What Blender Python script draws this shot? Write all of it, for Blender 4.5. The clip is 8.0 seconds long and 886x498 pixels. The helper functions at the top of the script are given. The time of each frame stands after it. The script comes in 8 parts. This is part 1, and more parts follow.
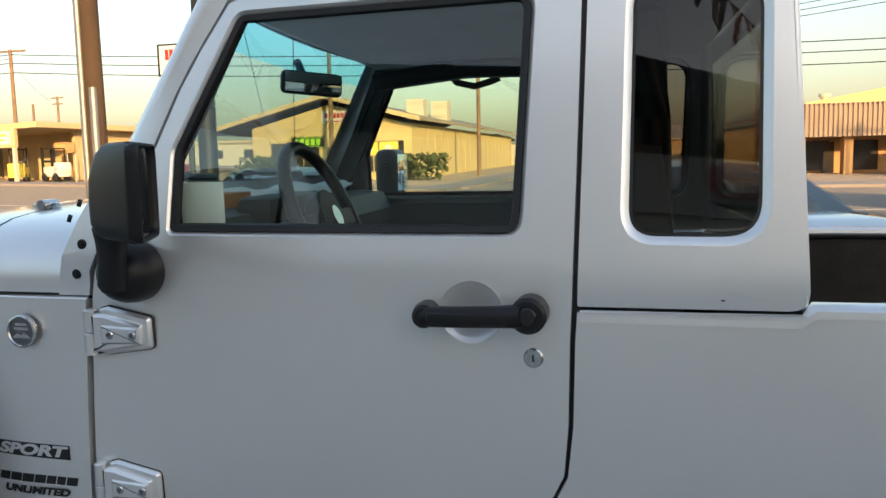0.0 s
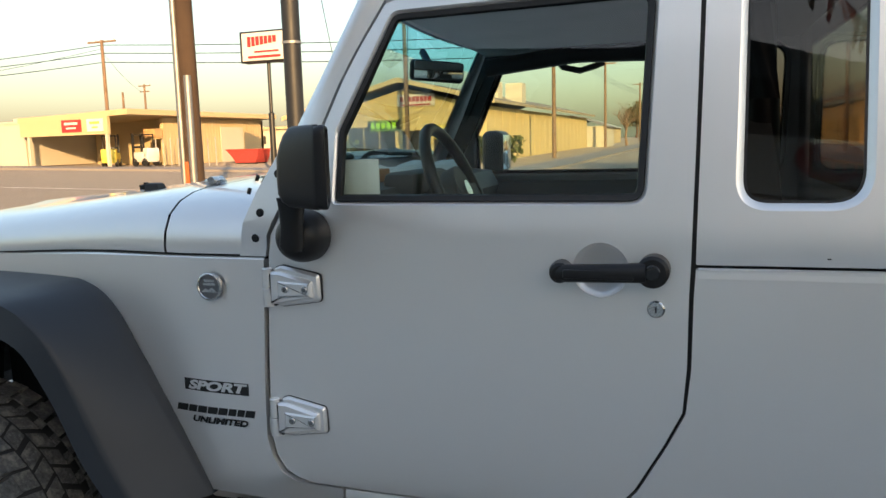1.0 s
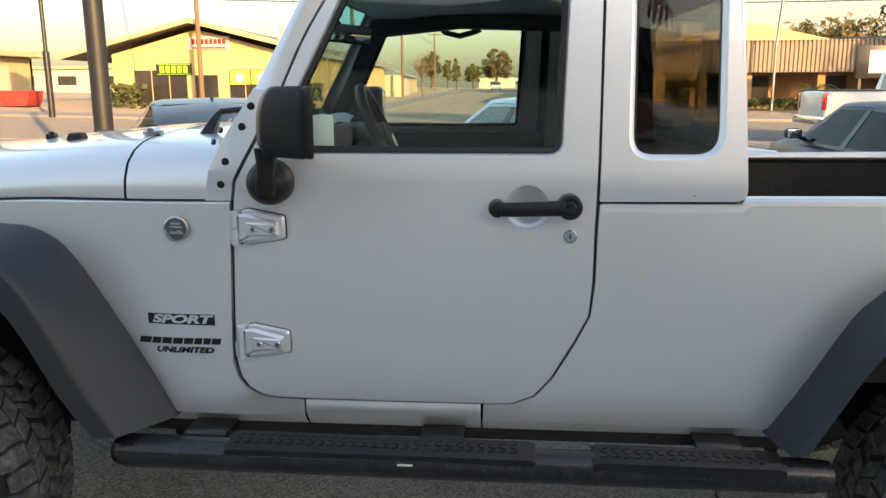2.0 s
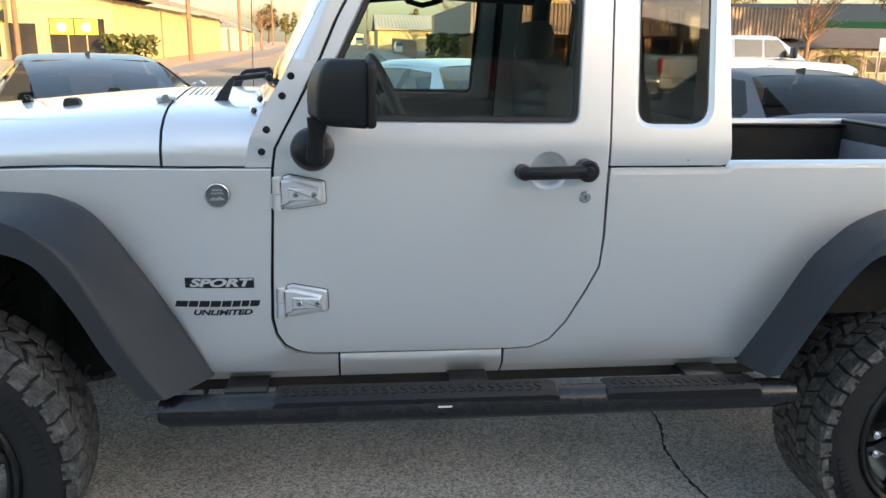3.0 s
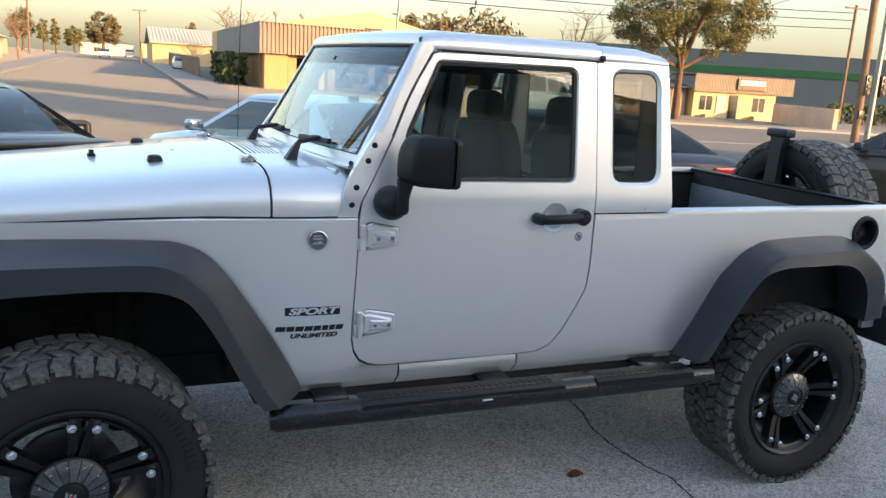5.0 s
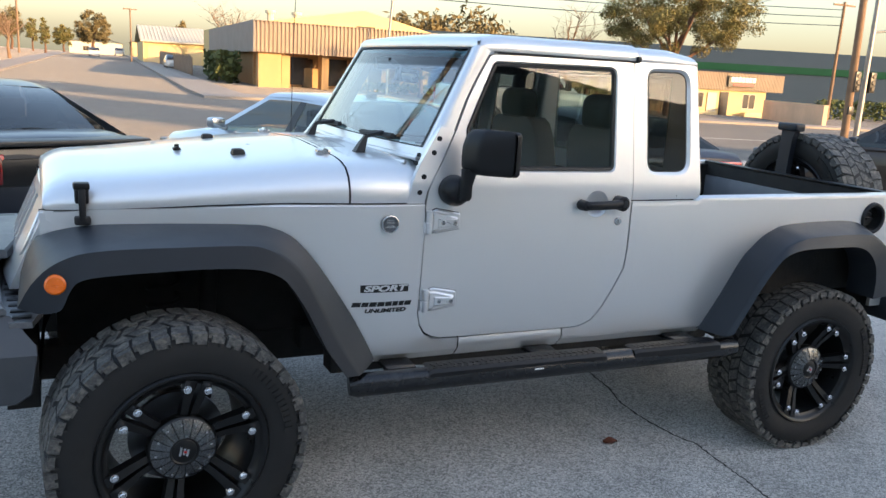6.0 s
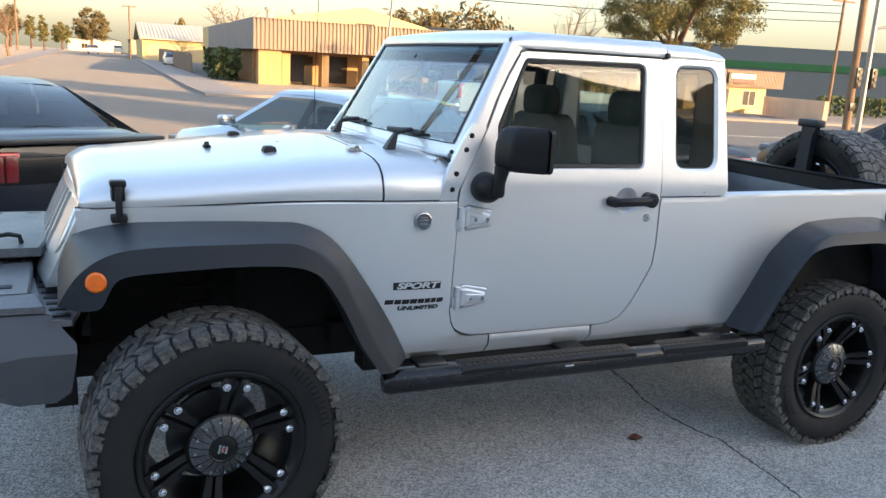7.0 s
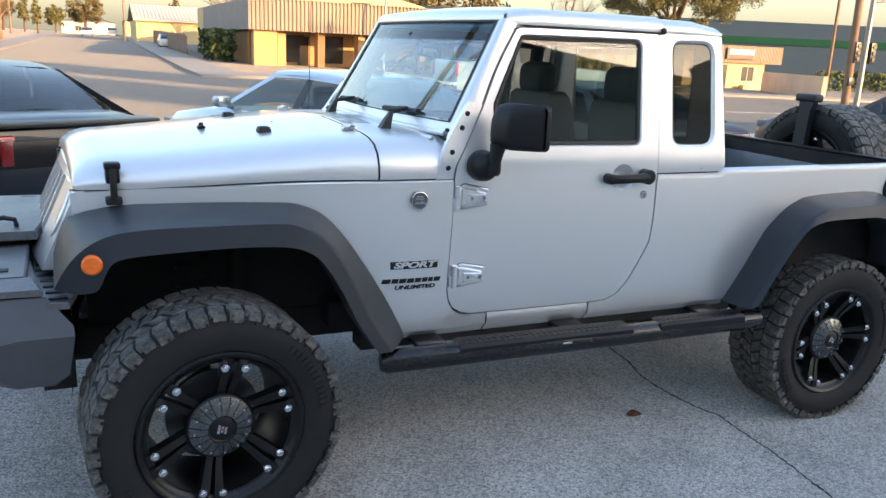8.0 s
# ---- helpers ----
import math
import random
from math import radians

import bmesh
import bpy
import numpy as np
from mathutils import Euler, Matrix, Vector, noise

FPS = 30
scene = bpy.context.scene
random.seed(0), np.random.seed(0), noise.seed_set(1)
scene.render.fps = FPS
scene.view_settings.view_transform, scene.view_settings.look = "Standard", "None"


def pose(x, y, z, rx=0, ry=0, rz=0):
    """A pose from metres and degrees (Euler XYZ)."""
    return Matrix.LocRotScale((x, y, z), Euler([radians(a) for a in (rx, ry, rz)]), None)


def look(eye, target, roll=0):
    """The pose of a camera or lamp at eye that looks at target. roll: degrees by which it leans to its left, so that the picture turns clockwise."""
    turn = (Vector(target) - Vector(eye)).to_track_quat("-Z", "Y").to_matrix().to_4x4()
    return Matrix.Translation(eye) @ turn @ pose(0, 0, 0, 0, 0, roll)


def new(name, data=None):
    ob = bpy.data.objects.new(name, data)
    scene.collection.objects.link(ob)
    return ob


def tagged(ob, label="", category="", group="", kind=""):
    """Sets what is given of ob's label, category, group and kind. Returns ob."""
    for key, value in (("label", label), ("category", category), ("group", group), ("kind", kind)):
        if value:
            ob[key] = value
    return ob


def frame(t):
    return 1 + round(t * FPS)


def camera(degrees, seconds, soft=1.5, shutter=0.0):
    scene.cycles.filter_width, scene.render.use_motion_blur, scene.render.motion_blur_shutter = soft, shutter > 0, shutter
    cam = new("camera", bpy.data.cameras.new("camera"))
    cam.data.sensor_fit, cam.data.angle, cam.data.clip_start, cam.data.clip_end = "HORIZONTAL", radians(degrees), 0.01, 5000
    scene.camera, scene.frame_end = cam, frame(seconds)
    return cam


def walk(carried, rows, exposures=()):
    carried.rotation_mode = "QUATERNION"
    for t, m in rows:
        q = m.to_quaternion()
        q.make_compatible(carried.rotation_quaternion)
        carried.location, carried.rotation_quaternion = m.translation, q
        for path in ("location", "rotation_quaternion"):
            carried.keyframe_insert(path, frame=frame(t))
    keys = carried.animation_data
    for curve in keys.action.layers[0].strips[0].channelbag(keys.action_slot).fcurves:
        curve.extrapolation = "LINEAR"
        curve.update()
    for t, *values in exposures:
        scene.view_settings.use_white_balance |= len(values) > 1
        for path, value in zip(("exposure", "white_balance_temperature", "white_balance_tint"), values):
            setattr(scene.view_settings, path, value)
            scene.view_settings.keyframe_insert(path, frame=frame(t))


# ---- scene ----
cam = camera(58.8, 8.0)
PATH = [
    (0, (1.969, -1.32, 1.534), (1.468, 0.603, 1.309), -1.2),
    (0.5, (1.952, -1.476, 1.531), (1.192, 0.361, 1.312), -1.9),
    (1, (1.91, -1.578, 1.528), (1.233, 0.286, 1.265), -1.7),
    (1.5, (1.772, -1.773, 1.52), (1.405, 0.162, 1.176), -0.7),
    (2, (1.636, -2.004, 1.566), (1.459, -0.053, 1.167), -0.4),
    (3.5, (0.873, -2.309, 1.666), (1.264, -0.416, 1.151), 2.3),
    (4, (0.689, -2.477, 1.761), (1.218, -0.608, 1.285), 3.8),
    (4.5, (0.393, -2.49, 1.779), (1.103, -0.671, 1.346), 4.0),
    (6, (-0.222, -2.759, 1.772), (0.554, -0.968, 1.335), 3.2),
    (6.5, (-0.332, -2.709, 1.777), (0.45, -0.921, 1.341), 3.2),
    (7, (-0.34, -2.709, 1.765), (0.438, -0.921, 1.321), 3.1),
    (7.5, (-0.335, -2.71, 1.756), (0.444, -0.929, 1.283), 2.8),
    (8, (-0.331, -2.71, 1.76), (0.447, -0.935, 1.267), 2.5),
]
walk(cam, [(t, look(eye, target, roll)) for t, eye, target, roll in PATH], [(0.0, 2.30, 6000, 12), (1.0, 2.27, 6000, 12), (2.0, 2.60, 6100, 13), (3.5, 2.90, 5750, 12), (4.5, 2.62, 5650, 12), (6.0, 2.70, 5650, 14), (8.0, 2.86, 5550, 14)])

# ---- world, sun ----
SUN_AZ, SUN_EL = 146.0, 12.5   # degrees: clockwise from +y, above the horizon
world = bpy.data.worlds.new("sky")
scene.world = world
world.use_nodes = True
wn = world.node_tree
sky = wn.nodes.new("ShaderNodeTexSky")
sky.sky_type = 'NISHITA'
sky.sun_disc = False
sky.sun_elevation = radians(SUN_EL)
sky.sun_rotation = radians(SUN_AZ)
sky.altitude = 100
sky.air_density, sky.dust_density, sky.ozone_density = 1.4, 3.5, 0.9
wn.nodes["Background"].inputs["Strength"].default_value = 0.15
# hazy evening sky: its hues kept, horizon and zenith evened out, the bright haze round the low sun kept
grey = wn.nodes.new("ShaderNodeRGBToBW")
soften = wn.nodes.new("ShaderNodeMath")
soften.operation = 'POWER'
soften.inputs[1].default_value = -1.3
aureole = wn.nodes.new("ShaderNodeMath")
aureole.operation = 'POWER'
aureole.inputs[1].default_value = -0.12
glow = wn.nodes.new("ShaderNodeMath")
glow.operation = 'MULTIPLY_ADD'
glow.inputs[1].default_value = 1.12
even = wn.nodes.new("ShaderNodeMath")
even.operation = 'MULTIPLY'
even.inputs[1].default_value = 0.45
level = wn.nodes.new("ShaderNodeVectorMath")
level.operation = 'SCALE'
rich = wn.nodes.new("ShaderNodeHueSaturation")
rich.inputs["Saturation"].default_value = 0.84
rich.inputs["Value"].default_value = 0.42
wn.links.new(sky.outputs[0], grey.inputs[0])
wn.links.new(grey.outputs[0], soften.inputs[0])
wn.links.new(grey.outputs[0], aureole.inputs[0])
wn.links.new(aureole.outputs[0], glow.inputs[0])
wn.links.new(soften.outputs[0], even.inputs[0])
wn.links.new(even.outputs[0], glow.inputs[2])
wn.links.new(sky.outputs[0], level.inputs[0])
wn.links.new(glow.outputs[0], level.inputs["Scale"])
wn.links.new(level.outputs[0], rich.inputs["Color"])
wn.links.new(rich.outputs[0], wn.nodes["Background"].inputs["Color"])
sun = new("sun", bpy.data.lights.new("sun", "SUN"))
sun.data.energy = 1.8
sun.data.angle = radians(0.6)
sun.data.color = (1.0, 0.58, 0.22)
sd = Vector((math.sin(radians(SUN_AZ)) * math.cos(radians(SUN_EL)), math.cos(radians(SUN_AZ)) * math.cos(radians(SUN_EL)), math.sin(radians(SUN_EL))))
sun.rotation_mode = "QUATERNION"
sun.rotation_quaternion = sd.to_track_quat("Z", "Y")


# ---- materials ----
def material(name, color=(0.5, 0.5, 0.5), rough=0.6, metal=0.0, coat=0.0, spec=0.5, vary=0.0, vscale=3.0, fine=0.0, fscale=120.0,
             bump=0.0, bscale=150.0, tint=None, rand=0.0, emit=None, strength=0.0, flat=True, dirt=None, dscale=4.0, damount=0.5):
    """Principled surface with two scales of colour noise, relief, and patches of dirt."""
    m = bpy.data.materials.new(name)
    m.use_nodes = True
    nt = m.node_tree
    b = nt.nodes["Principled BSDF"]
    b.inputs["Roughness"].default_value = rough
    b.inputs["Metallic"].default_value = metal
    b.inputs["Coat Weight"].default_value = coat
    b.inputs["Coat Roughness"].default_value = 0.03
    b.inputs["Specular IOR Level"].default_value = spec
    b.inputs["Base Color"].default_value = (*color, 1)
    coords = nt.nodes.new("ShaderNodeTexCoord")
    out = None

    def noise_node(scale, detail=4.0, roughness=0.6):
        n = nt.nodes.new("ShaderNodeTexNoise")
        n.inputs["Scale"].default_value = scale
        n.inputs["Detail"].default_value = detail
        n.inputs["Roughness"].default_value = roughness
        nt.links.new(coords.outputs["Object"], n.inputs["Vector"])
        return n

    def mixer(a, bcol, fac, mode='MIX'):
        x = nt.nodes.new("ShaderNodeMix")
        x.data_type = 'RGBA'
        x.blend_type = mode
        if isinstance(a, tuple):
            x.inputs[6].default_value = (*a, 1)
        else:
            nt.links.new(a, x.inputs[6])
        if isinstance(bcol, tuple):
            x.inputs[7].default_value = (*bcol, 1)
        else:
            nt.links.new(bcol, x.inputs[7])
        if isinstance(fac, float):
            x.inputs[0].default_value = fac
        else:
            nt.links.new(fac, x.inputs[0])
        return x.outputs[2]

    def ramp(src, lo, hi, a=0.0, c=1.0):
        r = nt.nodes.new("ShaderNodeMapRange")
        r.inputs[1].default_value, r.inputs[2].default_value = lo, hi
        r.inputs[3].default_value, r.inputs[4].default_value = a, c
        nt.links.new(src, r.inputs[0])
        return r.outputs[0]

    if vary or fine or rand or dirt:
        out = tuple(color)
        if vary:
            n = noise_node(vscale)
            other = tint or tuple(c * 0.45 for c in color)
            out = mixer(out, other, ramp(n.outputs["Fac"], 0.35, 0.7, 0.0, vary))
        if fine:
            n = noise_node(fscale, 3.0)
            out = mixer(out, tuple(min(1, c * 2.2 + 0.02) for c in color), ramp(n.outputs["Fac"], 0.5, 0.72, 0.0, fine))
            n2 = noise_node(fscale * 0.7, 2.0)
            out = mixer(out, tuple(c * 0.3 for c in color), ramp(n2.outputs["Fac"], 0.52, 0.7, 0.0, fine))
        if dirt:
            n = noise_node(dscale, 8.0, 0.7)
            out = mixer(out, tuple(dirt), ramp(n.outputs["Fac"], 0.48, 0.66, 0.0, damount))
        if rand:
            info = nt.nodes.new("ShaderNodeObjectInfo")
            out = mixer(out, tuple(c * 0.55 for c in color), ramp(info.outputs["Random"], 0, 1, 0.0, rand))
        nt.links.new(out, b.inputs["Base Color"])
    if vary:
        n = noise_node(vscale * 2.3)
        nt.links.new(ramp(n.outputs["Fac"], 0.3, 0.7, max(0.02, rough - 0.08 * vary), min(1, rough + 0.12 * vary)), b.inputs["Roughness"])
    if bump:
        n = noise_node(bscale, 5.0)
        bp = nt.nodes.new("ShaderNodeBump")
        bp.inputs["Strength"].default_value = bump
        bp.inputs["Distance"].default_value = 0.6 / bscale
        nt.links.new(n.outputs["Fac"], bp.inputs["Height"])
        nt.links.new(bp.outputs[0], b.inputs["Normal"])
    if emit:
        b.inputs["Emission Color"].default_value = (*emit, 1)
        b.inputs["Emission Strength"].default_value = strength
    return m


def pane_material(name, tint, gloss=1.0, rough=0.0, base=0.045):
    """Thin pane: coloured see-through with a clear reflection that grows at grazing angles."""
    m = bpy.data.materials.new(name)
    m.use_nodes = True
    nt = m.node_tree
    nt.nodes.remove(nt.nodes["Principled BSDF"])
    tr = nt.nodes.new("ShaderNodeBsdfTransparent")
    tr.inputs[0].default_value = (*tint, 1)
    gl = nt.nodes.new("ShaderNodeBsdfGlossy")
    gl.inputs["Roughness"].default_value = rough
    gl.inputs["Color"].default_value = (gloss, gloss, gloss, 1)
    lw = nt.nodes.new("ShaderNodeLayerWeight")
    lw.inputs["Blend"].default_value = 0.5
    pw = nt.nodes.new("ShaderNodeMath")
    pw.operation = 'POWER'
    pw.inputs[1].default_value = 5.0
    nt.links.new(lw.outputs["Facing"], pw.inputs[0])
    fr = nt.nodes.new("ShaderNodeMath")
    fr.operation = 'MULTIPLY_ADD'
    fr.inputs[1].default_value, fr.inputs[2].default_value = 0.95, base
    nt.links.new(pw.outputs[0], fr.inputs[0])
    mx = nt.nodes.new("ShaderNodeMixShader")
    nt.links.new(fr.outputs[0], mx.inputs[0])
    nt.links.new(tr.outputs[0], mx.inputs[1])
    nt.links.new(gl.outputs[0], mx.inputs[2])
    nt.links.new(mx.outputs[0], nt.nodes["Material Output"].inputs["Surface"])
    return m


SILVER = material("silver_paint", (0.76, 0.765, 0.77), 0.37, 0.72, 0.8, vary=0.1, vscale=1.2, tint=(0.71, 0.715, 0.72))
HINGE = material("bright_silver_paint", (0.80, 0.80, 0.805), 0.34, 0.75, 0.7, vary=0.1, vscale=8)
FLARE = material("grained_black_plastic", (0.018, 0.022, 0.029), 0.46, spec=0.4, vary=0.35, vscale=3, tint=(0.026, 0.031, 0.039), bump=0.25, bscale=1400)
BLACK = material("black_plastic", (0.010, 0.010, 0.011), 0.40, spec=0.3, vary=0.3, vscale=6, tint=(0.017, 0.017, 0.018), bump=0.15, bscale=1200)
SATIN = material("satin_black_metal", (0.009, 0.0095, 0.011), 0.24, vary=0.3, vscale=5, tint=(0.022, 0.022, 0.024), dirt=(0.10, 0.09, 0.08), dscale=22, damount=0.12)
GLOSSBLACK = material("gloss_black_rim", (0.006, 0.006, 0.0065), 0.3, coat=0.0, spec=0.35, vary=0.4, vscale=9, tint=(0.02, 0.02, 0.02))
RUBBER = material("tyre_rubber", (0.014, 0.014, 0.0145), 0.6, spec=0.35, vary=0.5, vscale=6, tint=(0.022, 0.021, 0.02), bump=0.2, bscale=400)
TREAD = material("dusty_tread_rubber", (0.07, 0.069, 0.066), 0.75, dirt=(0.23, 0.21, 0.18), dscale=26, damount=0.8, fine=0.6, fscale=110, bump=0.7, bscale=130)
WORN = material("worn_grey_bumper", (0.125, 0.13, 0.14), 0.4, vary=0.6, vscale=3, tint=(0.06, 0.062, 0.068), fine=0.2, fscale=60, bump=0.25, bscale=500, dirt=(0.2, 0.2, 0.2), dscale=12, damount=0.3)
WINGDARK = material("scuffed_black_steel", (0.060, 0.064, 0.072), 0.34, vary=0.4, vscale=4, tint=(0.040, 0.043, 0.050), bump=0.25, bscale=500, dirt=(0.09, 0.09, 0.095), dscale=9, damount=0.18)
CAPFACE = material("dark_cap_face", (0.16, 0.165, 0.17), 0.26, 0.95, coat=0.2, vary=0.3, vscale=40)
SEAL = material("rubber_seal", (0.008, 0.008, 0.009), 0.55, bump=0.1, bscale=600)
DARK = material("underbody_black", (0.008, 0.008, 0.008), 0.8, vary=0.6, vscale=5, tint=(0.03, 0.025, 0.02), bump=0.3, bscale=80)
STEEL = material("bright_steel", (0.6, 0.6, 0.6), 0.25, 1.0, vary=0.3, vscale=60)
CHROME = material("chrome", (0.75, 0.75, 0.76), 0.08, 1.0)
GUN = material("dark_machined_metal", (0.16, 0.165, 0.175), 0.32, 0.7, vary=0.2, vscale=20)
DECAL = material("black_decal", (0.006, 0.006, 0.006), 0.35)
AMBER = material("amber_lens", (0.85, 0.17, 0.003), 0.25, coat=0.3, vary=0.3, vscale=60, tint=(0.6, 0.10, 0.0))
DARKLENS = material("dark_red_lens", (0.14, 0.006, 0.006), 0.2, coat=0.6)
REDLENS = material("red_lens", (0.55, 0.015, 0.015), 0.12, coat=1.0)
# MIRROR with a darkened colour, to weaken the light it throws on the door
DIMMIRROR = material("dusty_mirror_glass", (0.22, 0.23, 0.24), 0.06, 1.0)
MIRROR = material("mirror_glass", (0.85, 0.87, 0.88), 0.02, 1.0)
SEATCLOTH = material("seat_cloth", (0.085, 0.083, 0.08), 0.9, vary=0.4, vscale=10, bump=0.3, bscale=500)
DASH = material("dash_plastic", (0.03, 0.032, 0.034), 0.6, bump=0.2, bscale=600)
LINER = material("grey_headliner", (0.6, 0.59, 0.58), 0.9, vary=0.2, vscale=5, bump=0.2, bscale=400)
PAPER = material("white_card", (0.78, 0.78, 0.76), 0.7, vary=0.1, vscale=8)
GLASS = pane_material("window_pane", (0.80, 0.89, 0.84), base=0.048)
SCREEN = pane_material("windscreen_pane", (0.60, 0.75, 0.75), base=0.20)
SCREENTOP = pane_material("windscreen_tint_band", (0.25, 0.60, 0.78))
TINT = pane_material("privacy_pane", (0.36, 0.34, 0.32), base=0.038)
LIGHTPANE = pane_material("light_car_pane", (0.42, 0.47, 0.46), base=0.05)
SMOKEPANE = pane_material("smoked_car_pane", (0.10, 0.11, 0.13), gloss=0.4, base=0.025)
REARPANE = pane_material("rear_pane", (0.62, 0.66, 0.63), base=0.05)
CARGLASS = pane_material("car_pane", (0.20, 0.225, 0.235), base=0.05)


# ---- mesh helpers ----
def finish(bm, angle=38):
    bmesh.ops.recalc_face_normals(bm, faces=bm.faces)
    for f in bm.faces:
        f.smooth = True
    lim = radians(angle)
    for e in bm.edges:
        e.smooth = not (len(e.link_faces) == 2 and e.calc_face_angle(0) > lim)
    return bm


def part(name, bm, mat, parent=None, label="", smooth=38, keep=False):
    if smooth:
        finish(bm, smooth)
    elif not keep:
        bmesh.ops.recalc_face_normals(bm, faces=bm.faces)
    me = bpy.data.meshes.new(name)
    bm.to_mesh(me)
    bm.free()
    for mm in (mat if isinstance(mat, (list, tuple)) else [mat]):
        me.materials.append(mm)
    ob = new(name, me)
    if parent is not None:
        ob.parent = parent
    if label:
        tagged(ob, label)
    return ob


def thing(name, label, category, at=(0, 0, 0), turn=0, group="", kind=""):
    ob = new(name)
    ob.empty_display_size = 0.2
    ob.matrix_basis = pose(*at, 0, 0, turn)
    return tagged(ob, label, category, group, kind)


def box(x0, y0, z0, x1, y1, z1, bevel=0.0, seg=2, bm=None):
    own = bm is None
    bm = bm or bmesh.new()
    vs = [bm.verts.new((x, y, z)) for x in (x0, x1) for y in (y0, y1) for z in (z0, z1)]
    fs = [bm.faces.new([vs[i] for i in q]) for q in ((0, 1, 3, 2), (4, 6, 7, 5), (0, 4, 5, 1), (2, 3, 7, 6), (0, 2, 6, 4), (1, 5, 7, 3))]
    if bevel:
        es = list({e for f in fs for e in f.edges})
        bmesh.ops.bevel(bm, geom=es, offset=bevel, segments=seg, profile=0.5, affect='EDGES')
    return bm


def rbox(x0, y0, z0, x1, y1, z1, bevel=0.01, seg=2):
    return box(x0, y0, z0, x1, y1, z1, bevel, seg)


def tube(path, r, n=10, bm=None, cap=True, radii=None):
    """A round bar along a path of points."""
    bm = bm or bmesh.new()
    path = [Vector(p) for p in path]
    rings = []
    up = Vector((0.13, 0.27, 0.95)).normalized()
    for i, p in enumerate(path):
        d = (path[min(i + 1, len(path) - 1)] - path[max(i - 1, 0)]).normalized()
        a = d.cross(up)
        if a.length < 0.05:
            a = d.cross(Vector((1, 0, 0)))
        a.normalize()
        c = a.cross(d)
        rr = radii[i] if radii else r
        rings.append([bm.verts.new(p + (a * math.cos(2 * math.pi * k / n) + c * math.sin(2 * math.pi * k / n)) * rr) for k in range(n)])
    for u, v in zip(rings, rings[1:]):
        for k in range(n):
            bm.faces.new((u[k], u[(k + 1) % n], v[(k + 1) % n], v[k]))
    if cap:
        bm.faces.new(rings[0][::-1])
        bm.faces.new(rings[-1])
    return bm


def disc(c, axis, r, h, n=24, bm=None, r2=None, bevel=0.0):
    """A short cylinder from c along axis."""
    c, axis = Vector(c), Vector(axis).normalized()
    r2 = r if r2 is None else r2
    if bevel:
        return tube([c, c + axis * (h - bevel), c + axis * h], r, n, bm, True, [r, r2, r2 - bevel])
    return tube([c, c + axis * h], r, n, bm, True, [r, r2])


def arc_poly(pts, n=5):
    """Rounds the corners of a polygon of (x, z, radius)."""
    out = []
    m = len(pts)
    for i in range(m):
        p = Vector(pts[i][:2])
        r = pts[i][2] if len(pts[i]) > 2 else 0
        if r <= 0:
            out.append((p.x, p.y))
            continue
        a, b = Vector(pts[i - 1][:2]), Vector(pts[(i + 1) % m][:2])
        u, v = (a - p).normalized(), (b - p).normalized()
        ang = u.angle(v)
        d = min(r / math.tan(ang / 2), (a - p).length * 0.49, (b - p).length * 0.49)
        p0, p1 = p + u * d, p + v * d
        for k in range(n + 1):
            t = k / n
            q = p0 * (1 - t) ** 2 + p * 2 * t * (1 - t) + p1 * t * t
            out.append((q.x, q.y))
    return out


def sheet(outline, holes=(), fn=None, thick=0.02, zcuts=(), xcuts=(), bevel=0.004, inward=(0, 1, 0), rim=None):
    """A panel cut out of a surface y = fn(x, z), with holes, thickness and a rounded rim."""
    bm = bmesh.new()
    edges = []
    for loop in (outline, *holes):
        vs = [bm.verts.new((x, 0, z)) for x, z in loop]
        edges += [bm.edges.new((vs[i], vs[(i + 1) % len(vs)])) for i in range(len(vs))]
    bmesh.ops.triangle_fill(bm, edges=edges, use_beauty=True, use_dissolve=False)
    for z in zcuts:
        bmesh.ops.bisect_plane(bm, geom=bm.verts[:] + bm.edges[:] + bm.faces[:], plane_co=(0, 0, z), plane_no=(0, 0, 1))
    for x in xcuts:
        bmesh.ops.bisect_plane(bm, geom=bm.verts[:] + bm.edges[:] + bm.faces[:], plane_co=(x, 0, 0), plane_no=(1, 0, 0))
    for v in bm.verts:
        v.co.y = fn(v.co.x, v.co.z) if fn else 0.0
    bmesh.ops.recalc_face_normals(bm, faces=bm.faces)
    if bm.faces and sum(f.normal.dot(Vector(inward)) * f.calc_area() for f in bm.faces) > 0:
        bmesh.ops.reverse_faces(bm, faces=bm.faces)
    top = list(bm.faces)
    bound = [e for e in bm.edges if len(e.link_faces) == 1]
    ret = bmesh.ops.extrude_edge_only(bm, edges=bound)
    low = [g for g in ret["geom"] if isinstance(g, bmesh.types.BMVert)]
    inv = Vector(inward)
    # rounded rim: first ring slightly in, then down to the full thickness
    if bevel:
        for v in low:
            v.co += inv * bevel
        ring = list({e for v in low for e in v.link_edges if e.verts[0] in low and e.verts[1] in low})
        r2 = bmesh.ops.extrude_edge_only(bm, edges=ring)
        low2 = [g for g in r2["geom"] if isinstance(g, bmesh.types.BMVert)]
        for v in low2:
            v.co += inv * (thick - bevel)
        # pull the face border in a hair so the edge catches light
    else:
        for v in low:
            v.co += inv * thick
    return bm


def flip(bm, yc):
    """Mirrors a mesh across the plane y = yc."""
    for v in bm.verts:
        v.co.y = 2 * yc - v.co.y
    bmesh.ops.reverse_faces(bm, faces=bm.faces)
    return bm


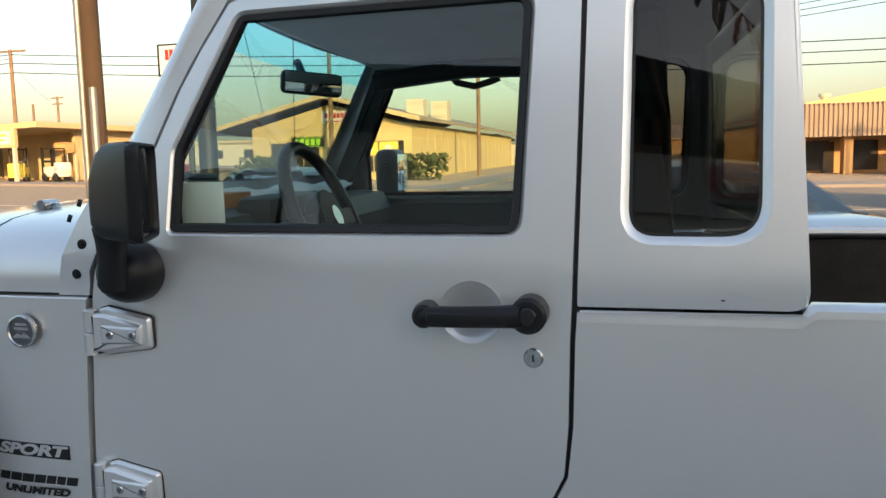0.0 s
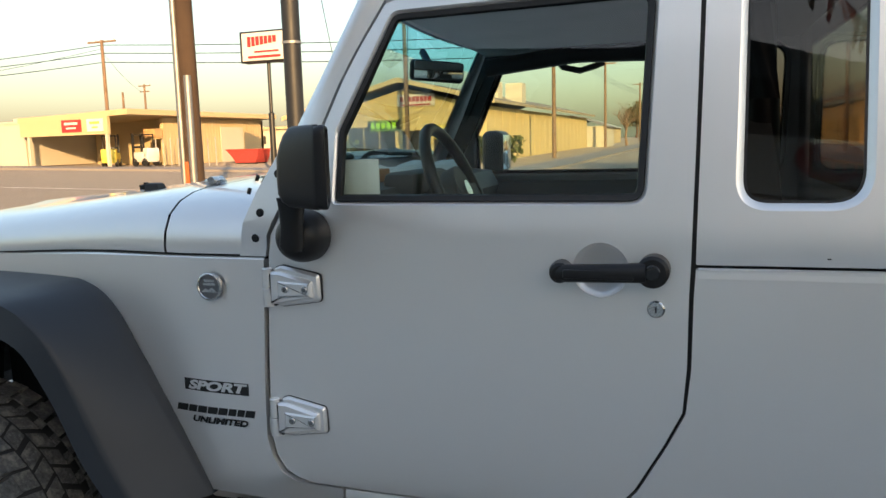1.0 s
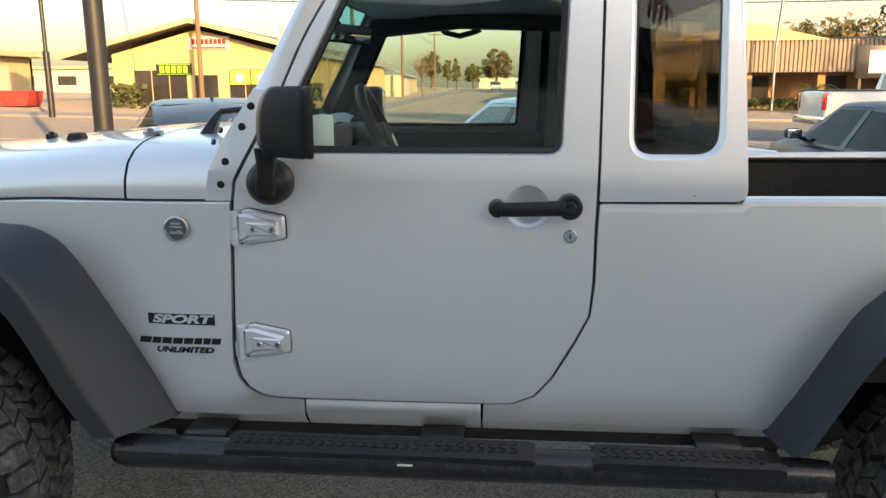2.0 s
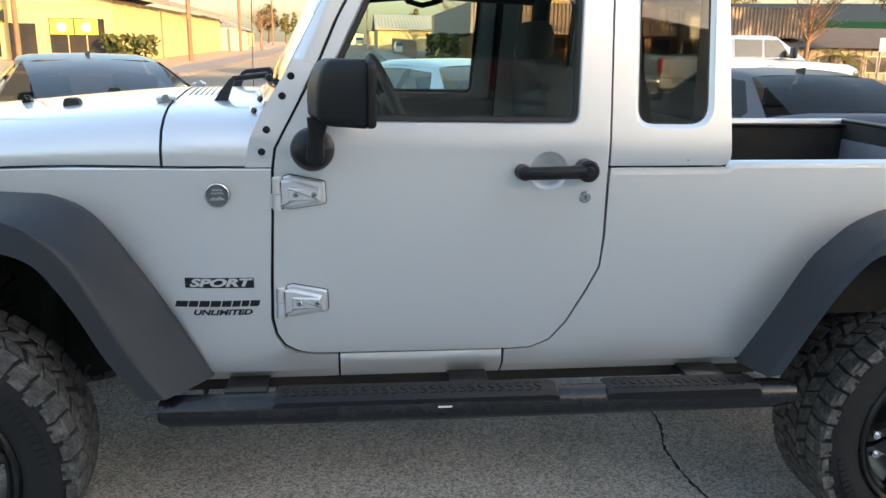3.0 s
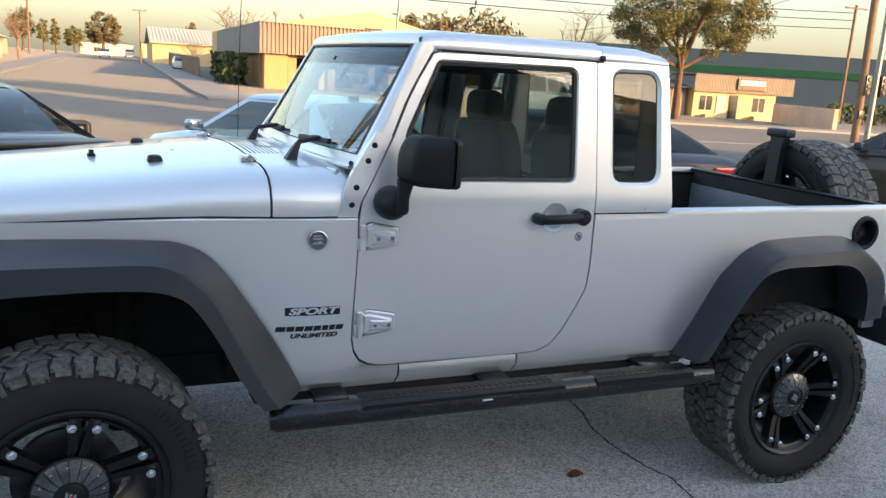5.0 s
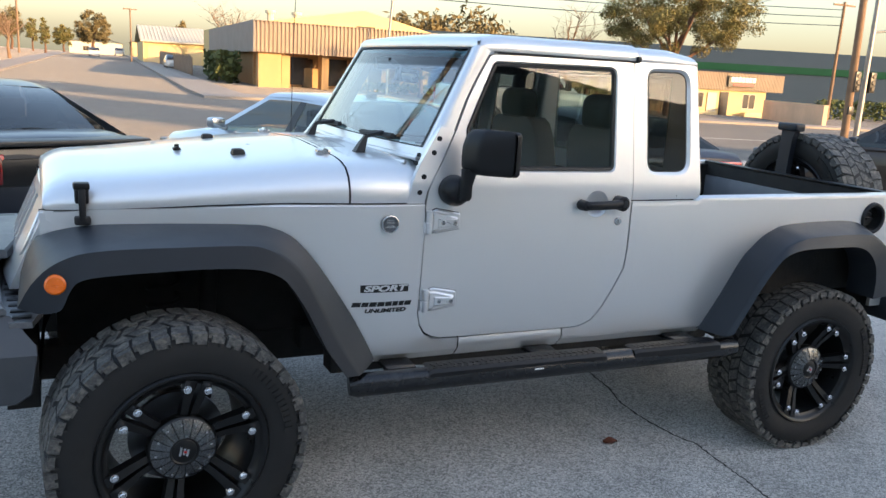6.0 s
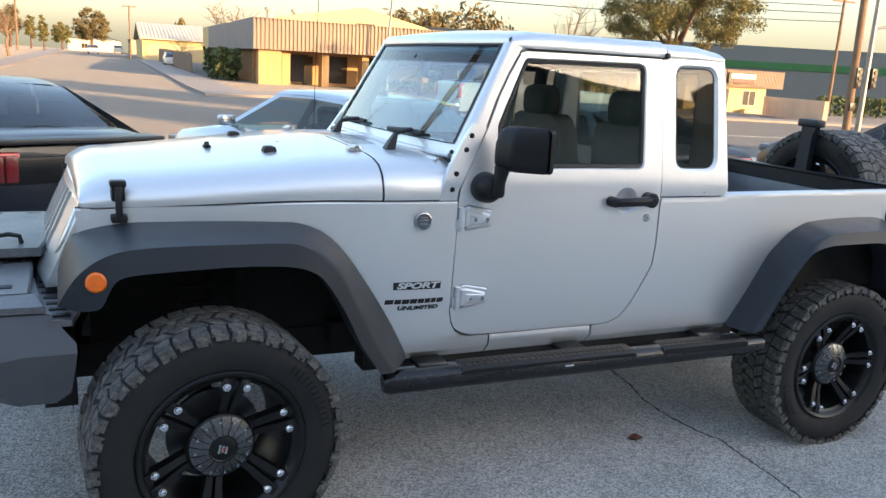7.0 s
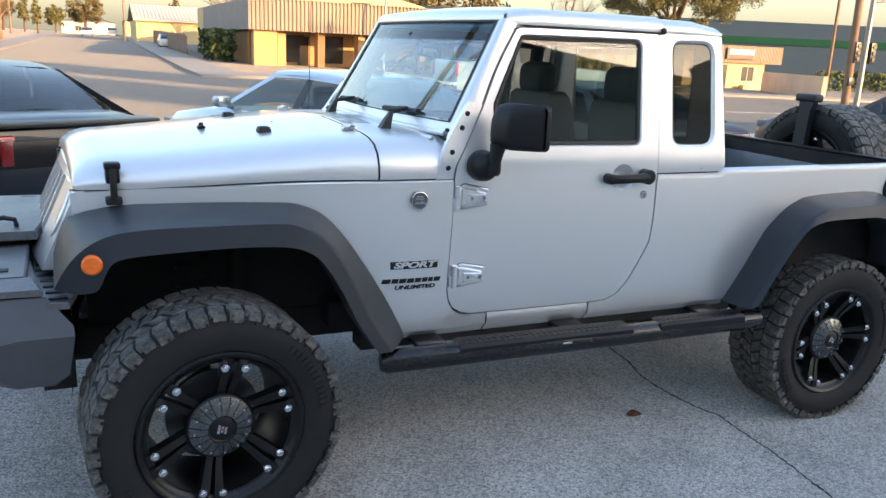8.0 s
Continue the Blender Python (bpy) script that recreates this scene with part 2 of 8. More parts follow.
def loft(rows, bm=None, close=False, caps=False):
    """Faces between rows of points."""
    bm = bm or bmesh.new()
    vr = [[bm.verts.new(p) for p in r] for r in rows]
    for a, b in zip(vr, vr[1:]):
        n = len(a)
        for i in range(n if close else n - 1):
            q = (a[i], a[(i + 1) % n], b[(i + 1) % n], b[i])
            try:
                bm.faces.new(q)
            except ValueError:
                pass
    if caps:
        bm.faces.new(vr[0][::-1])
        bm.faces.new(vr[-1])
    return bm


def lathe(profile, axis_at, n=48, bm=None, close=False):
    """Turns a profile of (radius, y) round the y axis through axis_at."""
    bm = bm or bmesh.new()
    cx, cy, cz = axis_at
    rows = [[(cx + r * math.cos(2 * math.pi * k / n), cy + y, cz + r * math.sin(2 * math.pi * k / n)) for k in range(n)] for r, y in profile]
    return loft(rows, bm, close=True)


def joined(*bms):
    out = bmesh.new()
    me = bpy.data.meshes.new("tmp")
    for b in bms:
        b.to_mesh(me)
        out.from_mesh(me)
        b.free()
    bpy.data.meshes.remove(me)
    return out


def lettering(text, size, at, turn, mat, parent, name, label="", depth=0.001, stretch=1.0, skin=None, weight=0.02):
    """Raised letters in the built-in font, turned into a mesh."""
    cu = bpy.data.curves.new(name, 'FONT')
    cu.body, cu.size, cu.extrude, cu.align_x, cu.align_y = text, size, depth, 'CENTER', 'CENTER'
    cu.shear = 0.25 if stretch > 1.2 else 0.0
    cu.offset = size * weight
    tmp = bpy.data.objects.new("tmp", cu)
    scene.collection.objects.link(tmp)
    dg = bpy.context.evaluated_depsgraph_get()
    me = bpy.data.meshes.new_from_object(tmp.evaluated_get(dg))
    bpy.data.objects.remove(tmp)
    me.transform(Matrix.Diagonal((stretch, 1, 1, 1)))
    me.transform(at @ turn)
    if skin:
        y0 = at.translation.y
        for v in me.vertices:
            v.co.y = skin(v.co.x, v.co.z) - 0.0022 + (v.co.y - y0)
    me.materials.clear()
    me.materials.append(mat)
    me.name = name
    ob = new(name, me)
    ob.parent = parent
    if label:
        tagged(ob, label)
    return ob

# ---- the silver truck ----
YC = 0.74          # centre plane of the truck
truck = thing("pickup_truck", "silver two-door off-road pickup on big black wheels", "pickup truck")


def smooth01(t):
    t = max(0.0, min(1.0, t))
    return t * t * (3 - 2 * t)


def taper(x):
    return 0.165 * (max(0.0, 0.72 - x) / 1.1) ** 1.15


def side(x, z):
    """Outer skin of the left side."""
    y = 0.010 * ((z - 1.0) / 0.3) ** 2
    if x < 0.95:
        y += taper(x) - 0.012
    return y


def door_skin(x, z):
    lo = 0.010 * ((z - 1.0) / 0.3) ** 2 - 0.002
    hi = 0.012 + 0.19 * (z - 1.36)
    return lo + (hi - lo) * smooth01((z - 1.30) / 0.07)


ZC = [0.72 + 0.04 * i for i in range(15)] + [1.30, 1.315, 1.33, 1.345, 1.36, 1.375]
XC = [-0.4 + 0.1 * i for i in range(39)] + [0.55, 0.65, 0.75, 0.85]


def both(name, make, mat, label="", parent=None, smooth=38):
    """A part on the left and its mirror image on the right."""
    a = part(name, make(), mat, parent or truck, label, smooth)
    b = part(name, flip(make(), YC), mat, parent or truck, label, smooth)
    return a, b


# front fender skin
def fender_bm():
    o = [(0.889, 1.273), (0.886, 1.14), (0.878, 0.97), (0.874, 0.84), (0.885, 0.79), (0.908, 0.753), (0.942, 0.7345), (0.98, 0.7255), (1.063, 0.7238),
         (1.063, 0.676), (0.60, 0.682), (0.54, 0.80), (0.44, 0.98), (0.35, 1.10), (0.25, 1.15), (0.0, 1.165), (-0.28, 1.15), (-0.44, 1.10),
         (-0.44, 1.236), (-0.25, 1.25), (0.0, 1.258), (0.3, 1.268), (0.58, 1.273)]
    return sheet(o, (), side, 0.02, ZC, XC)


both("fender", fender_bm, SILVER)


# tub side behind the door
def tub_bm():
    o = [(1.856, 1.272), (1.853, 1.221), (1.85, 1.073), (1.8405, 0.981), (1.8035, 0.9065), (1.7465, 0.8055), (1.6995, 0.752), (1.640, 0.7275), (1.56, 0.7235),
         (1.56, 0.674), (2.34, 0.676), (2.49, 0.95), (2.62, 1.07), (2.75, 1.12), (3.16, 1.13), (3.27, 1.09), (3.36, 1.02), (3.41, 0.9), (3.43, 0.7), (3.50, 0.70), (3.50, 1.285)]
    hole = [(3.335 + 0.062 * math.cos(a), 1.17 + 0.066 * math.sin(a)) for a in [2 * math.pi * k / 20 for k in range(20)]]
    return sheet(o, (hole,), side, 0.02, ZC, XC)


tub_l, tub_r = both("tub_side", tub_bm, SILVER)


# bright ledge along the tub top and the bed rails
def rail_bm():
    rows = []
    for x in (1.86, 2.21, 2.23, 2.9, 3.44, 3.495):
        z = 1.271 + 0.002 * (x - 1.86) if x < 2.215 else 1.288 + 0.004 * (x - 2.2)
        y1 = 0.028 if x < 2.215 else 0.06
        rows.append([(x, 0.006, z - 0.016), (x, 0.008, z - 0.004), (x, 0.016, z + 0.003), (x, y1 - 0.01, z + 0.004), (x, y1, z - 0.004), (x, y1 + 0.004, z - 0.03)])
    return loft(rows)


both("bed_rail", rail_bm, SILVER)


def fender_ledge_bm():
    rows = []
    for x in (-0.44, -0.2, 0.1, 0.35, 0.6, 0.75, 0.889):
        z = 1.238 + 0.036 * smooth01((x + 0.44) / 0.9)
        y = side(x, z)
        rows.append([(x, y, z - 0.004), (x, y + 0.003, z + 0.001), (x, y + 0.012, z + 0.003), (x, y + 0.03, z + 0.002)])
    return loft(rows)


both("fender_ledge", fender_ledge_bm, SILVER)


# sill between the seams, and the undercut below
def sill_bm():
    rows = []
    for x in (1.069, 1.3, 1.553):
        rows.append([(x, 0.03, 0.7255), (x, 0.012, 0.7225), (x, 0.0095, 0.715), (x, 0.009, 0.69), (x, 0.014, 0.676), (x, 0.05, 0.637), (x, 0.08, 0.634)])
    return loft(rows)


both("sill", sill_bm, SILVER)


def undercut_bm(x0, x1):
    rows = [[(x, 0.010, 0.684), (x, 0.0135, 0.677), (x, 0.05, 0.637), (x, 0.09, 0.634)] for x in (x0, (x0 + x1) / 2, x1)]
    return loft(rows)


both("undercut", lambda: undercut_bm(0.665, 1.063), SILVER)
both("undercut", lambda: undercut_bm(1.558, 2.33), SILVER)
both("inner_sill", lambda: box(0.55, 0.06, 0.60, 2.4, 0.16, 1.24), DARK)


# door
DOOR = [(0.897, 1.276), (0.893, 1.14), (0.886, 0.97), (0.882, 0.845), (0.892, 0.794), (0.914, 0.759), (0.946, 0.741), (0.985, 0.731), (1.10, 0.7295), (1.35, 0.7285), (1.58, 0.7285),
        (1.635, 0.731), (1.695, 0.756), (1.741, 0.81), (1.798, 0.911), (1.834, 0.984), (1.8415, 1.073), (1.844, 1.221), (1.847, 1.29), (1.852, 1.50), (1.858, 1.852),
        (1.845, 1.858), (1.50, 1.8555), (1.20, 1.8525), (1.178, 1.846), (1.12, 1.755), (1.08, 1.682), (1.025, 1.556), (0.968, 1.448), (0.930, 1.378), (0.905, 1.33)]
WIN = arc_poly([(1.066, 1.403, 0.012), (1.757, 1.401, 0.035), (1.775, 1.832, 0.04), (1.196, 1.826, 0.03), (1.068, 1.565, 0.05)], 6)


def grow(poly, d):
    c = Vector((sum(p[0] for p in poly) / len(poly), sum(p[1] for p in poly) / len(poly)))
    out = []
    n = len(poly)
    for i in range(n):
        a, b = Vector(poly[i - 1]), Vector(poly[(i + 1) % n])
        t = (b - a).normalized()
        nrm = Vector((t.y, -t.x))
        p = Vector(poly[i])
        if nrm.dot(p - c) < 0:
            nrm = -nrm
        q = p + nrm * d
        out.append((q.x, q.y))
    return out


def ring_strip(poly_a, poly_b, fa, fb):
    """Faces between two rings of equal length lying on surfaces."""
    return loft([[(x, fa(x, z), z) for x, z in poly_a], [(x, fb(x, z), z) for x, z in poly_b]], close=True)


CUP = [(1.672 + 0.056 * math.cos(2 * math.pi * k / 28), 1.267 + 0.056 * math.sin(2 * math.pi * k / 28)) for k in range(28)]


def door_bm(cup=True):
    return sheet(DOOR, (grow(WIN, 0.004), CUP), door_skin, 0.025, ZC + [1.45, 1.55, 1.65, 1.75], XC)


door = part("door", door_bm(), SILVER, truck, "silver front door with framed window")
door_r = part("door", flip(door_bm(), YC), SILVER, truck, "silver front door with framed window")


def door_recess_bm():
    big, mid = grow(WIN, 0.005), grow(WIN, -0.005)
    return ring_strip(big, mid, door_skin, lambda x, z: door_skin(x, z) + 0.010)


def door_seal_bm():
    a, b, c, d = grow(WIN, -0.002), grow(WIN, -0.005), grow(WIN, -0.016), grow(WIN, -0.019)
    f = lambda o: (lambda x, z: door_skin(x, z) + o)
    bm = joined(ring_strip(a, b, f(0.011), f(0.002)), ring_strip(b, c, f(0.002), f(0.004)), ring_strip(c, d, f(0.004), f(0.016)))
    bmesh.ops.remove_doubles(bm, verts=bm.verts, dist=0.0002)
    return bm


def door_glass_bm(off=0.013):
    return sheet(grow(WIN, -0.014), (), lambda x, z: door_skin(x, z) + off, 0.004, (1.45, 1.6, 1.7), (), 0)


for dr, fl in ((door, False), (door_r, True)):
    fx = (lambda b: flip(b, YC)) if fl else (lambda b: b)
    part("window_recess", fx(door_recess_bm()), SILVER, dr)
    part("window_seal", fx(door_seal_bm()), SEAL, dr, "black rubber window seal")
    g = part("window_glass", fx(door_glass_bm()), GLASS, dr, "lightly tinted door glass")
    g.visible_shadow = False

# hollow behind the handle
cup = bmesh.new()
rows = []
for k in range(6):
    a = k / 5 * math.pi / 2
    r = 0.056 * math.cos(a) + 0.0005
    rows.append([(1.672 + r * math.cos(2 * math.pi * i / 28), door_skin(1.67, 1.267) + 0.022 * math.sin(a), 1.267 + r * math.sin(2 * math.pi * i / 28)) for i in range(28)])
part("handle_cup", loft(rows, cup, close=True), SILVER, door)
hb = joined(tube([(1.593, -0.026, 1.266), (1.612, -0.034, 1.266), (1.66, -0.036, 1.267), (1.72, -0.036, 1.269), (1.765, -0.034, 1.271)], 0.017, 16, None, True, [0.017, 0.0185, 0.0185, 0.019, 0.0205]),
            tube([(1.594, 0.02, 1.266), (1.594, -0.016, 1.266), (1.597, -0.035, 1.266), (1.598, -0.041, 1.266)], 0.0215, 18, None, True, [0.0225, 0.0225, 0.021, 0.015]),
            rbox(1.606, -0.0545, 1.257, 1.745, -0.046, 1.276, 0.004),
            disc((1.778, 0.01, 1.272), (0, -1, 0), 0.0315, 0.052, 28, bevel=0.006))
part("door_handle", hb, BLACK, door, "black plastic grab handle")
part("handle_button", disc((1.778, -0.041, 1.272), (0, -1, 0), 0.0155, 0.007, 20, bevel=0.002), SATIN, door)
lk = joined(disc((1.782, 0.004, 1.192), (0, -1, 0), 0.0175, 0.008, 24, bevel=0.003))
part("door_lock", lk, STEEL, door, "round steel key lock")
part("keyhole", box(1.7805, -0.006, 1.186, 1.7835, -0.0035, 1.198), DECAL, door)


# hinges
def chamfered(outline, y0, y1, inset):
    """A plate with slanted rims: the outline at y0, carried to y1, its face drawn in by inset."""
    ym = y0 + (y1 - y0) * 0.55
    bm = loft([[(x, y0, z) for x, z in outline], [(x, ym, z) for x, z in outline], [(x, y1, z) for x, z in grow(outline, -inset)]], close=True)
    bm.verts.ensure_lookup_table()
    n = len(outline)
    bm.faces.new(bm.verts[2 * n:3 * n])
    return bm


def hinge(z0):
    base = arc_poly([(0.921, z0 + 0.044, 0.006), (0.939, z0 + 0.049, 0.006), (1.036, z0 + 0.030, 0.010), (1.038, z0 - 0.032, 0.010), (0.937, z0 - 0.047, 0.006), (0.921, z0 - 0.042, 0.006)], 4)
    h = part("hinge", chamfered(base, 0.0, -0.013, 0.005), HINGE, door, "silver bolted door hinge", 30)
    # black rim round the plate, painted in as the shade line under it
    part("gasket", sheet(grow(base, 0.0018), (), lambda x, z: -0.0028, 0.006, (), (), 0), SEAL, h)
    arm = arc_poly([(0.912, z0 + 0.036, 0.003), (0.940, z0 + 0.036, 0.012), (1.022, z0 + 0.016, 0.005), (1.024, z0 - 0.024, 0.005), (0.940, z0 - 0.040, 0.010), (0.912, z0 - 0.040, 0.003)], 3)
    part("hinge_arm", chamfered(arm, -0.011, -0.024, 0.006), HINGE, h, "", 25)
    pad = arc_poly([(0.936, z0 + 0.015, 0.002), (1.019, z0 + 0.011, 0.002), (1.018, z0 - 0.019, 0.002), (0.936, z0 - 0.023, 0.002)], 2)
    part("hinge_plate", chamfered(pad, -0.022, -0.0275, 0.0035), SILVER, h, "", 25)
    for za, zb in ((z0 - 0.047, z0 - 0.003), (z0 - 0.0015, z0 + 0.044)):
        part("knuckle", disc((0.904, -0.014, za), (0, 0, 1), 0.0125, zb - za, 18, bevel=0.002), HINGE, h)
    part("knuckle_web", box(0.906, -0.02, z0 + 0.002, 0.922, -0.006, z0 + 0.036, 0.002), HINGE, h)
    # black strip put in where shade falls between knuckle and leaf
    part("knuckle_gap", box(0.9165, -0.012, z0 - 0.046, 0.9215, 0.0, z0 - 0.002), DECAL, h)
    part("knuckle_base", box(0.884, -0.012, z0 - 0.044, 0.904, 0.002, z0 - 0.004, 0.002), SILVER, h)
    for bx in (0.957, 1.0075):
        bolt = part("bolt", lathe([(0.0085, 0.0), (0.0085, -0.0025), (0.007, -0.0038), (0.0048, -0.0038), (0.0046, -0.001), (0.0005, -0.001)], (bx, -0.027, z0 - 0.003), 18), STEEL, h)
        part("socket", disc((bx, -0.0282, z0 - 0.003), (0, -1, 0), 0.0046, 0.0006, 6), GUN, bolt)


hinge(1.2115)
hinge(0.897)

# cab corner panel with the rear side window
QW = arc_poly([(1.927, 1.388, 0.06), (2.162, 1.387, 0.075), (2.168, 1.842, 0.07), (1.934, 1.838, 0.055)], 9)


def cab_skin(x, z):
    return 0.022 + 0.19 * (z - 1.36) * smooth01((z - 1.25) / 0.1) - 0.002


def quarter_bm():
    o = arc_poly([(1.8555, 1.2805, 0.004), (2.222, 1.2815, 0.03), (2.204, 1.875, 0.02), (1.868, 1.868, 0.005)], 4)
    return sheet(o, (grow(QW, 0.002),), cab_skin, 0.03, [1.30, 1.33, 1.36, 1.40, 1.5, 1.6, 1.7, 1.8], [1.95, 2.05, 2.15])




def quarter_recess_bm():
    f = lambda o: (lambda x, z: cab_skin(x, z) + o)
    bm = joined(ring_strip(grow(QW, 0.003), grow(QW, -0.004), f(0.0), f(0.003)), ring_strip(grow(QW, -0.004), grow(QW, -0.012), f(0.003), f(0.012)))
    bmesh.ops.remove_doubles(bm, verts=bm.verts, dist=0.0002)
    return bm


def quarter_seal_bm():
    f = lambda o: (lambda x, z: cab_skin(x, z) + o)
    return ring_strip(grow(QW, -0.011), grow(QW, -0.017), f(0.0115), f(0.0115))


ql, qr = both("quarter_panel", quarter_bm, SILVER, "silver cab corner panel")
for q, fl in ((ql, False), (qr, True)):
    fx = (lambda b: flip(b, YC)) if fl else (lambda b: b)
    part("window_recess", fx(quarter_recess_bm()), SILVER, q)
    part("window_seal", fx(quarter_seal_bm()), SEAL, q)
    g = part("quarter_glass", fx(sheet(grow(QW, -0.012), (), lambda x, z: cab_skin(x, z) + 0.0125, 0.004, (1.5, 1.6, 1.7), (), 0)), TINT, q, "dark privacy glass")
    g.visible_shadow = False
part("chip", sheet([(2.086, 1.2975), (2.092, 1.2985), (2.095, 1.2965), (2.089, 1.2955)], (), lambda x, z: cab_skin(x, z) - 0.0012, 0.001, (), (), 0), DECAL, ql, "small paint chip")


# cab back wall with window
def cabback():
    bm = bmesh.new()
    zz = [1.285, 1.40, 1.62, 1.80, 1.88]
    rows = []
    for z in zz:
        y0 = cab_skin(2.2, z) + 0.004
        x = 2.223 - 0.03 * (z - 1.29)
        ys = [y0, y0 + 0.02, 0.28, 2 * YC - 0.28, 2 * YC - y0 - 0.02, 2 * YC - y0]
        rows.append([(x - (0.014 if i in (0, 5) else 0.0), y, z) for i, y in enumerate(ys)])
    vr = [[bm.verts.new(p) for p in r] for r in rows]
    for i in range(len(vr) - 1):
        for j in range(5):
            if i in (1, 2) and j == 2:
                continue
            bm.faces.new((vr[i][j], vr[i][j + 1], vr[i + 1][j + 1], vr[i + 1][j]))
    return bm


cb = part("cab_back", cabback(), SILVER, truck, "silver cab rear wall")
part("cab_seam", tube([(2.2165, cab_skin(2.2, 1.3) - 0.001, 1.292), (2.198, cab_skin(2.2, 1.87) - 0.001, 1.875)], 0.0025, 6), SILVER, cb)
g = part("rear_window", box(2.207, 0.27, 1.39, 2.212, 2 * YC - 0.27, 1.81), REARPANE, cb)
g.visible_shadow = False


# windscreen
WSB, WST = Vector((0.895, 0.0, 1.455)), Vector((1.128, 0.0, 1.885))


def ws(u, v, off=0.0):
    """A point of the windscreen: u from 0 left to 1 right, v from 0 bottom to 1 top."""
    y0 = 0.052 + 0.062 * v
    y = y0 + (2 * (YC - y0)) * u
    bow = 0.05 * (1 - (2 * u - 1) ** 2)
    p = WSB.lerp(WST, v)
    return Vector((p.x - bow - off * 0.89, y, p.z + off * 0.455))


def ws_patch(u0, u1, v0, v1, n=12, m=4, off=0.0):
    return loft([[ws(u0 + (u1 - u0) * i / n, v0 + (v1 - v0) * j / m, off) for i in range(n + 1)] for j in range(m + 1)])


# roof
def roof_bm(x0, x1, n, lift=0.0, z0=1.866):
    rows = []
    for i in range(n):
        t = i / (n - 1)
        x = x0 + (x1 - x0) * t
        drop = -0.022 * smooth01((x - 2.05) / 0.16) - 0.028 * smooth01((1.25 - x) / 0.2)
        half = [(0.112, z0), (0.110, z0 + 0.014), (0.117, z0 + 0.034), (0.134, z0 + 0.052), (0.165, z0 + 0.064), (0.25, z0 + 0.070), (0.45, z0 + 0.076), (0.74, z0 + 0.08)]
        pts = [(y, z + (drop + lift) * smooth01((z - z0) / 0.05)) for y, z in half]
        pts = pts + [(2 * YC - y, z) for y, z in pts[-2::-1]]
        rows.append([(x, y, z) for y, z in pts])
    bm = loft(rows)
    return bm


def roof_z(x, y, z0=1.866):
    """Height of the roof skin at x, y."""
    h = [(0.110, 0.014), (0.117, 0.034), (0.134, 0.052), (0.165, 0.064), (0.25, 0.070), (0.45, 0.076), (0.74, 0.08)]
    y = min(y, 2 * YC - y)
    drop = -0.028 * smooth01((1.25 - x) / 0.2)
    for (ya, za), (yb, zb) in zip(h, h[1:]):
        if y <= yb:
            z = za + (zb - za) * max(0.0, (y - ya) / (yb - ya))
            return z0 + z + drop * smooth01(z / 0.05)
    return z0 + 0.08 + drop


def roof_row(x, up):
    ys = [0.112, 0.120, 0.134, 0.165, 0.21, 0.25, 0.34, 0.45, 0.6]
    ys = ys + [YC] + [2 * YC - y for y in ys[::-1]]
    return ys, [Vector((x, y, roof_z(x, y) + up)) for y in ys]


rf = roof_bm(1.140, 1.882, 9)
roof = part("roof", rf, SILVER, truck, "silver hard roof panel", 60)
ys_, tuck = roof_row(1.152, 0.0012)
us_ = [(y - ys_[0]) / (ys_[-1] - ys_[0]) for y in ys_]
part("header", loft([[ws(u, 0.985, 0.002) for u in us_], [ws(u, 1.02, 0.012) for u in us_],
                     [ws(u, 1.045, 0.012).lerp(p, 0.35) + Vector((0, 0, 0.004)) for u, p in zip(us_, tuck)], roof_row(1.132, 0.0012)[1], tuck]), SILVER, roof, "", 70)
both("roof_corner", lambda: rbox(1.128, 0.114, 1.850, 1.205, 0.155, 1.890, 0.016, 4), SILVER, "", roof)
rb = roof_bm(1.888, 2.20, 6, -0.006, 1.864)
rb.faces.new([v for v in sorted([v for v in rb.verts if abs(v.co.x - 2.20) < 1e-5], key=lambda v: v.co.y)])
part("roof_rear", rb, SILVER, truck, "", 60)
part("headliner", box(1.14, 0.125, 1.853, 2.19, 2 * YC - 0.125, 1.862), LINER, roof, "grey headliner")
# black strip that draws the shade line below the silver roof edge
both("drip_rail", lambda: loft([[(x, 0.112, 1.8570), (x, 0.1035, 1.8575), (x, 0.1030, 1.8635), (x, 0.112, 1.8645)] for x in (1.205, 1.5, 1.888)]), SEAL, "thin black strip for the shade line under the roof edge", roof)
both("roof_end_cap", lambda: rbox(1.872, 0.098, 1.862, 1.892, 0.13, 1.884, 0.003), SEAL, "", roof)

# windscreen frame and glass
frame_ws = joined(ws_patch(0.0, 1.0, -0.02, 0.075, 16, 2), ws_patch(0.0, 1.0, 0.975, 1.0, 16, 2), ws_patch(0.0, 0.034, 0.07, 0.98, 2, 8), ws_patch(0.966, 1.0, 0.07, 0.98, 2, 8))
wsf = part("windscreen_frame", frame_ws, SILVER, truck, "silver windscreen frame")


def door_front(z):
    """x of the sloping front edge of the door at height z."""
    line = [(1.448, 0.968), (1.556, 1.025), (1.682, 1.08), (1.755, 1.12), (1.846, 1.178), (1.90, 1.212)]
    for (za, xa), (zb, xb) in zip(line, line[1:]):
        if z <= zb:
            return xa + (xb - xa) * (z - za) / (zb - za)
    return line[-1][1]


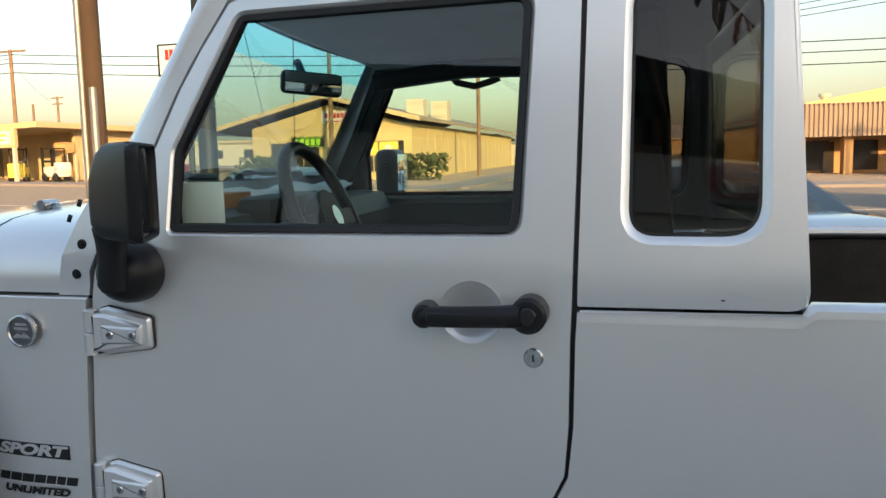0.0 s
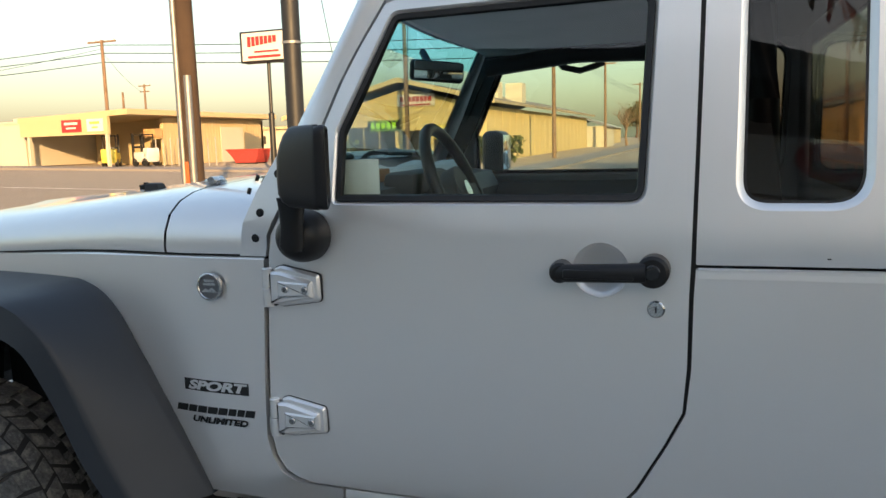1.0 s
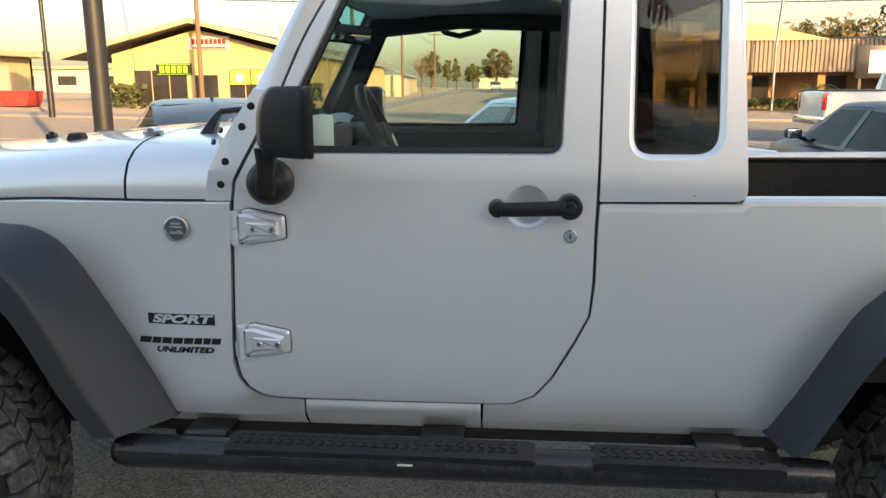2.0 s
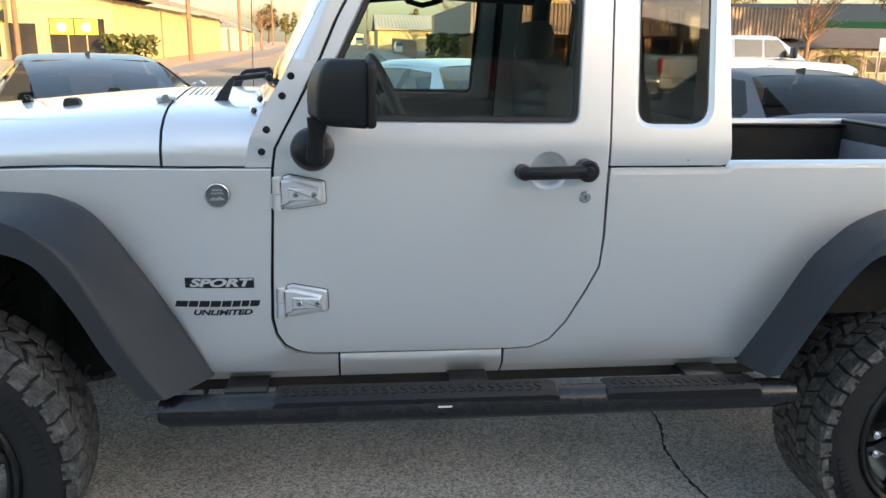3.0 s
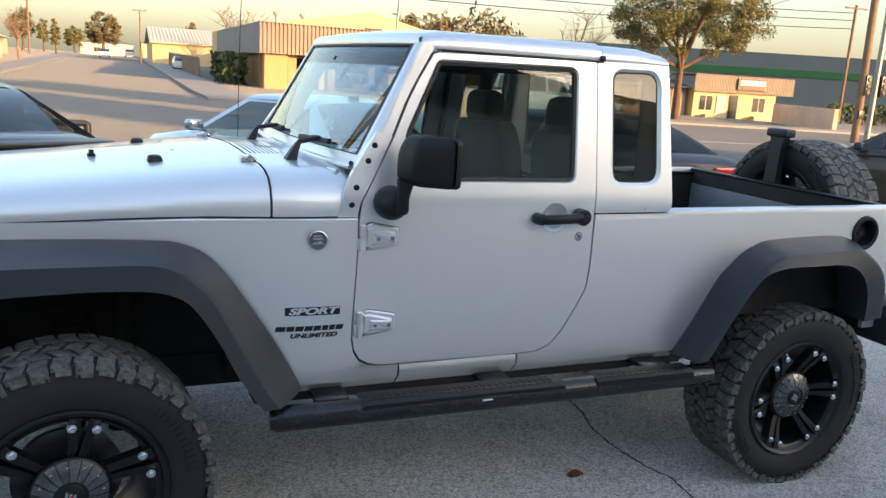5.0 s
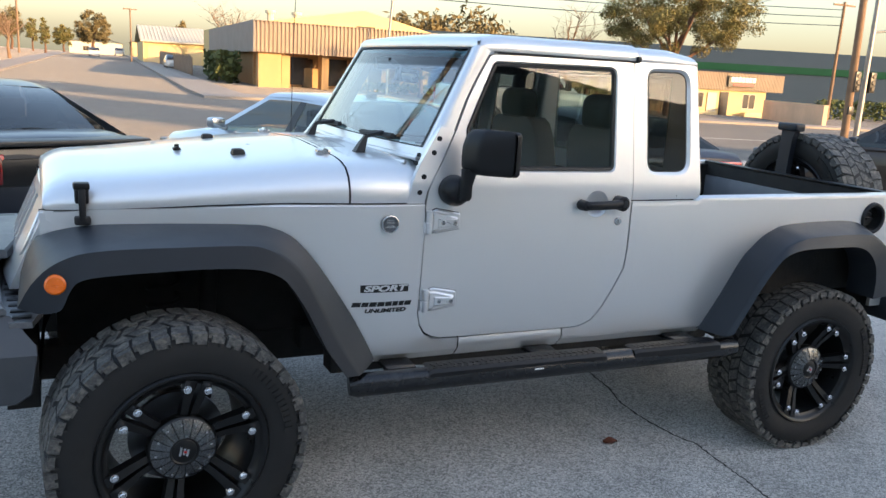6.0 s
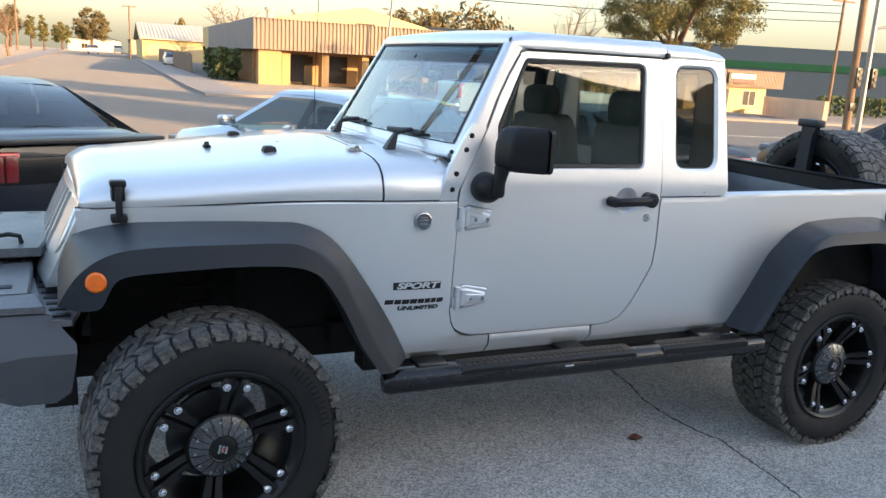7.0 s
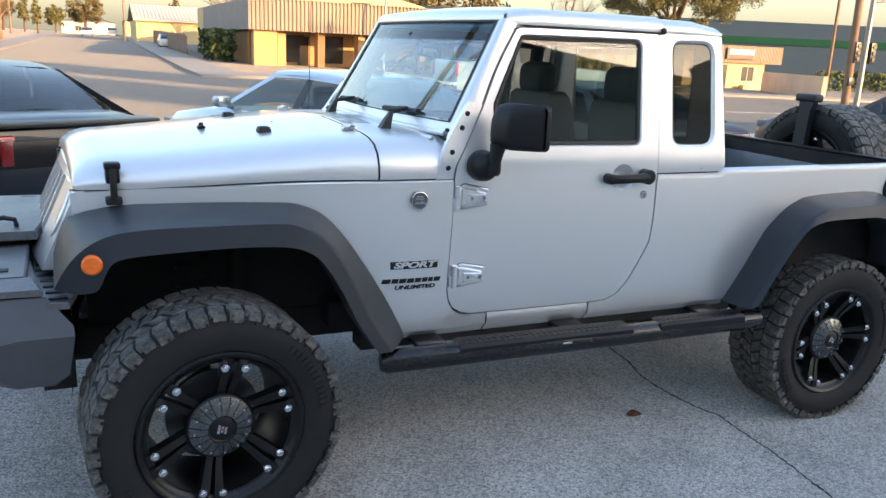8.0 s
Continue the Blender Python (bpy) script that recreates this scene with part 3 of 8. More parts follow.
def pillar_bm():
    rows = []
    for k in range(9):
        v = k / 8
        p = ws(0, v)
        q = ws(0.02, v, 0.003)
        zz = p.z
        fx = door_front(zz) - 0.006
        rows.append([q, p + Vector((-0.006, -0.002, 0.0)), p + Vector((0.012, -0.012, 0.0)), Vector((fx - 0.035, door_skin(fx, zz), zz)), Vector((fx - 0.004, door_skin(fx, zz) + 0.004, zz)), Vector((fx + 0.004, 0.05 + door_skin(fx, zz), zz))])
    return loft(rows)


both("pillar", pillar_bm, SILVER, "", wsf, 60)
g = part("windscreen", ws_patch(0.03, 0.97, 0.07, 0.80, 16, 5, -0.003), SCREEN, truck, "clear windscreen")
g.visible_shadow = False
g = part("tint_band", ws_patch(0.03, 0.97, 0.80, 0.982, 16, 2, -0.003), SCREENTOP, truck, "blue windscreen tint band")
g.visible_shadow = False
part("screen_seal", joined(ws_patch(0.028, 0.972, 0.068, 0.078, 16, 1, 0.002), ws_patch(0.028, 0.040, 0.07, 0.98, 1, 6, 0.002), ws_patch(0.960, 0.972, 0.07, 0.98, 1, 6, 0.002), ws_patch(0.028, 0.972, 0.965, 0.982, 16, 1, 0.002)), SEAL, wsf)
part("sticker", ws_patch(0.115, 0.175, 0.58, 0.80, 2, 2, 0.004), pane_material("sticker_film", (0.75, 0.85, 0.95), 1.0, 0.3), wsf, "pale sticker")
part("sticker", ws_patch(0.39, 0.40, 0.60, 0.80, 1, 2, 0.004), pane_material("sticker_film_white", (0.9, 0.92, 0.95), 1.0, 0.3), wsf)


# cowl side with its bolts
def cowl_side_bm():
    o = [(0.818, 1.279), (0.889, 1.279), (0.897, 1.33), (0.923, 1.38), (0.961, 1.45), (1.014, 1.558), (0.957, 1.572), (0.905, 1.49), (0.868, 1.43), (0.835, 1.36)]
    return sheet(o, (), lambda x, z: door_skin(x, z) - 0.010 * smooth01((z - 1.3) / 0.05), 0.03, [1.30, 1.33, 1.36, 1.4, 1.46, 1.52], [])


cs_l, cs_r = both("cowl_side", cowl_side_bm, SILVER, "silver bolted windscreen hinge bracket")
for bx, bz in ((0.949, 1.525), (0.925, 1.472), (0.881, 1.382), (0.866, 1.323)):
    yy = door_skin(bx, bz) - 0.010 * smooth01((bz - 1.3) / 0.05)
    part("bolt", joined(disc((bx, yy + 0.002, bz), (0, -1, 0), 0.0105, 0.005, 20, bevel=0.002), disc((bx, yy - 0.003, bz), (0, -1, 0), 0.005, 0.002, 6)), BLACK, cs_l, "black button-head bolt")


# hood and cowl: cross-sections from seam to seam
def hood_row(x):
    t = smooth01((x + 0.45) / 1.05)
    zs = 1.242 + 0.036 * smooth01((x + 0.44) / 0.9)
    ys = side(x, zs) if x < 0.72 else 0.004
    crown = 1.372 + 0.070 * t + 0.010 * smooth01((x - 0.2) / 0.5)
    if x < -0.33:
        k = (-0.33 - x) / 0.09
        crown -= 0.035 * k * k
    sh = crown - 0.026
    w = YC - ys
    half = [(ys + 0.006, zs + 0.0045), (ys + 0.004, zs + 0.020), (ys + 0.010, zs + (sh - zs) * 0.38), (ys + 0.032, zs + (sh - zs) * 0.66), (ys + 0.075, zs + (sh - zs) * 0.87), (ys + 0.135, sh - 0.001), (ys + 0.205, sh + 0.0085), (ys + 0.36, sh + 0.016), (YC - 0.15, crown), (YC, crown + 0.004)]
    pts = half + [(2 * YC - y, z) for y, z in half[-2::-1]]
    return [(x, y, z) for y, z in pts]


hx = [-0.420, -0.41, -0.395, -0.37, -0.34, -0.3, -0.2, -0.05, 0.1, 0.25, 0.4, 0.5, 0.591]
front_lip = [[(-0.427, y, 1.27 + (z - 1.27) * 0.72) for x_, y, z in hood_row(-0.42)], [(-0.430, y, min(z, 1.262 + (z - 1.27) * 0.3)) for x_, y, z in hood_row(-0.42)]]
hood_bm = loft(front_lip[::-1] + [hood_row(x) for x in hx])
hood = part("hood", hood_bm, SILVER, truck, "silver hood with two rubber bumpers", 50)


cw = loft([hood_row(x) for x in (0.599, 0.65, 0.72, 0.78, 0.835, 0.885)])
cowl = part("cowl", cw, SILVER, truck, "silver cowl below the windscreen", 50)
part("hood_gap", loft([[(x, y + (0.006 if y < YC else -0.006), z - 0.006) for (xx, y, z) in hood_row(0.595)] for x in (0.587, 0.603)]), SEAL, truck)
both("side_gap_strip", lambda: loft([[(x, side(x, 1.26) + 0.012, z0), (x, side(x, 1.26) + 0.012, z0 + 0.02)] for x, z0 in ((-0.44, 1.228), (-0.2, 1.245), (0.1, 1.257), (0.4, 1.266), (0.885, 1.268))]), SEAL)
# vents of the cowl
for k in range(7):
    cx = 0.617 + 0.017 * k
    part("cowl_slot", loft([[(cx, y, z - 0.002), (cx + 0.002, y, z + 0.0012), (cx + 0.005, y, z + 0.0012), (cx + 0.007, y, z - 0.002)] for y, z in ((0.45, 1.4455), (0.59, 1.4515), (0.74, 1.4550), (0.86, 1.4525))]), SEAL, cowl, "", 0)
part("cowl_strip", joined(*[tube([ws(u, -0.03, 0.006) for u in (0.02, 0.2, 0.4, 0.6, 0.8, 0.98)], 0.011, 8), tube([ws(u, -0.10, 0.03) for u in (0.04, 0.2, 0.4, 0.6, 0.8, 0.96)], 0.008, 8)]), SILVER, cowl)
part("cowl_strip_gap", tube([ws(u, -0.062, 0.012) for u in (0.2, 0.35, 0.5, 0.65, 0.8)], 0.007, 8), SEAL, cowl)
for bx in (0.63, 0.755):
    part("bolt", disc((bx, 0.17, 1.408 if bx < 0.7 else 1.411), (0, -0.25, 1), 0.008, 0.008, 14), BLACK, cowl)
for q in ((0.868, 0.03, 1.462), (0.852, 0.018, 1.432)):
    part("bolt", disc(q, (-0.7, -0.6, 0.3), 0.008, 0.008, 14), BLACK, cowl)
part("washer_nozzle", joined(rbox(0.545, 0.27, 1.435, 0.60, 0.31, 1.452, 0.006), disc((0.575, 0.262, 1.447), (0, 1, 0), 0.012, 0.055, 14)), STEEL, hood, "grey hood hinge")
part("washer_nozzle", joined(rbox(0.545, 1.17, 1.435, 0.60, 1.21, 1.452, 0.006), disc((0.575, 1.162, 1.447), (0, 1, 0), 0.012, 0.055, 14)), STEEL, hood, "grey hood hinge")
for by, hb_x in ((0.411, 0.272), (1.036, 0.273)):
    bz = 1.405
    part("rubber_bumper", loft([[(hb_x + sx * a, by + sy * b, bz + h) for sx, sy in ((-1, -1), (1, -1), (1, 1), (-1, 1))] for h, a, b in ((-0.02, 0.026, 0.024), (0.018, 0.024, 0.022), (0.030, 0.020, 0.018), (0.033, 0.012, 0.012))], None, True, True), SEAL, hood, "black rubber hood bumper")
part("washer_jet", joined(rbox(0.06, 0.60, 1.40, 0.09, 0.64, 1.418, 0.006), disc((0.075, 0.59, 1.418), (0, 1, 0), 0.006, 0.06, 8), disc((0.075, 0.62, 1.41), (0, 0, 1), 0.009, 0.02, 10)), BLACK, hood)
part("washer_jet", rbox(0.35, 0.60, 1.425, 0.375, 0.625, 1.436, 0.004), BLACK, hood)
part("hood_scoop_mark", rbox(0.40, 0.33, 1.419, 0.57, 0.345, 1.4215, 0.0008), SEAL, hood)


def hood_latch():
    x, y = -0.307, 0.158
    grp = part("hood_latch", joined(rbox(x - 0.022, y - 0.030, 1.272, x + 0.022, y + 0.02, 1.335, 0.006), rbox(x - 0.026, y - 0.036, 1.320, x + 0.026, y + 0.01, 1.344, 0.006)), BLACK, hood, "black hood latch")
    part("latch_strap", joined(rbox(x - 0.011, y - 0.042, 1.216, x + 0.011, y - 0.028, 1.325, 0.004), rbox(x - 0.026, y - 0.040, 1.200, x + 0.026, y + 0.01, 1.228, 0.006)), SEAL, grp)
    return grp


hood_latch()


# wheel-arch flares
FA = [(-0.505, 1.04, 0.10), (-0.475, 1.12, 0.145), (-0.43, 1.165, 0.15), (-0.30, 1.195, 0.145), (-0.14, 1.202, 0.12), (0.03, 1.205, 0.095), (0.23, 1.203, 0.055), (0.30, 1.196, 0.035), (0.376, 1.165, 0.012), (0.438, 1.106, -0.006), (0.503, 1.017, -0.018), (0.59, 0.882, -0.018), (0.653, 0.771, -0.014), (0.703, 0.672, -0.008)]
FB = [(-0.50, 0.985, -0.10), (-0.455, 1.07, -0.15), (-0.404, 1.125, -0.165), (-0.339, 1.160, -0.17), (-0.268, 1.173, -0.17), (-0.158, 1.178, -0.17), (0.018, 1.178, -0.17), (0.192, 1.176, -0.17), (0.26, 1.162, -0.17), (0.333, 1.12, -0.17), (0.392, 1.051, -0.17), (0.455, 0.928, -0.168), (0.519, 0.799, -0.165), (0.600, 0.672, -0.16)]
FC = [(-0.44, 0.975, -0.14), (-0.40, 0.982, -0.165), (-0.369, 1.0, -0.185), (-0.343, 1.057, -0.19), (-0.307, 1.089, -0.19), (-0.2, 1.10, -0.19), (0.015, 1.107, -0.19), (0.133, 1.105, -0.19), (0.23, 1.096, -0.19), (0.299, 1.069, -0.19), (0.343, 1.023, -0.19), (0.404, 0.924, -0.188), (0.467, 0.796, -0.185), (0.545, 0.677, -0.178)]
RA = [(2.305, 0.664, 0.0), (2.40, 0.82, 0.0), (2.494, 0.984, 0.0), (2.55, 1.045, 0.0), (2.615, 1.10, 0.0), (2.68, 1.132, 0.0), (2.75, 1.152, 0.0), (2.95, 1.163, 0.0), (3.177, 1.162, 0.0), (3.284, 1.124, 0.0), (3.38, 1.056, 0.0), (3.44, 0.95, 0.0), (3.465, 0.80, 0.0)]
RC = [(2.355, 0.69, -0.17), (2.41, 0.80, -0.18), (2.463, 0.905, -0.19), (2.515, 0.978, -0.19), (2.574, 1.04, -0.19), (2.64, 1.066, -0.19), (2.72, 1.076, -0.19), (2.87, 1.078, -0.19), (3.026, 1.075, -0.19), (3.11, 1.043, -0.19), (3.17, 0.98, -0.185), (3.205, 0.90, -0.175), (3.225, 0.80, -0.16)]
RB = [(c[0] + 0.55 * (a[0] - c[0]), c[1] + 0.62 * (a[1] - c[1]), c[2] + 0.022) for a, c in zip(RA, RC)]


def spline(pts, n):
    """Points along a Catmull-Rom curve."""
    out = []
    m = len(pts)
    P = [Vector(p) for p in pts]
    for i in range(m - 1):
        p0, p1, p2, p3 = P[max(i - 1, 0)], P[i], P[i + 1], P[min(i + 2, m - 1)]
        for k in range(n):
            t = k / n
            out.append(0.5 * ((2 * p1) + (p2 - p0) * t + (2 * p0 - 5 * p1 + 4 * p2 - p3) * t * t + (3 * p1 - p0 - 3 * p2 + p3) * t ** 3))
    out.append(P[-1])
    return out


def flare_bm(A, B, C):
    a, b, c = spline(A, 3), spline(B, 3), spline(C, 3)
    rows = []
    for p, q, r in zip(a, b, c):
        P, Q, R = Vector((p.x, p.z, p.y)), Vector((q.x, q.z, q.y)), Vector((r.x, r.z, r.y))
        P.y, P.z, Q.y, Q.z, R.y, R.z = p.z, p.y, q.z, q.y, r.z, r.y
        lip = Vector((R.x, R.y + 0.025, R.z)) + (Q - R).normalized() * 0.004
        rows.append([Vector((P.x, P.y + 0.03, P.z)), P + Vector((0, -0.008, 0)) * 0.6, P.lerp(Q, 0.04) + Vector((0, -0.006, 0)), P.lerp(Q, 0.5) + Vector((0, -0.008, 0)), P.lerp(Q, 0.90) + Vector((0, -0.004, 0)), Q, Q.lerp(R, 0.12), Q.lerp(R, 0.9), R, lip, Vector((R.x, R.y + 0.16, R.z))])
    bm = loft(rows)
    for row in (rows[0], rows[-1]):
        vs = [min(bm.verts, key=lambda v, p=p: (v.co - p).length) for p in row]
        try:
            bm.faces.new(vs)
        except ValueError:
            pass
    return bm


fl_l, fl_r = both("front_flare", lambda: flare_bm(FA, FB, FC), FLARE, "wide grained black plastic wheel-arch flare", None, 50)
both("rear_flare", lambda: flare_bm(RA, RB, RC), FLARE, "wide grained black plastic wheel-arch flare", None, 50)
mk = part("side_marker", joined(disc((-0.385, -0.172, 1.077), (0, -1, 0.05), 0.031, 0.02, 24, bevel=0.006)), AMBER, fl_l, "round amber side marker")
part("marker_boss", rbox(-0.394, -0.195, 1.074, -0.376, -0.1915, 1.079, 0.001), AMBER, mk)


# wheel wells, chassis, axles
def well(x0, x1, zt):
    bm = bmesh.new()
    rows = []
    for k in range(9):
        a = math.pi * k / 8
        xm, hw = (x0 + x1) / 2, (x1 - x0) / 2
        rows.append([(xm - hw * math.cos(a), y, 0.55 + (zt - 0.55) * min(1, 1.35 * math.sin(a))) for y in (0.075, 0.42)])
    bm = loft(rows)
    return bm


both("wheel_well", lambda: joined(well(-0.48, 0.66, 1.16), box(-0.40, 0.41, 0.55, 0.66, 0.42, 1.2)), DARK)
both("wheel_well", lambda: joined(well(2.36, 3.46, 1.06), box(2.36, 0.41, 0.55, 3.46, 0.42, 1.05)), DARK)
part("chassis", joined(box(-0.6, 0.40, 0.55, 3.6, 0.50, 0.68), box(-0.6, 0.98, 0.55, 3.6, 1.08, 0.68), box(0.5, 0.3, 0.62, 2.4, 1.2, 0.72), box(1.3, 0.45, 0.45, 2.2, 1.0, 0.6, 0.05)), DARK, truck, "black chassis")
for ax in (0.0, 2.947):
    part("axle", joined(tube([(ax, 0.1, 0.43), (ax, 2 * YC - 0.1, 0.43)], 0.05, 12), tube([(ax, 0.75, 0.43), (ax, 0.95, 0.43)], 0.14, 14)), DARK, truck)
    for sy in (0.38, 1.10):
        part("shock", tube([(ax + 0.12, sy, 0.42), (ax + 0.16, sy + 0.03, 1.0)], 0.035, 10), DARK, truck)
        part("spring", tube([(ax - 0.02 + 0.06 * math.cos(k * 0.7), sy + 0.06 * math.sin(k * 0.7), 0.5 + k * 0.008) for k in range(60)], 0.009, 5), DARK, truck)
part("engine_bay", box(-0.40, 0.42, 0.75, 0.55, 1.06, 1.20), DARK, truck)


# wheels
def wheel(at, mirrored=False):
    R, W = 0.447, 0.315
    ax = (0, 0, 0)
    w = bpy.data.objects.new("wheel", None)
    scene.collection.objects.link(w)
    w.parent = truck
    w.empty_display_size = 0.2
    tagged(w, "big knobbly mud tyre on a gloss black rim", "")
    # carcass: y runs from the outer face (0) inward
    prof = [(0.283, 0.028), (0.292, 0.014), (0.305, 0.010), (0.325, 0.004), (0.36, 0.0), (0.388, 0.004), (0.405, 0.010), (0.418, 0.020), (0.430, 0.045), (0.4335, W / 2), (0.430, W - 0.045), (0.418, W - 0.02), (0.40, W - 0.008), (0.36, W), (0.30, W - 0.012), (0.283, W - 0.03)]
    tyre = part("tyre", lathe(prof, ax, 72), RUBBER, w, "black off-road tyre with blocky tread")
    # tread blocks
    rnd = random.Random(7)
    bm = bmesh.new()

    def block(a0, a1, y0, y1, r0, r1, skew=0.0, chop=0.006):
        vs = []
        for (r, inset) in ((r0, 0.0), (r1, chop)):
            for (a, y) in ((a0, y0), (a1, y0), (a1, y1), (a0, y1)):
                am, ym = (a0 + a1) / 2, (y0 + y1) / 2
                aa = am + (a - am) * (1 - inset * 8) + skew * (y - ym)
                yy = ym + (y - ym) * (1 - inset * 8)
                vs.append(bm.verts.new((r * math.cos(aa), yy, r * math.sin(aa))))
        for q in ((4, 5, 6, 7), (0, 1, 5, 4), (1, 2, 6, 5), (2, 3, 7, 6), (3, 0, 4, 7)):
            bm.faces.new([vs[i] for i in q])

    n = 44
    st = 2 * math.pi / n
    for k in range(n):
        a = k * st
        j = 0.012 * rnd.uniform(-1, 1)
        odd = k % 2
        # shoulder lugs wrap over the edge
        for s in (0, 1):
            y_a, y_b = (0.030 if odd else 0.012, 0.085) if s == 0 else (W - 0.085, W - (0.030 if odd else 0.012))
            block(a + 0.008 + s * st / 2, a + st * 0.90 + s * st / 2, y_a, y_b, 0.415, 0.4355, 0.35 * (1 if s else -1), 0.004)
            # side biters on the shoulder
            y0, y1 = (0.002, 0.034) if s == 0 else (W - 0.034, W - 0.002)
            block(a + 0.010 + s * st / 2, a + st * (0.90 if odd else 0.80) + s * st / 2, y0, y1, 0.395 if odd else 0.404, 0.432 if odd else 0.426, 0.0, 0.006)
        # centre blocks, interlocked
        block(a + j, a + st * 0.80 + j, 0.092, 0.145, 0.425, 0.4355, 1.1)
        block(a + st * 0.40 + j, a + st * 1.2 + j, 0.150, 0.20, 0.425, 0.4355, -1.1)
        block(a + st * 0.2, a + st * 0.7, 0.203, 0.228, 0.425, 0.4355, 0.5)
    tagged(part("tread", bm, TREAD, tyre, "dusty tread blocks", 30), kind="stuff")
    # side wall ribs and raised bars of lettering
    sw = bmesh.new()
    for k in range(60):
        a = 2 * math.pi * k / 60
        for r0, r1 in ((0.392, 0.404),):
            b2 = box(-0.004, -0.003, r0, 0.004, 0.012, r1)
            b2.transform(Matrix.Rotation(a, 4, 'Y'))
            me = bpy.data.meshes.new("t")
            b2.to_mesh(me)
            sw.from_mesh(me)
            b2.free()
            bpy.data.meshes.remove(me)
    for a0, m_ in ((0.55, 13), (3.6, 9)):
        for k in range(m_):
            b2 = box(-0.010, -0.0035, 0.345, 0.006, 0.005, 0.372)
            b2.transform(Matrix.Rotation(a0 + k * 0.062, 4, 'Y'))
            me = bpy.data.meshes.new("t")
            b2.to_mesh(me)
            sw.from_mesh(me)
            b2.free()
            bpy.data.meshes.remove(me)
    tagged(part("side_wall_relief", sw, RUBBER, tyre, "", 0), kind="stuff")
    # rim: lip, barrel, dish
    rim = part("rim", joined(lathe([(0.287, 0.030), (0.290, 0.012), (0.284, 0.004), (0.276, 0.006), (0.264, 0.020), (0.258, 0.030), (0.246, 0.036), (0.242, 0.05), (0.238, 0.14), (0.225, 0.17), (0.225, 0.29)], ax, 64)), GLOSSBLACK, w, "gloss black six-spoke alloy rim")
    part("brake_disc", joined(disc((0, 0.17, 0), (0, 1, 0), 0.165, 0.02, 36), disc((0, 0.12, 0), (0, 1, 0), 0.08, 0.08, 20)), GUN, rim)
    for k in range(6):
        a = math.radians(90 + 60 * k)
        for s in (-1, 1):
            sp = bmesh.new()
            # each arm: broad at the rim, narrow at the hub
            def q(r, off, y):
                return (r * math.cos(a) - off * s * math.sin(a), y, r * math.sin(a) + off * s * math.cos(a))
            top = [q(0.070, 0.004, 0.078), q(0.15, 0.006, 0.058), q(0.225, 0.009, 0.026), q(0.262, 0.011, 0.018), q(0.260, 0.046, 0.018), q(0.225, 0.040, 0.028), q(0.15, 0.030, 0.062), q(0.070, 0.026, 0.082)]
            low = [(x * 1.0, y + 0.045, z) for x, y, z in top]
            vt = [sp.verts.new(p) for p in top]
            vl = [sp.verts.new(p) for p in low]
            for i0, i1, i2, i3 in ((0, 1, 6, 7), (1, 2, 5, 6), (2, 3, 4, 5)):
                sp.faces.new((vt[i0], vt[i1], vt[i2], vt[i3]))
            for i in range(8):
                sp.faces.new((vt[i], vl[i], vl[(i + 1) % 8], vt[(i + 1) % 8]))
            part("spoke", sp, GLOSSBLACK, rim, "", 30)
    for k in range(6):
        for s in (-1, 1):
            a = math.radians(90 + 60 * k) + s * 0.15
            part("rim_bolt", joined(disc((0.232 * math.cos(a), 0.024, 0.232 * math.sin(a)), (0, -1, 0), 0.0140, 0.012, 14), disc((0.232 * math.cos(a), 0.012, 0.232 * math.sin(a)), (0, -1, 0), 0.0100, 0.008, 6, bevel=0.002)), CHROME, rim)
    cap = part("hub_cap", lathe([(0.119, 0.05), (0.119, 0.024), (0.113, 0.016), (0.080, -0.001), (0.047, -0.010), (0.042, -0.007), (0.038, -0.010), (0.001, -0.012)], ax, 48), GLOSSBLACK, w, "domed black centre cap with rivets")
    for k in range(18):
        g0, g1 = math.radians(62 + 20 * k) + 0.02, math.radians(82 + 20 * k) - 0.02
        fc = loft([[(r * math.cos(a), y, r * math.sin(a)) for a in (g0, (g0 + g1) / 2, g1)] for r, y in ((0.050, -0.0115), (0.080, -0.0035), (0.110, 0.0115))])
        part("cap_facet", fc, CAPFACE, cap, "", 30)
    for k in range(12):
        a = math.radians(15 + 30 * k)
        part("rivet", disc((0.094 * math.cos(a), 0.008, 0.094 * math.sin(a)), (0, -1, 0.0), 0.0045, 0.009, 10), STEEL, cap)
    part("emblem", joined(*[box(-0.018 + 0.012 * i, -0.0145, -0.016 + 0.004 * (i % 2), -0.010 + 0.012 * i, -0.0115, 0.016 - 0.003 * i) for i in range(3)]), STEEL, cap, "small silver emblem")
    part("emblem_mark", box(-0.004, -0.016, -0.004, 0.006, -0.0140, 0.003), REDLENS, cap)
    for o in (cap, *cap.children):
        for v in o.data.vertices:
            v.co.y += 0.042
    return w


w0 = wheel((0, 0, 0))
WS = Matrix.Scale(0.955, 4)
w0.matrix_basis = pose(-0.022, -0.303, 0.516, 0, 0, 6.3) @ pose(0, 0, 0, 0, 11, 0) @ WS


def copy_wheel(src, m):
    made = {}
    for o in (src, *src.children_recursive):
        c = o.copy()
        scene.collection.objects.link(c)
        made[o] = c
        c.parent = made.get(o.parent, o.parent)
        c.matrix_parent_inverse = o.matrix_parent_inverse
    made[src].matrix_basis = m
    return made[src]


copy_wheel(w0, pose(2.965, -0.115, 0.429, 0, 25, 0) @ WS)
copy_wheel(w0, pose(-0.14, 2 * YC + 0.095, 0.517, 0, 40, 186) @ WS)
copy_wheel(w0, pose(2.90, 2 * YC + 0.095, 0.429, 0, 12, 180) @ WS)
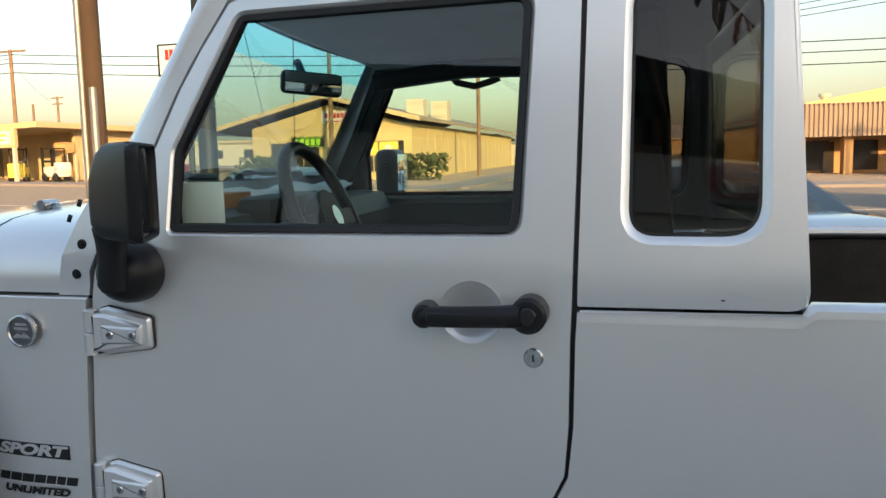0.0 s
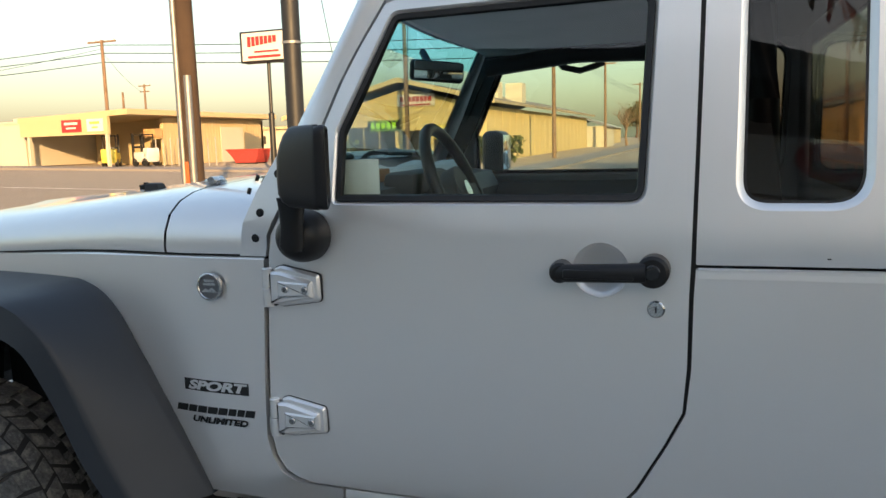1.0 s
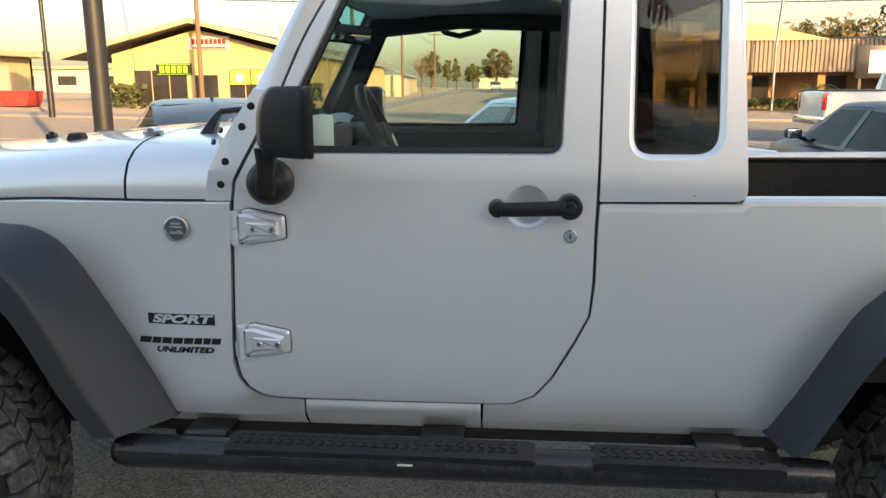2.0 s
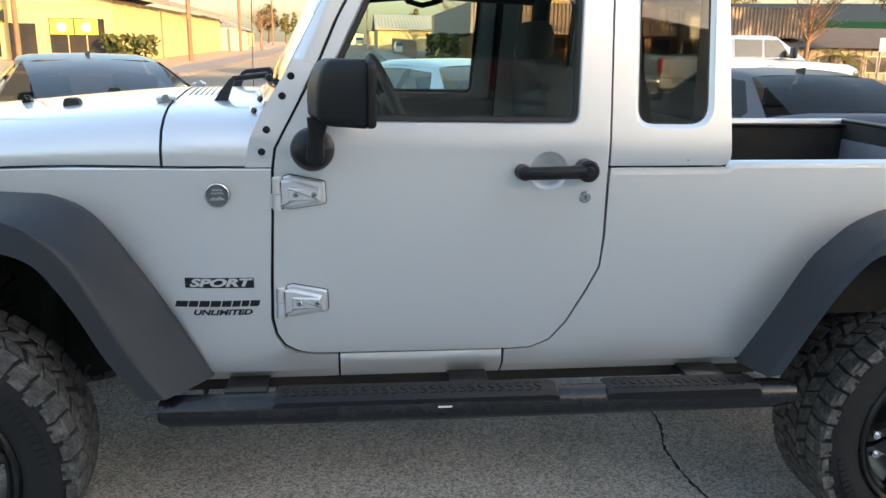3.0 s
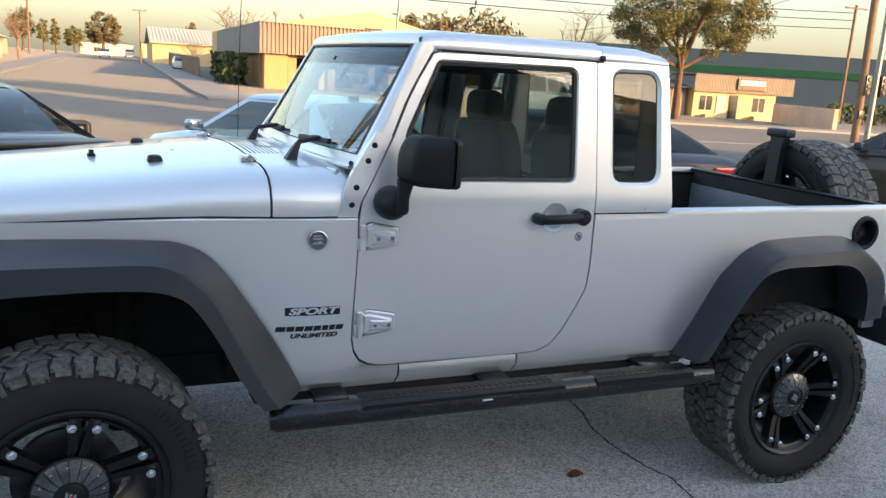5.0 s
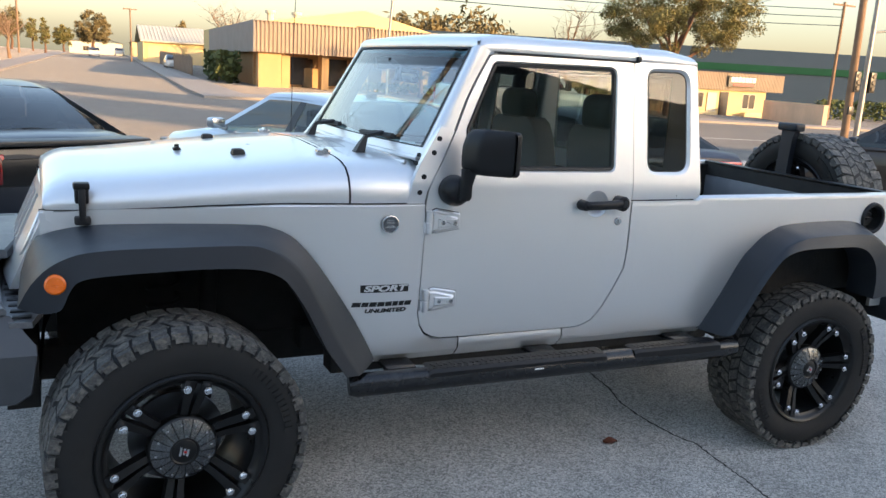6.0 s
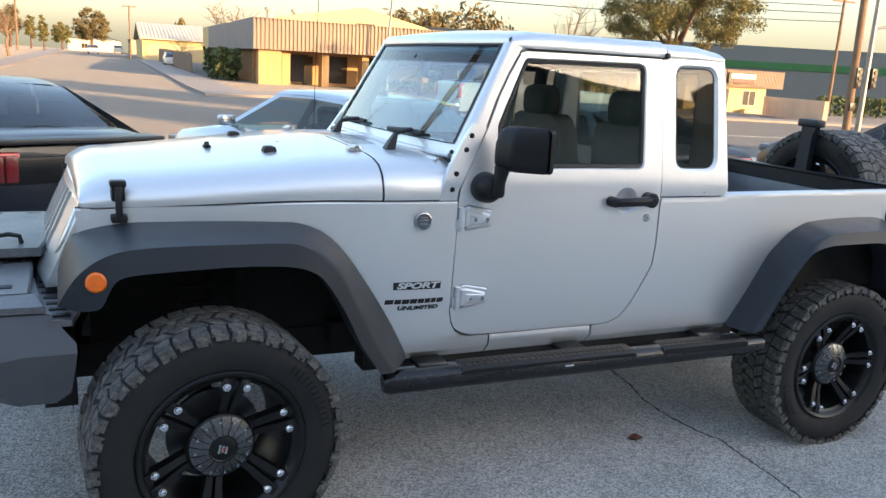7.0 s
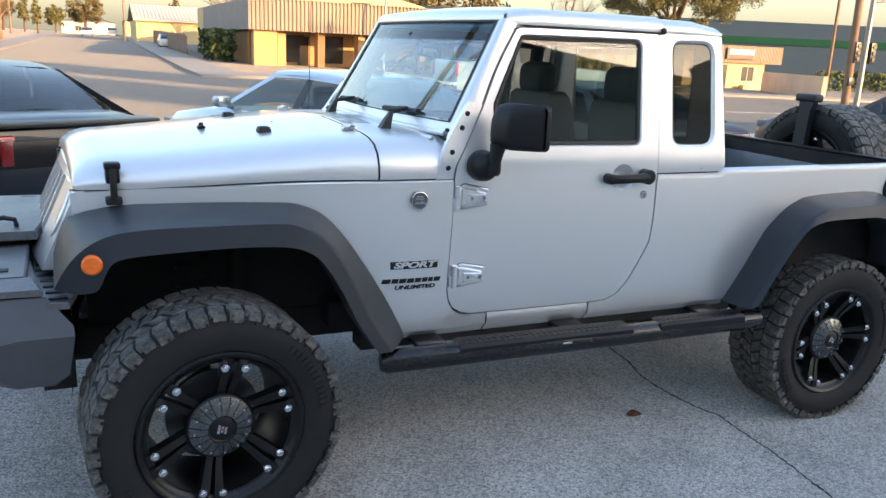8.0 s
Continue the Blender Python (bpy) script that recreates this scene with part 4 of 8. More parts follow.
# spare on the tailgate
sw_ = copy_wheel(w0, pose(3.58, 0.80, 1.10, 0, 0, 0) @ pose(0, 0, 0, 0, 0, -90) @ pose(0, 0, 0, 0, 0, 0))
tagged(sw_, "spare mud tyre standing behind the tailgate")

# side step
stp = part("side_step", joined(tube([(0.575, -0.105, 0.612), (0.60, -0.108, 0.613), (1.4, -0.105, 0.606), (2.38, -0.090, 0.598), (2.44, -0.086, 0.597)], 0.044, 18, None, True, [0.036, 0.0445, 0.0445, 0.0445, 0.038])), SATIN, truck, "black tubular side step with chips")
for x0, x1 in ((0.885, 1.70), (1.845, 2.32)):
    pb = bmesh.new()
    rows = []
    for x in (x0, x0 + 0.015, x1 - 0.015, x1):
        e = 0.006 if x in (x0, x1) else 0.0
        dz = -0.0075 * (x - 1.4)
        rows.append([(x, -0.150 + 0.0145 * (x - 0.58) / 1.9, 0.612 + dz), (x, -0.1495 + 0.0145 * (x - 0.58) / 1.9, 0.640 + dz - e), (x, -0.138 + 0.0145 * (x - 0.58) / 1.9, 0.653 + dz - e), (x, -0.06, 0.655 + dz - e), (x, -0.052, 0.645 + dz - e)])
    pad = part("step_pad", loft(rows, pb), BLACK, stp, "ribbed black step pad")
    x = x0 + 0.03
    bars = bmesh.new()
    while x < x1 - 0.03:
        dz = -0.0075 * (x - 1.4)
        for y, sg in ((-0.125, 1), (-0.103, -1), (-0.082, 1)):
            b2 = box(-0.010, -0.0035, 0, 0.010, 0.0035, 0.003)
            b2.transform(Matrix.Translation((x, y, 0.653 + dz)) @ Matrix.Rotation(0.7 * sg, 4, 'Z'))
            me = bpy.data.meshes.new("t")
            b2.to_mesh(me)
            bars.from_mesh(me)
            b2.free()
            bpy.data.meshes.remove(me)
        x += 0.028
    tagged(part("pad_ribs", bars, BLACK, pad, "", 0), kind="stuff")
for bx in (0.80, 1.45, 2.18):
    part("step_bracket", joined(rbox(bx - 0.06, -0.07, 0.625, bx + 0.06, 0.10, 0.648, 0.004)), SATIN, stp)
part("scratch", joined(box(1.345, -0.1507, 0.615, 1.385, -0.1485, 0.620)), PAPER, stp, "pale scratch")

# mirror on the door
# plan corners of the housing: inner rear, inner front, outer front, outer rear
MPLAN = [(1.087, -0.052, 0.012), (0.984, -0.056, 0.030), (1.026, -0.150, 0.034), (1.164, -0.213, 0.010)]
MCEN = Vector((1.075, -0.118, 0))
MR, MN = Vector((0.436, -0.90, 0)), Vector((0.90, 0.436, 0))   # along the rear face and out of it


def mirror_ring(z, s, lean=0.0):
    """One level of the housing: its plan drawn in towards the rear face by s."""
    out = []
    for x, y in arc_poly(MPLAN, 5):
        p = Vector((x, y, 0)) - MCEN
        b = p.dot(MN)
        front = smooth01((0.06 - b) / 0.10)
        k = 1 - (1 - s) * (0.35 + 0.65 * front)
        out.append(MCEN + p * k + Vector((lean * front, 0, z)))
    return out


mrows = [mirror_ring(z, k, l) for z, k, l in ((1.406, 0.70, 0.02), (1.409, 0.82, 0.014), (1.418, 0.93, 0.006), (1.436, 0.985, 0.0), (1.47, 1.0, 0.0), (1.51, 0.995, 0.002), (1.537, 0.97, 0.008), (1.556, 0.92, 0.014), (1.569, 0.83, 0.020), (1.575, 0.70, 0.024))]
mir = part("wing_mirror", loft(mrows, None, True, True), BLACK, truck, "black plastic door mirror", 50)
MREAR = Vector((1.1255, -0.1325, 1.490))


def rear_ring(wide, high, back):
    return [MREAR + MR * a + MN * back + Vector((0, 0, b)) for a, b in arc_poly([(-wide, -high, 0.02), (wide, -high, 0.02), (wide, high, 0.02), (-wide, high, 0.02)], 4)]


part("mirror_rim", loft([rear_ring(0.086, 0.080, -0.010), rear_ring(0.091, 0.084, 0.003), rear_ring(0.090, 0.083, 0.011), rear_ring(0.086, 0.079, 0.012), rear_ring(0.081, 0.074, -0.002)], None, True), BLACK, mir, "", 40)
part("mirror_glass", loft([rear_ring(0.082, 0.075, 0.0035), rear_ring(0.0001, 0.0001, 0.0035)], None, True), DIMMIRROR, mir)
def stem_ring(x, y, z, wx, wy):
    return [(x + a, y + b, z) for a, b in arc_poly([(-wx, -wy, 0.016), (wx, -wy, 0.016), (wx, wy, 0.016), (-wx, wy, 0.016)], 3)]


part("mirror_arm", loft([stem_ring(*q) for q in ((1.026, -0.092, 1.425, 0.030, 0.024), (1.022, -0.088, 1.395, 0.024, 0.023), (1.017, -0.083, 1.36, 0.022, 0.022), (1.015, -0.082, 1.318, 0.024, 0.023), (1.015, -0.082, 1.305, 0.019, 0.018))], None, True, True), BLACK, mir, "", 50)
part("mirror_base", lathe([(0.001, -0.074), (0.020, -0.072), (0.037, -0.064), (0.050, -0.048), (0.057, -0.030), (0.060, -0.010), (0.060, 0.012)], (1.004, -0.003, 1.331), 32), BLACK, mir, "", 60)

# wipers
for wy in (0.32, 0.97):
    fin = [[(cx + dx * s_, cy + dy * s_, z) for dx, dy in ((-1, -1), (1, -1), (1, 1), (-1, 1))] for z, s_, cx, cy in ((1.405, 0.036, 0.728, wy), (1.422, 0.032, 0.728, wy), (1.442, 0.020, 0.733, wy + 0.004), (1.475, 0.014, 0.750, wy + 0.012), (1.505, 0.008, 0.768, wy + 0.02))]
    wp = part("wiper", loft(fin, None, True, True), BLACK, truck, "black tapered wiper arm", 50)
    part("wiper_arm", tube([(0.768, wy + 0.02, 1.503), ws(wy / 1.48 + 0.04, 0.115, 0.02), ws(wy / 1.48 + 0.09, 0.105, 0.02)], 0.009, 8), SEAL, wp)
    part("wiper_blade", tube([ws(u, v, 0.012) for u, v in ((wy / 1.48 - 0.02, 0.11), (wy / 1.48 + 0.10, 0.10), (wy / 1.48 + 0.2, 0.09))], 0.011, 8), SEAL, wp)
part("antenna", tube([(0.775, 1.44, 1.24), (0.785, 1.44, 1.8), (0.80, 1.44, 2.25)], 0.0018, 6), SEAL, truck, "thin whip antenna")

# grille, lamps, front bumper
def grille_bm():
    bm = bmesh.new()
    ys = [0.19, 0.40] + [0.40 + 0.68 * (k + f) / 7 for k in range(7) for f in (0.25, 1.0)] + [1.29]
    zs = [0.97, 1.03, 1.255, 1.285]
    def gx(z, y):
        return -0.436 - 0.14 * (1.285 - z) / 0.31 + 0.035 * ((y - YC) / 0.55) ** 2
    vr = [[bm.verts.new((gx(z, y), y, z)) for y in ys] for z in zs]
    for i in range(3):
        for j in range(len(ys) - 1):
            if i == 1 and 1 <= j < len(ys) - 2 and (j - 1) % 2 == 1:
                continue
            bm.faces.new((vr[i][j], vr[i][j + 1], vr[i + 1][j + 1], vr[i + 1][j]))
    ret = bmesh.ops.extrude_face_region(bm, geom=bm.faces[:])
    for v in ret["geom"]:
        if isinstance(v, bmesh.types.BMVert):
            v.co.x += 0.05
    return bm


gr = part("grille", grille_bm(), SILVER, truck, "silver slotted grille", 30)
part("radiator", box(-0.405, 0.27, 0.95, -0.385, 1.21, 1.27), DARK, gr)
both("grille_side", lambda: loft([[(x, y, z) for z in (0.97, 1.10, 1.245)] for x, y in ((-0.44, 0.185), (-0.42, 0.165), (-0.395, 0.16))]), SILVER, "", gr)
for ly in (0.31, 1.17):
    lx = -0.484 + 0.035 * ((ly - YC) / 0.55) ** 2
    hl = part("headlamp", lathe([(0.096, 0.02), (0.098, -0.005), (0.090, -0.010), (0.086, 0.004), (0.07, 0.03), (0.001, 0.05)], (0, 0, 0), 32), SILVER, gr, "round headlamp in silver ring")
    hl.matrix_basis = pose(lx - 0.075 * (ly - 0.1), ly, 1.145, -24, 0, -90)
    lens = part("lamp_lens", lathe([(0.086, 0.002), (0.06, -0.008), (0.001, -0.013)], (0, 0, 0), 28), pane_material("lamp_lens_clear", (0.9, 0.92, 0.92)), hl)


def fwd(x, y):
    return x + 0.075 * max(0.0, y - 0.1)


def bumper_rows(rows, flipped=False):
    out = [[(fwd(x, y), y, z) for x, z in prof] for y, prof in rows]
    return loft(out, None, True, True)


WING = ((-0.155, [(-0.655, 0.835), (-0.60, 0.845), (-0.447, 0.845), (-0.470, 0.72), (-0.515, 0.69), (-0.60, 0.69), (-0.67, 0.745)]),
        (-0.135, [(-0.69, 0.865), (-0.61, 0.875), (-0.450, 0.872), (-0.470, 0.71), (-0.515, 0.68), (-0.62, 0.68), (-0.71, 0.745)]),
        (-0.075, [(-0.76, 0.945), (-0.64, 0.955), (-0.525, 0.955), (-0.50, 0.74), (-0.55, 0.68), (-0.70, 0.68), (-0.79, 0.76)]),
        (0.02, [(-0.79, 0.962), (-0.66, 0.965), (-0.555, 0.965), (-0.54, 0.75), (-0.58, 0.68), (-0.73, 0.68), (-0.82, 0.77)]),
        (0.30, [(-0.82, 0.97), (-0.68, 0.975), (-0.59, 0.975), (-0.57, 0.75), (-0.61, 0.68), (-0.76, 0.68), (-0.85, 0.78)]))
bump = part("front_bumper", bumper_rows([(0.02, [(-0.81, 0.985), (-0.80, 1.0), (-0.592, 1.0), (-0.586, 0.99), (-0.586, 0.74), (-0.62, 0.69), (-0.77, 0.69), (-0.84, 0.79)]),
                                         (0.5, [(-0.85, 0.99), (-0.84, 1.008), (-0.612, 1.008), (-0.606, 0.998), (-0.606, 0.74), (-0.64, 0.69), (-0.80, 0.69), (-0.87, 0.79)]),
                                         (1.0, [(-0.85, 0.99), (-0.84, 1.008), (-0.612, 1.008), (-0.606, 0.998), (-0.606, 0.74), (-0.64, 0.69), (-0.80, 0.69), (-0.87, 0.79)]),
                                         (1.46, [(-0.81, 0.985), (-0.80, 1.0), (-0.592, 1.0), (-0.586, 0.99), (-0.586, 0.74), (-0.62, 0.69), (-0.77, 0.69), (-0.84, 0.79)])]), WORN, truck, "worn grey steel front bumper with slots", 30)
both("bumper_wing", lambda: bumper_rows(WING), WINGDARK, "scuffed grey bumper end", bump, 30)
both("wing_cap", lambda: bumper_rows([(-0.082, [(-0.77, 0.962), (-0.77, 0.982), (-0.54, 0.982), (-0.532, 0.976), (-0.532, 0.96)]), (0.018, [(-0.80, 0.965), (-0.80, 0.997), (-0.572, 0.997), (-0.562, 0.99), (-0.562, 0.965)])]), WORN, "", bump, 30)
part("winch_tray", joined(bumper_rows([(0.40, [(-0.83, 1.03), (-0.83, 1.062), (-0.582, 1.062), (-0.574, 1.054), (-0.574, 1.03)]), (0.55, [(-0.85, 1.03), (-0.85, 1.068), (-0.562, 1.068), (-0.554, 1.060), (-0.554, 1.03)]),
                                       (0.80, [(-0.85, 1.03), (-0.85, 1.068), (-0.548, 1.068), (-0.54, 1.060), (-0.54, 1.03)]), (1.08, [(-0.83, 1.03), (-0.83, 1.062), (-0.60, 1.062), (-0.592, 1.054), (-0.592, 1.03)])])), WORN, bump, "raised winch tray", 30)
part("tray_support", bumper_rows([(0.46, [(-0.80, 1.0), (-0.80, 1.035), (-0.62, 1.035), (-0.62, 1.0)]), (1.02, [(-0.80, 1.0), (-0.80, 1.035), (-0.62, 1.035), (-0.62, 1.0)])]), DARK, bump)
part("tow_hook", tube([(fwd(-0.72, 0.47), 0.47, 1.06), (fwd(-0.72, 0.47), 0.47, 1.093), (fwd(-0.68, 0.47), 0.47, 1.10), (fwd(-0.645, 0.47), 0.47, 1.092), (fwd(-0.64, 0.47), 0.47, 1.065)], 0.009, 8), SEAL, bump, "black tow hook")
for sy in (0.10, 0.42, 1.10, 1.40):
    part("slot", rbox(fwd(-0.70, sy), sy - 0.02, 1.0, fwd(-0.64, sy), sy + 0.02, 1.0102 if 0.3 < sy < 1.2 else 1.0045, 0.004), SEAL, bump)
gd = part("step_plate", bumper_rows([(-0.10, [(-0.525, 0.918), (-0.525, 0.938), (-0.46, 0.938), (-0.46, 0.918)]), (0.02, [(-0.56, 0.918), (-0.56, 0.942), (-0.44, 0.942), (-0.44, 0.918)]), (0.5, [(-0.60, 0.92), (-0.60, 0.945), (-0.47, 0.945), (-0.47, 0.92)]),
                                     (1.0, [(-0.60, 0.92), (-0.60, 0.945), (-0.47, 0.945), (-0.47, 0.92)]), (1.46, [(-0.56, 0.918), (-0.56, 0.942), (-0.44, 0.942), (-0.44, 0.918)])]), WORN, bump, "slotted grey step plate", 30)
for k in range(11):
    sy = -0.055 + 0.068 * k
    sx = -0.512 - 0.07 * min(1, max(0, sy + 0.1) / 0.4)
    part("slot", rbox(fwd(sx, sy), sy - 0.012, 0.940, fwd(sx + 0.055, sy), sy + 0.012, 0.9472, 0.002), SEAL, gd)
part("frame_horn", box(-0.56, 0.02, 0.60, -0.46, 0.40, 0.82), DARK, truck)

# bed
bed = part("bed", box(2.24, 0.092, 0.80, 3.50, 2 * YC - 0.092, 0.83), DARK, truck, "black lined load bed")
part("bed_side", box(2.262, 0.05, 0.80, 3.50, 0.09, 1.262), DARK, bed)
part("bed_side", box(2.262, 2 * YC - 0.09, 0.80, 3.50, 2 * YC - 0.05, 1.262), DARK, bed)
part("bed_front", box(2.235, 0.05, 0.832, 2.26, 2 * YC - 0.05, 1.26), DARK, bed)
both("rail_cap", lambda: rbox(2.26, 0.05, 1.262, 3.47, 0.10, 1.276, 0.004), BLACK, "black bed rail cap", bed)
tg = part("tailgate", joined(rbox(3.46, 0.06, 0.78, 3.505, 2 * YC - 0.06, 1.285, 0.008)), DARK, truck, "tailgate with black inner lining")
part("tailgate_panel", rbox(3.449, 0.25, 0.93, 3.459, 2 * YC - 0.10, 1.205, 0.008), material("grey_bed_panel", (0.22, 0.23, 0.25), 0.4, vary=0.4, vscale=5), tg, "grey inner tailgate panel")
part("tailgate_cap", rbox(3.455, 0.07, 1.285, 3.51, 2 * YC - 0.07, 1.297, 0.004), BLACK, tg)
both("corner_skin", lambda: loft([[(x, y, z) for x, y in ((3.495, 0.012), (3.518, 0.018), (3.53, 0.035), (3.535, 0.08), (3.535, 0.20))] for z in (0.70, 1.0, 1.27, 1.288)]), SILVER)
part("fuel_ring", lathe([(0.060, 0.02), (0.060, -0.004), (0.066, -0.010), (0.076, -0.010), (0.082, -0.002), (0.084, 0.008)], (3.335, 0.003, 1.17), 32), BLACK, tub_l, "black fuel filler ring")
part("fuel_well", lathe([(0.062, 0.0), (0.058, 0.05), (0.02, 0.055), (0.001, 0.055)], (3.335, 0.004, 1.17), 28), DARK, tub_l)
part("fuel_cap", joined(disc((3.335, 0.055, 1.165), (0, -1, 0), 0.035, 0.022, 24, bevel=0.004), box(3.315, 0.02, 1.160, 3.355, 0.035, 1.172)), BLACK, tub_l)
part("brake_lamp_post", joined(loft([[(3.555 + dx, y0 + s * 0.035 * w_, z) for dx, s in ((-0.02, -1), (0.02, -1), (0.02, 1), (-0.02, 1))] for z, y0, w_ in ((1.22, 0.838, 1.25), (1.40, 0.828, 1.2), (1.50, 0.822, 1.2), (1.55, 0.815, 1.5))], None, True, True), rbox(3.525, 0.752, 1.546, 3.605, 0.898, 1.592, 0.012, 3)), FLARE, tg, "black brake lamp post")
part("brake_lamp_lens", rbox(3.604, 0.765, 1.553, 3.611, 0.885, 1.583, 0.003), REDLENS, tg)
part("rear_bumper", rbox(3.52, -0.10, 0.62, 3.75, 2 * YC + 0.10, 0.82, 0.02), FLARE, truck, "dark rear bumper")
for ly in (0.06, 2 * YC - 0.16):
    part("tail_lamp", rbox(3.53, ly, 0.95, 3.57, ly + 0.10, 1.15, 0.01), REDLENS, truck)

# cabin
ds = part("dashboard", joined(loft([[(x, y, z) for x, z in [(0.93, 1.40), (1.05, 1.435), (1.14, 1.425), (1.17, 1.37), (1.13, 1.25), (1.10, 1.0), (0.93, 1.0)]] for y in (0.09, 0.3, 1.2, 2 * YC - 0.09)], None, True, True), rbox(1.10, 0.24, 1.40, 1.19, 0.58, 1.462, 0.02)), DASH, truck, "grey plastic dashboard")
part("dash_end_cap", rbox(1.06, 0.082, 1.30, 1.155, 0.089, 1.50, 0.003), PAPER, ds, "pale end panel")
part("dash_screen", rbox(1.155, 0.64, 1.30, 1.178, 0.84, 1.40, 0.006), GLOSSBLACK, ds)
rp = random.Random(8)
part("dash_paper", loft([[(0.93 + 0.018 * i, 0.36 + 0.085 * j, 1.442 + 0.012 * rp.random() + 0.02 * math.sin(i * 0.45) + 0.008 * math.sin(j * 1.3)) for i in range(8)] for j in range(12)]), PAPER, ds, "crumpled pale sheets on the dash", 50)
part("dash_box", rbox(0.985, 0.20, 1.43, 1.06, 0.42, 1.468, 0.003), material("orange_card_box", (0.45, 0.20, 0.06), 0.7, vary=0.4, vscale=15), ds, "orange-brown card box")
swc = Vector((1.27, 0.385, 1.40))
swm = Matrix.Translation(swc) @ Matrix.Rotation(radians(-24), 4, 'Y') @ Matrix.Rotation(radians(90), 4, 'Z')
st_bm = bmesh.new()
rows = [[(math.cos(a) * (0.185 + 0.016 * math.cos(b)), 0.016 * math.sin(b), math.sin(a) * (0.185 + 0.016 * math.cos(b))) for b in [2 * math.pi * j / 10 for j in range(10)]] for a in [2 * math.pi * i / 40 for i in range(41)]]
loft(rows, st_bm, close=True)
st_bm.transform(swm)
swh = part("steering_wheel", st_bm, BLACK, truck, "black steering wheel")
spk = joined(disc((0, -0.02, 0), (0, 1, 0), 0.07, 0.05, 24, bevel=0.012), rbox(-0.18, -0.01, -0.025, 0.18, 0.015, 0.02, 0.006), rbox(-0.03, -0.01, -0.18, 0.03, 0.015, 0.0, 0.006))
spk.transform(swm)
part("wheel_hub", spk, DASH, swh)
em = disc((0, -0.025, 0), (0, -1, 0), 0.026, 0.004, 20)
em.transform(swm)
part("hub_emblem", em, STEEL, swh)
part("steering_column", tube([(1.10, 0.385, 1.34), (1.23, 0.385, 1.395)], 0.035, 12), DASH, swh)


def seat(y):
    back = loft([[(x, y + dy * w_, z) for x, dy in arc_poly([(1.95 + o, -1, 0.03), (2.06 + o, -1, 0.03), (2.06 + o, 1, 0.03), (1.95 + o, 1, 0.03)], 3)] for z, o, w_ in ((1.10, 0.0, 0.22), (1.30, -0.03, 0.245), (1.46, -0.05, 0.235), (1.54, -0.06, 0.20), (1.565, -0.06, 0.15))], None, True, True)
    s = part("seat", joined(rbox(1.50, y - 0.24, 0.98, 1.98, y + 0.24, 1.14, 0.05, 3), back), SEATCLOTH, truck, "dark cloth front seat", 60)
    part("headrest", rbox(1.875, y - 0.125, 1.545, 1.985, y + 0.125, 1.715, 0.05, 4), SEATCLOTH, s)
    part("headrest_post", joined(tube([(1.935, y - 0.05, 1.52), (1.93, y - 0.05, 1.58)], 0.008, 8), tube([(1.935, y + 0.05, 1.52), (1.93, y + 0.05, 1.58)], 0.008, 8)), STEEL, s)


seat(0.37)
seat(2 * YC - 0.37)
part("console", rbox(1.2, 0.62, 1.0, 1.95, 0.86, 1.20, 0.02), DASH, truck)
part("cab_floor", joined(box(0.93, 0.09, 0.70, 2.2, 2 * YC - 0.09, 0.73), box(0.91, 0.09, 0.70, 0.94, 2 * YC - 0.09, 1.40)), DASH, truck)
part("roll_bar", joined(tube([(1.99, 0.20, 1.25), (1.985, 0.235, 1.6), (1.98, 0.27, 1.79), (1.98, 0.34, 1.835), (1.98, 2 * YC - 0.34, 1.835), (1.98, 2 * YC - 0.27, 1.79), (1.985, 2 * YC - 0.235, 1.6), (1.99, 2 * YC - 0.20, 1.25)], 0.035, 10),
                        tube([(1.98, 2 * YC - 0.27, 1.81), (1.5, 2 * YC - 0.25, 1.83), (1.16, 2 * YC - 0.23, 1.80)], 0.032, 10)), BLACK, truck, "padded black roll bar")
both("inner_pillar", lambda: loft([[(x - 0.02, 0.10 + o, z), (x + 0.05, 0.085 + o, z), (x + 0.055, 0.12 + o, z)] for x, z, o in ((0.94, 1.42, -0.03), (1.05, 1.63, 0.0), (1.155, 1.85, 0.04))], None, True, True), BLACK, "", wsf)
both("door_card", lambda: joined(box(0.91, 0.045, 0.80, 1.84, 0.065, 1.38), rbox(1.2, 0.055, 1.10, 1.75, 0.11, 1.16, 0.02)), DASH)
part("grab_strap", tube([(1.40, 2 * YC - 0.20, 1.835), (1.44, 2 * YC - 0.20, 1.79), (1.50, 2 * YC - 0.20, 1.775), (1.56, 2 * YC - 0.20, 1.79), (1.585, 2 * YC - 0.20, 1.80)], 0.012, 8), BLACK, truck, "black grab strap")
rv = Matrix.Translation((1.115, 0.74, 1.752)) @ Matrix.Rotation(radians(38), 4, 'Z') @ Matrix.Rotation(radians(4), 4, 'Y')
rv_bm = rbox(-0.09, -0.012, -0.032, 0.09, 0.022, 0.032, 0.014, 3)
rv_bm.transform(rv)
rvm = part("rear_view_mirror", rv_bm, BLACK, truck, "black rear-view mirror")
part("mirror_stalk", tube([(1.05, 0.80, 1.82), rv @ Vector((-0.02, 0.02, 0.02))], 0.012, 8), BLACK, rvm)
rv_bm = rbox(-0.082, -0.0135, -0.026, 0.082, -0.0122, 0.026, 0.0005)
rv_bm.transform(rv)
part("mirror_face", rv_bm, MIRROR, rvm)
fm = part("far_mirror", rbox(1.06, 1.56, 1.40, 1.15, 1.76, 1.58, 0.03, 3), BLACK, truck, "black far door mirror")
part("mirror_glass", rbox(1.1505, 1.58, 1.42, 1.152, 1.74, 1.56, 0.0005), MIRROR, fm)

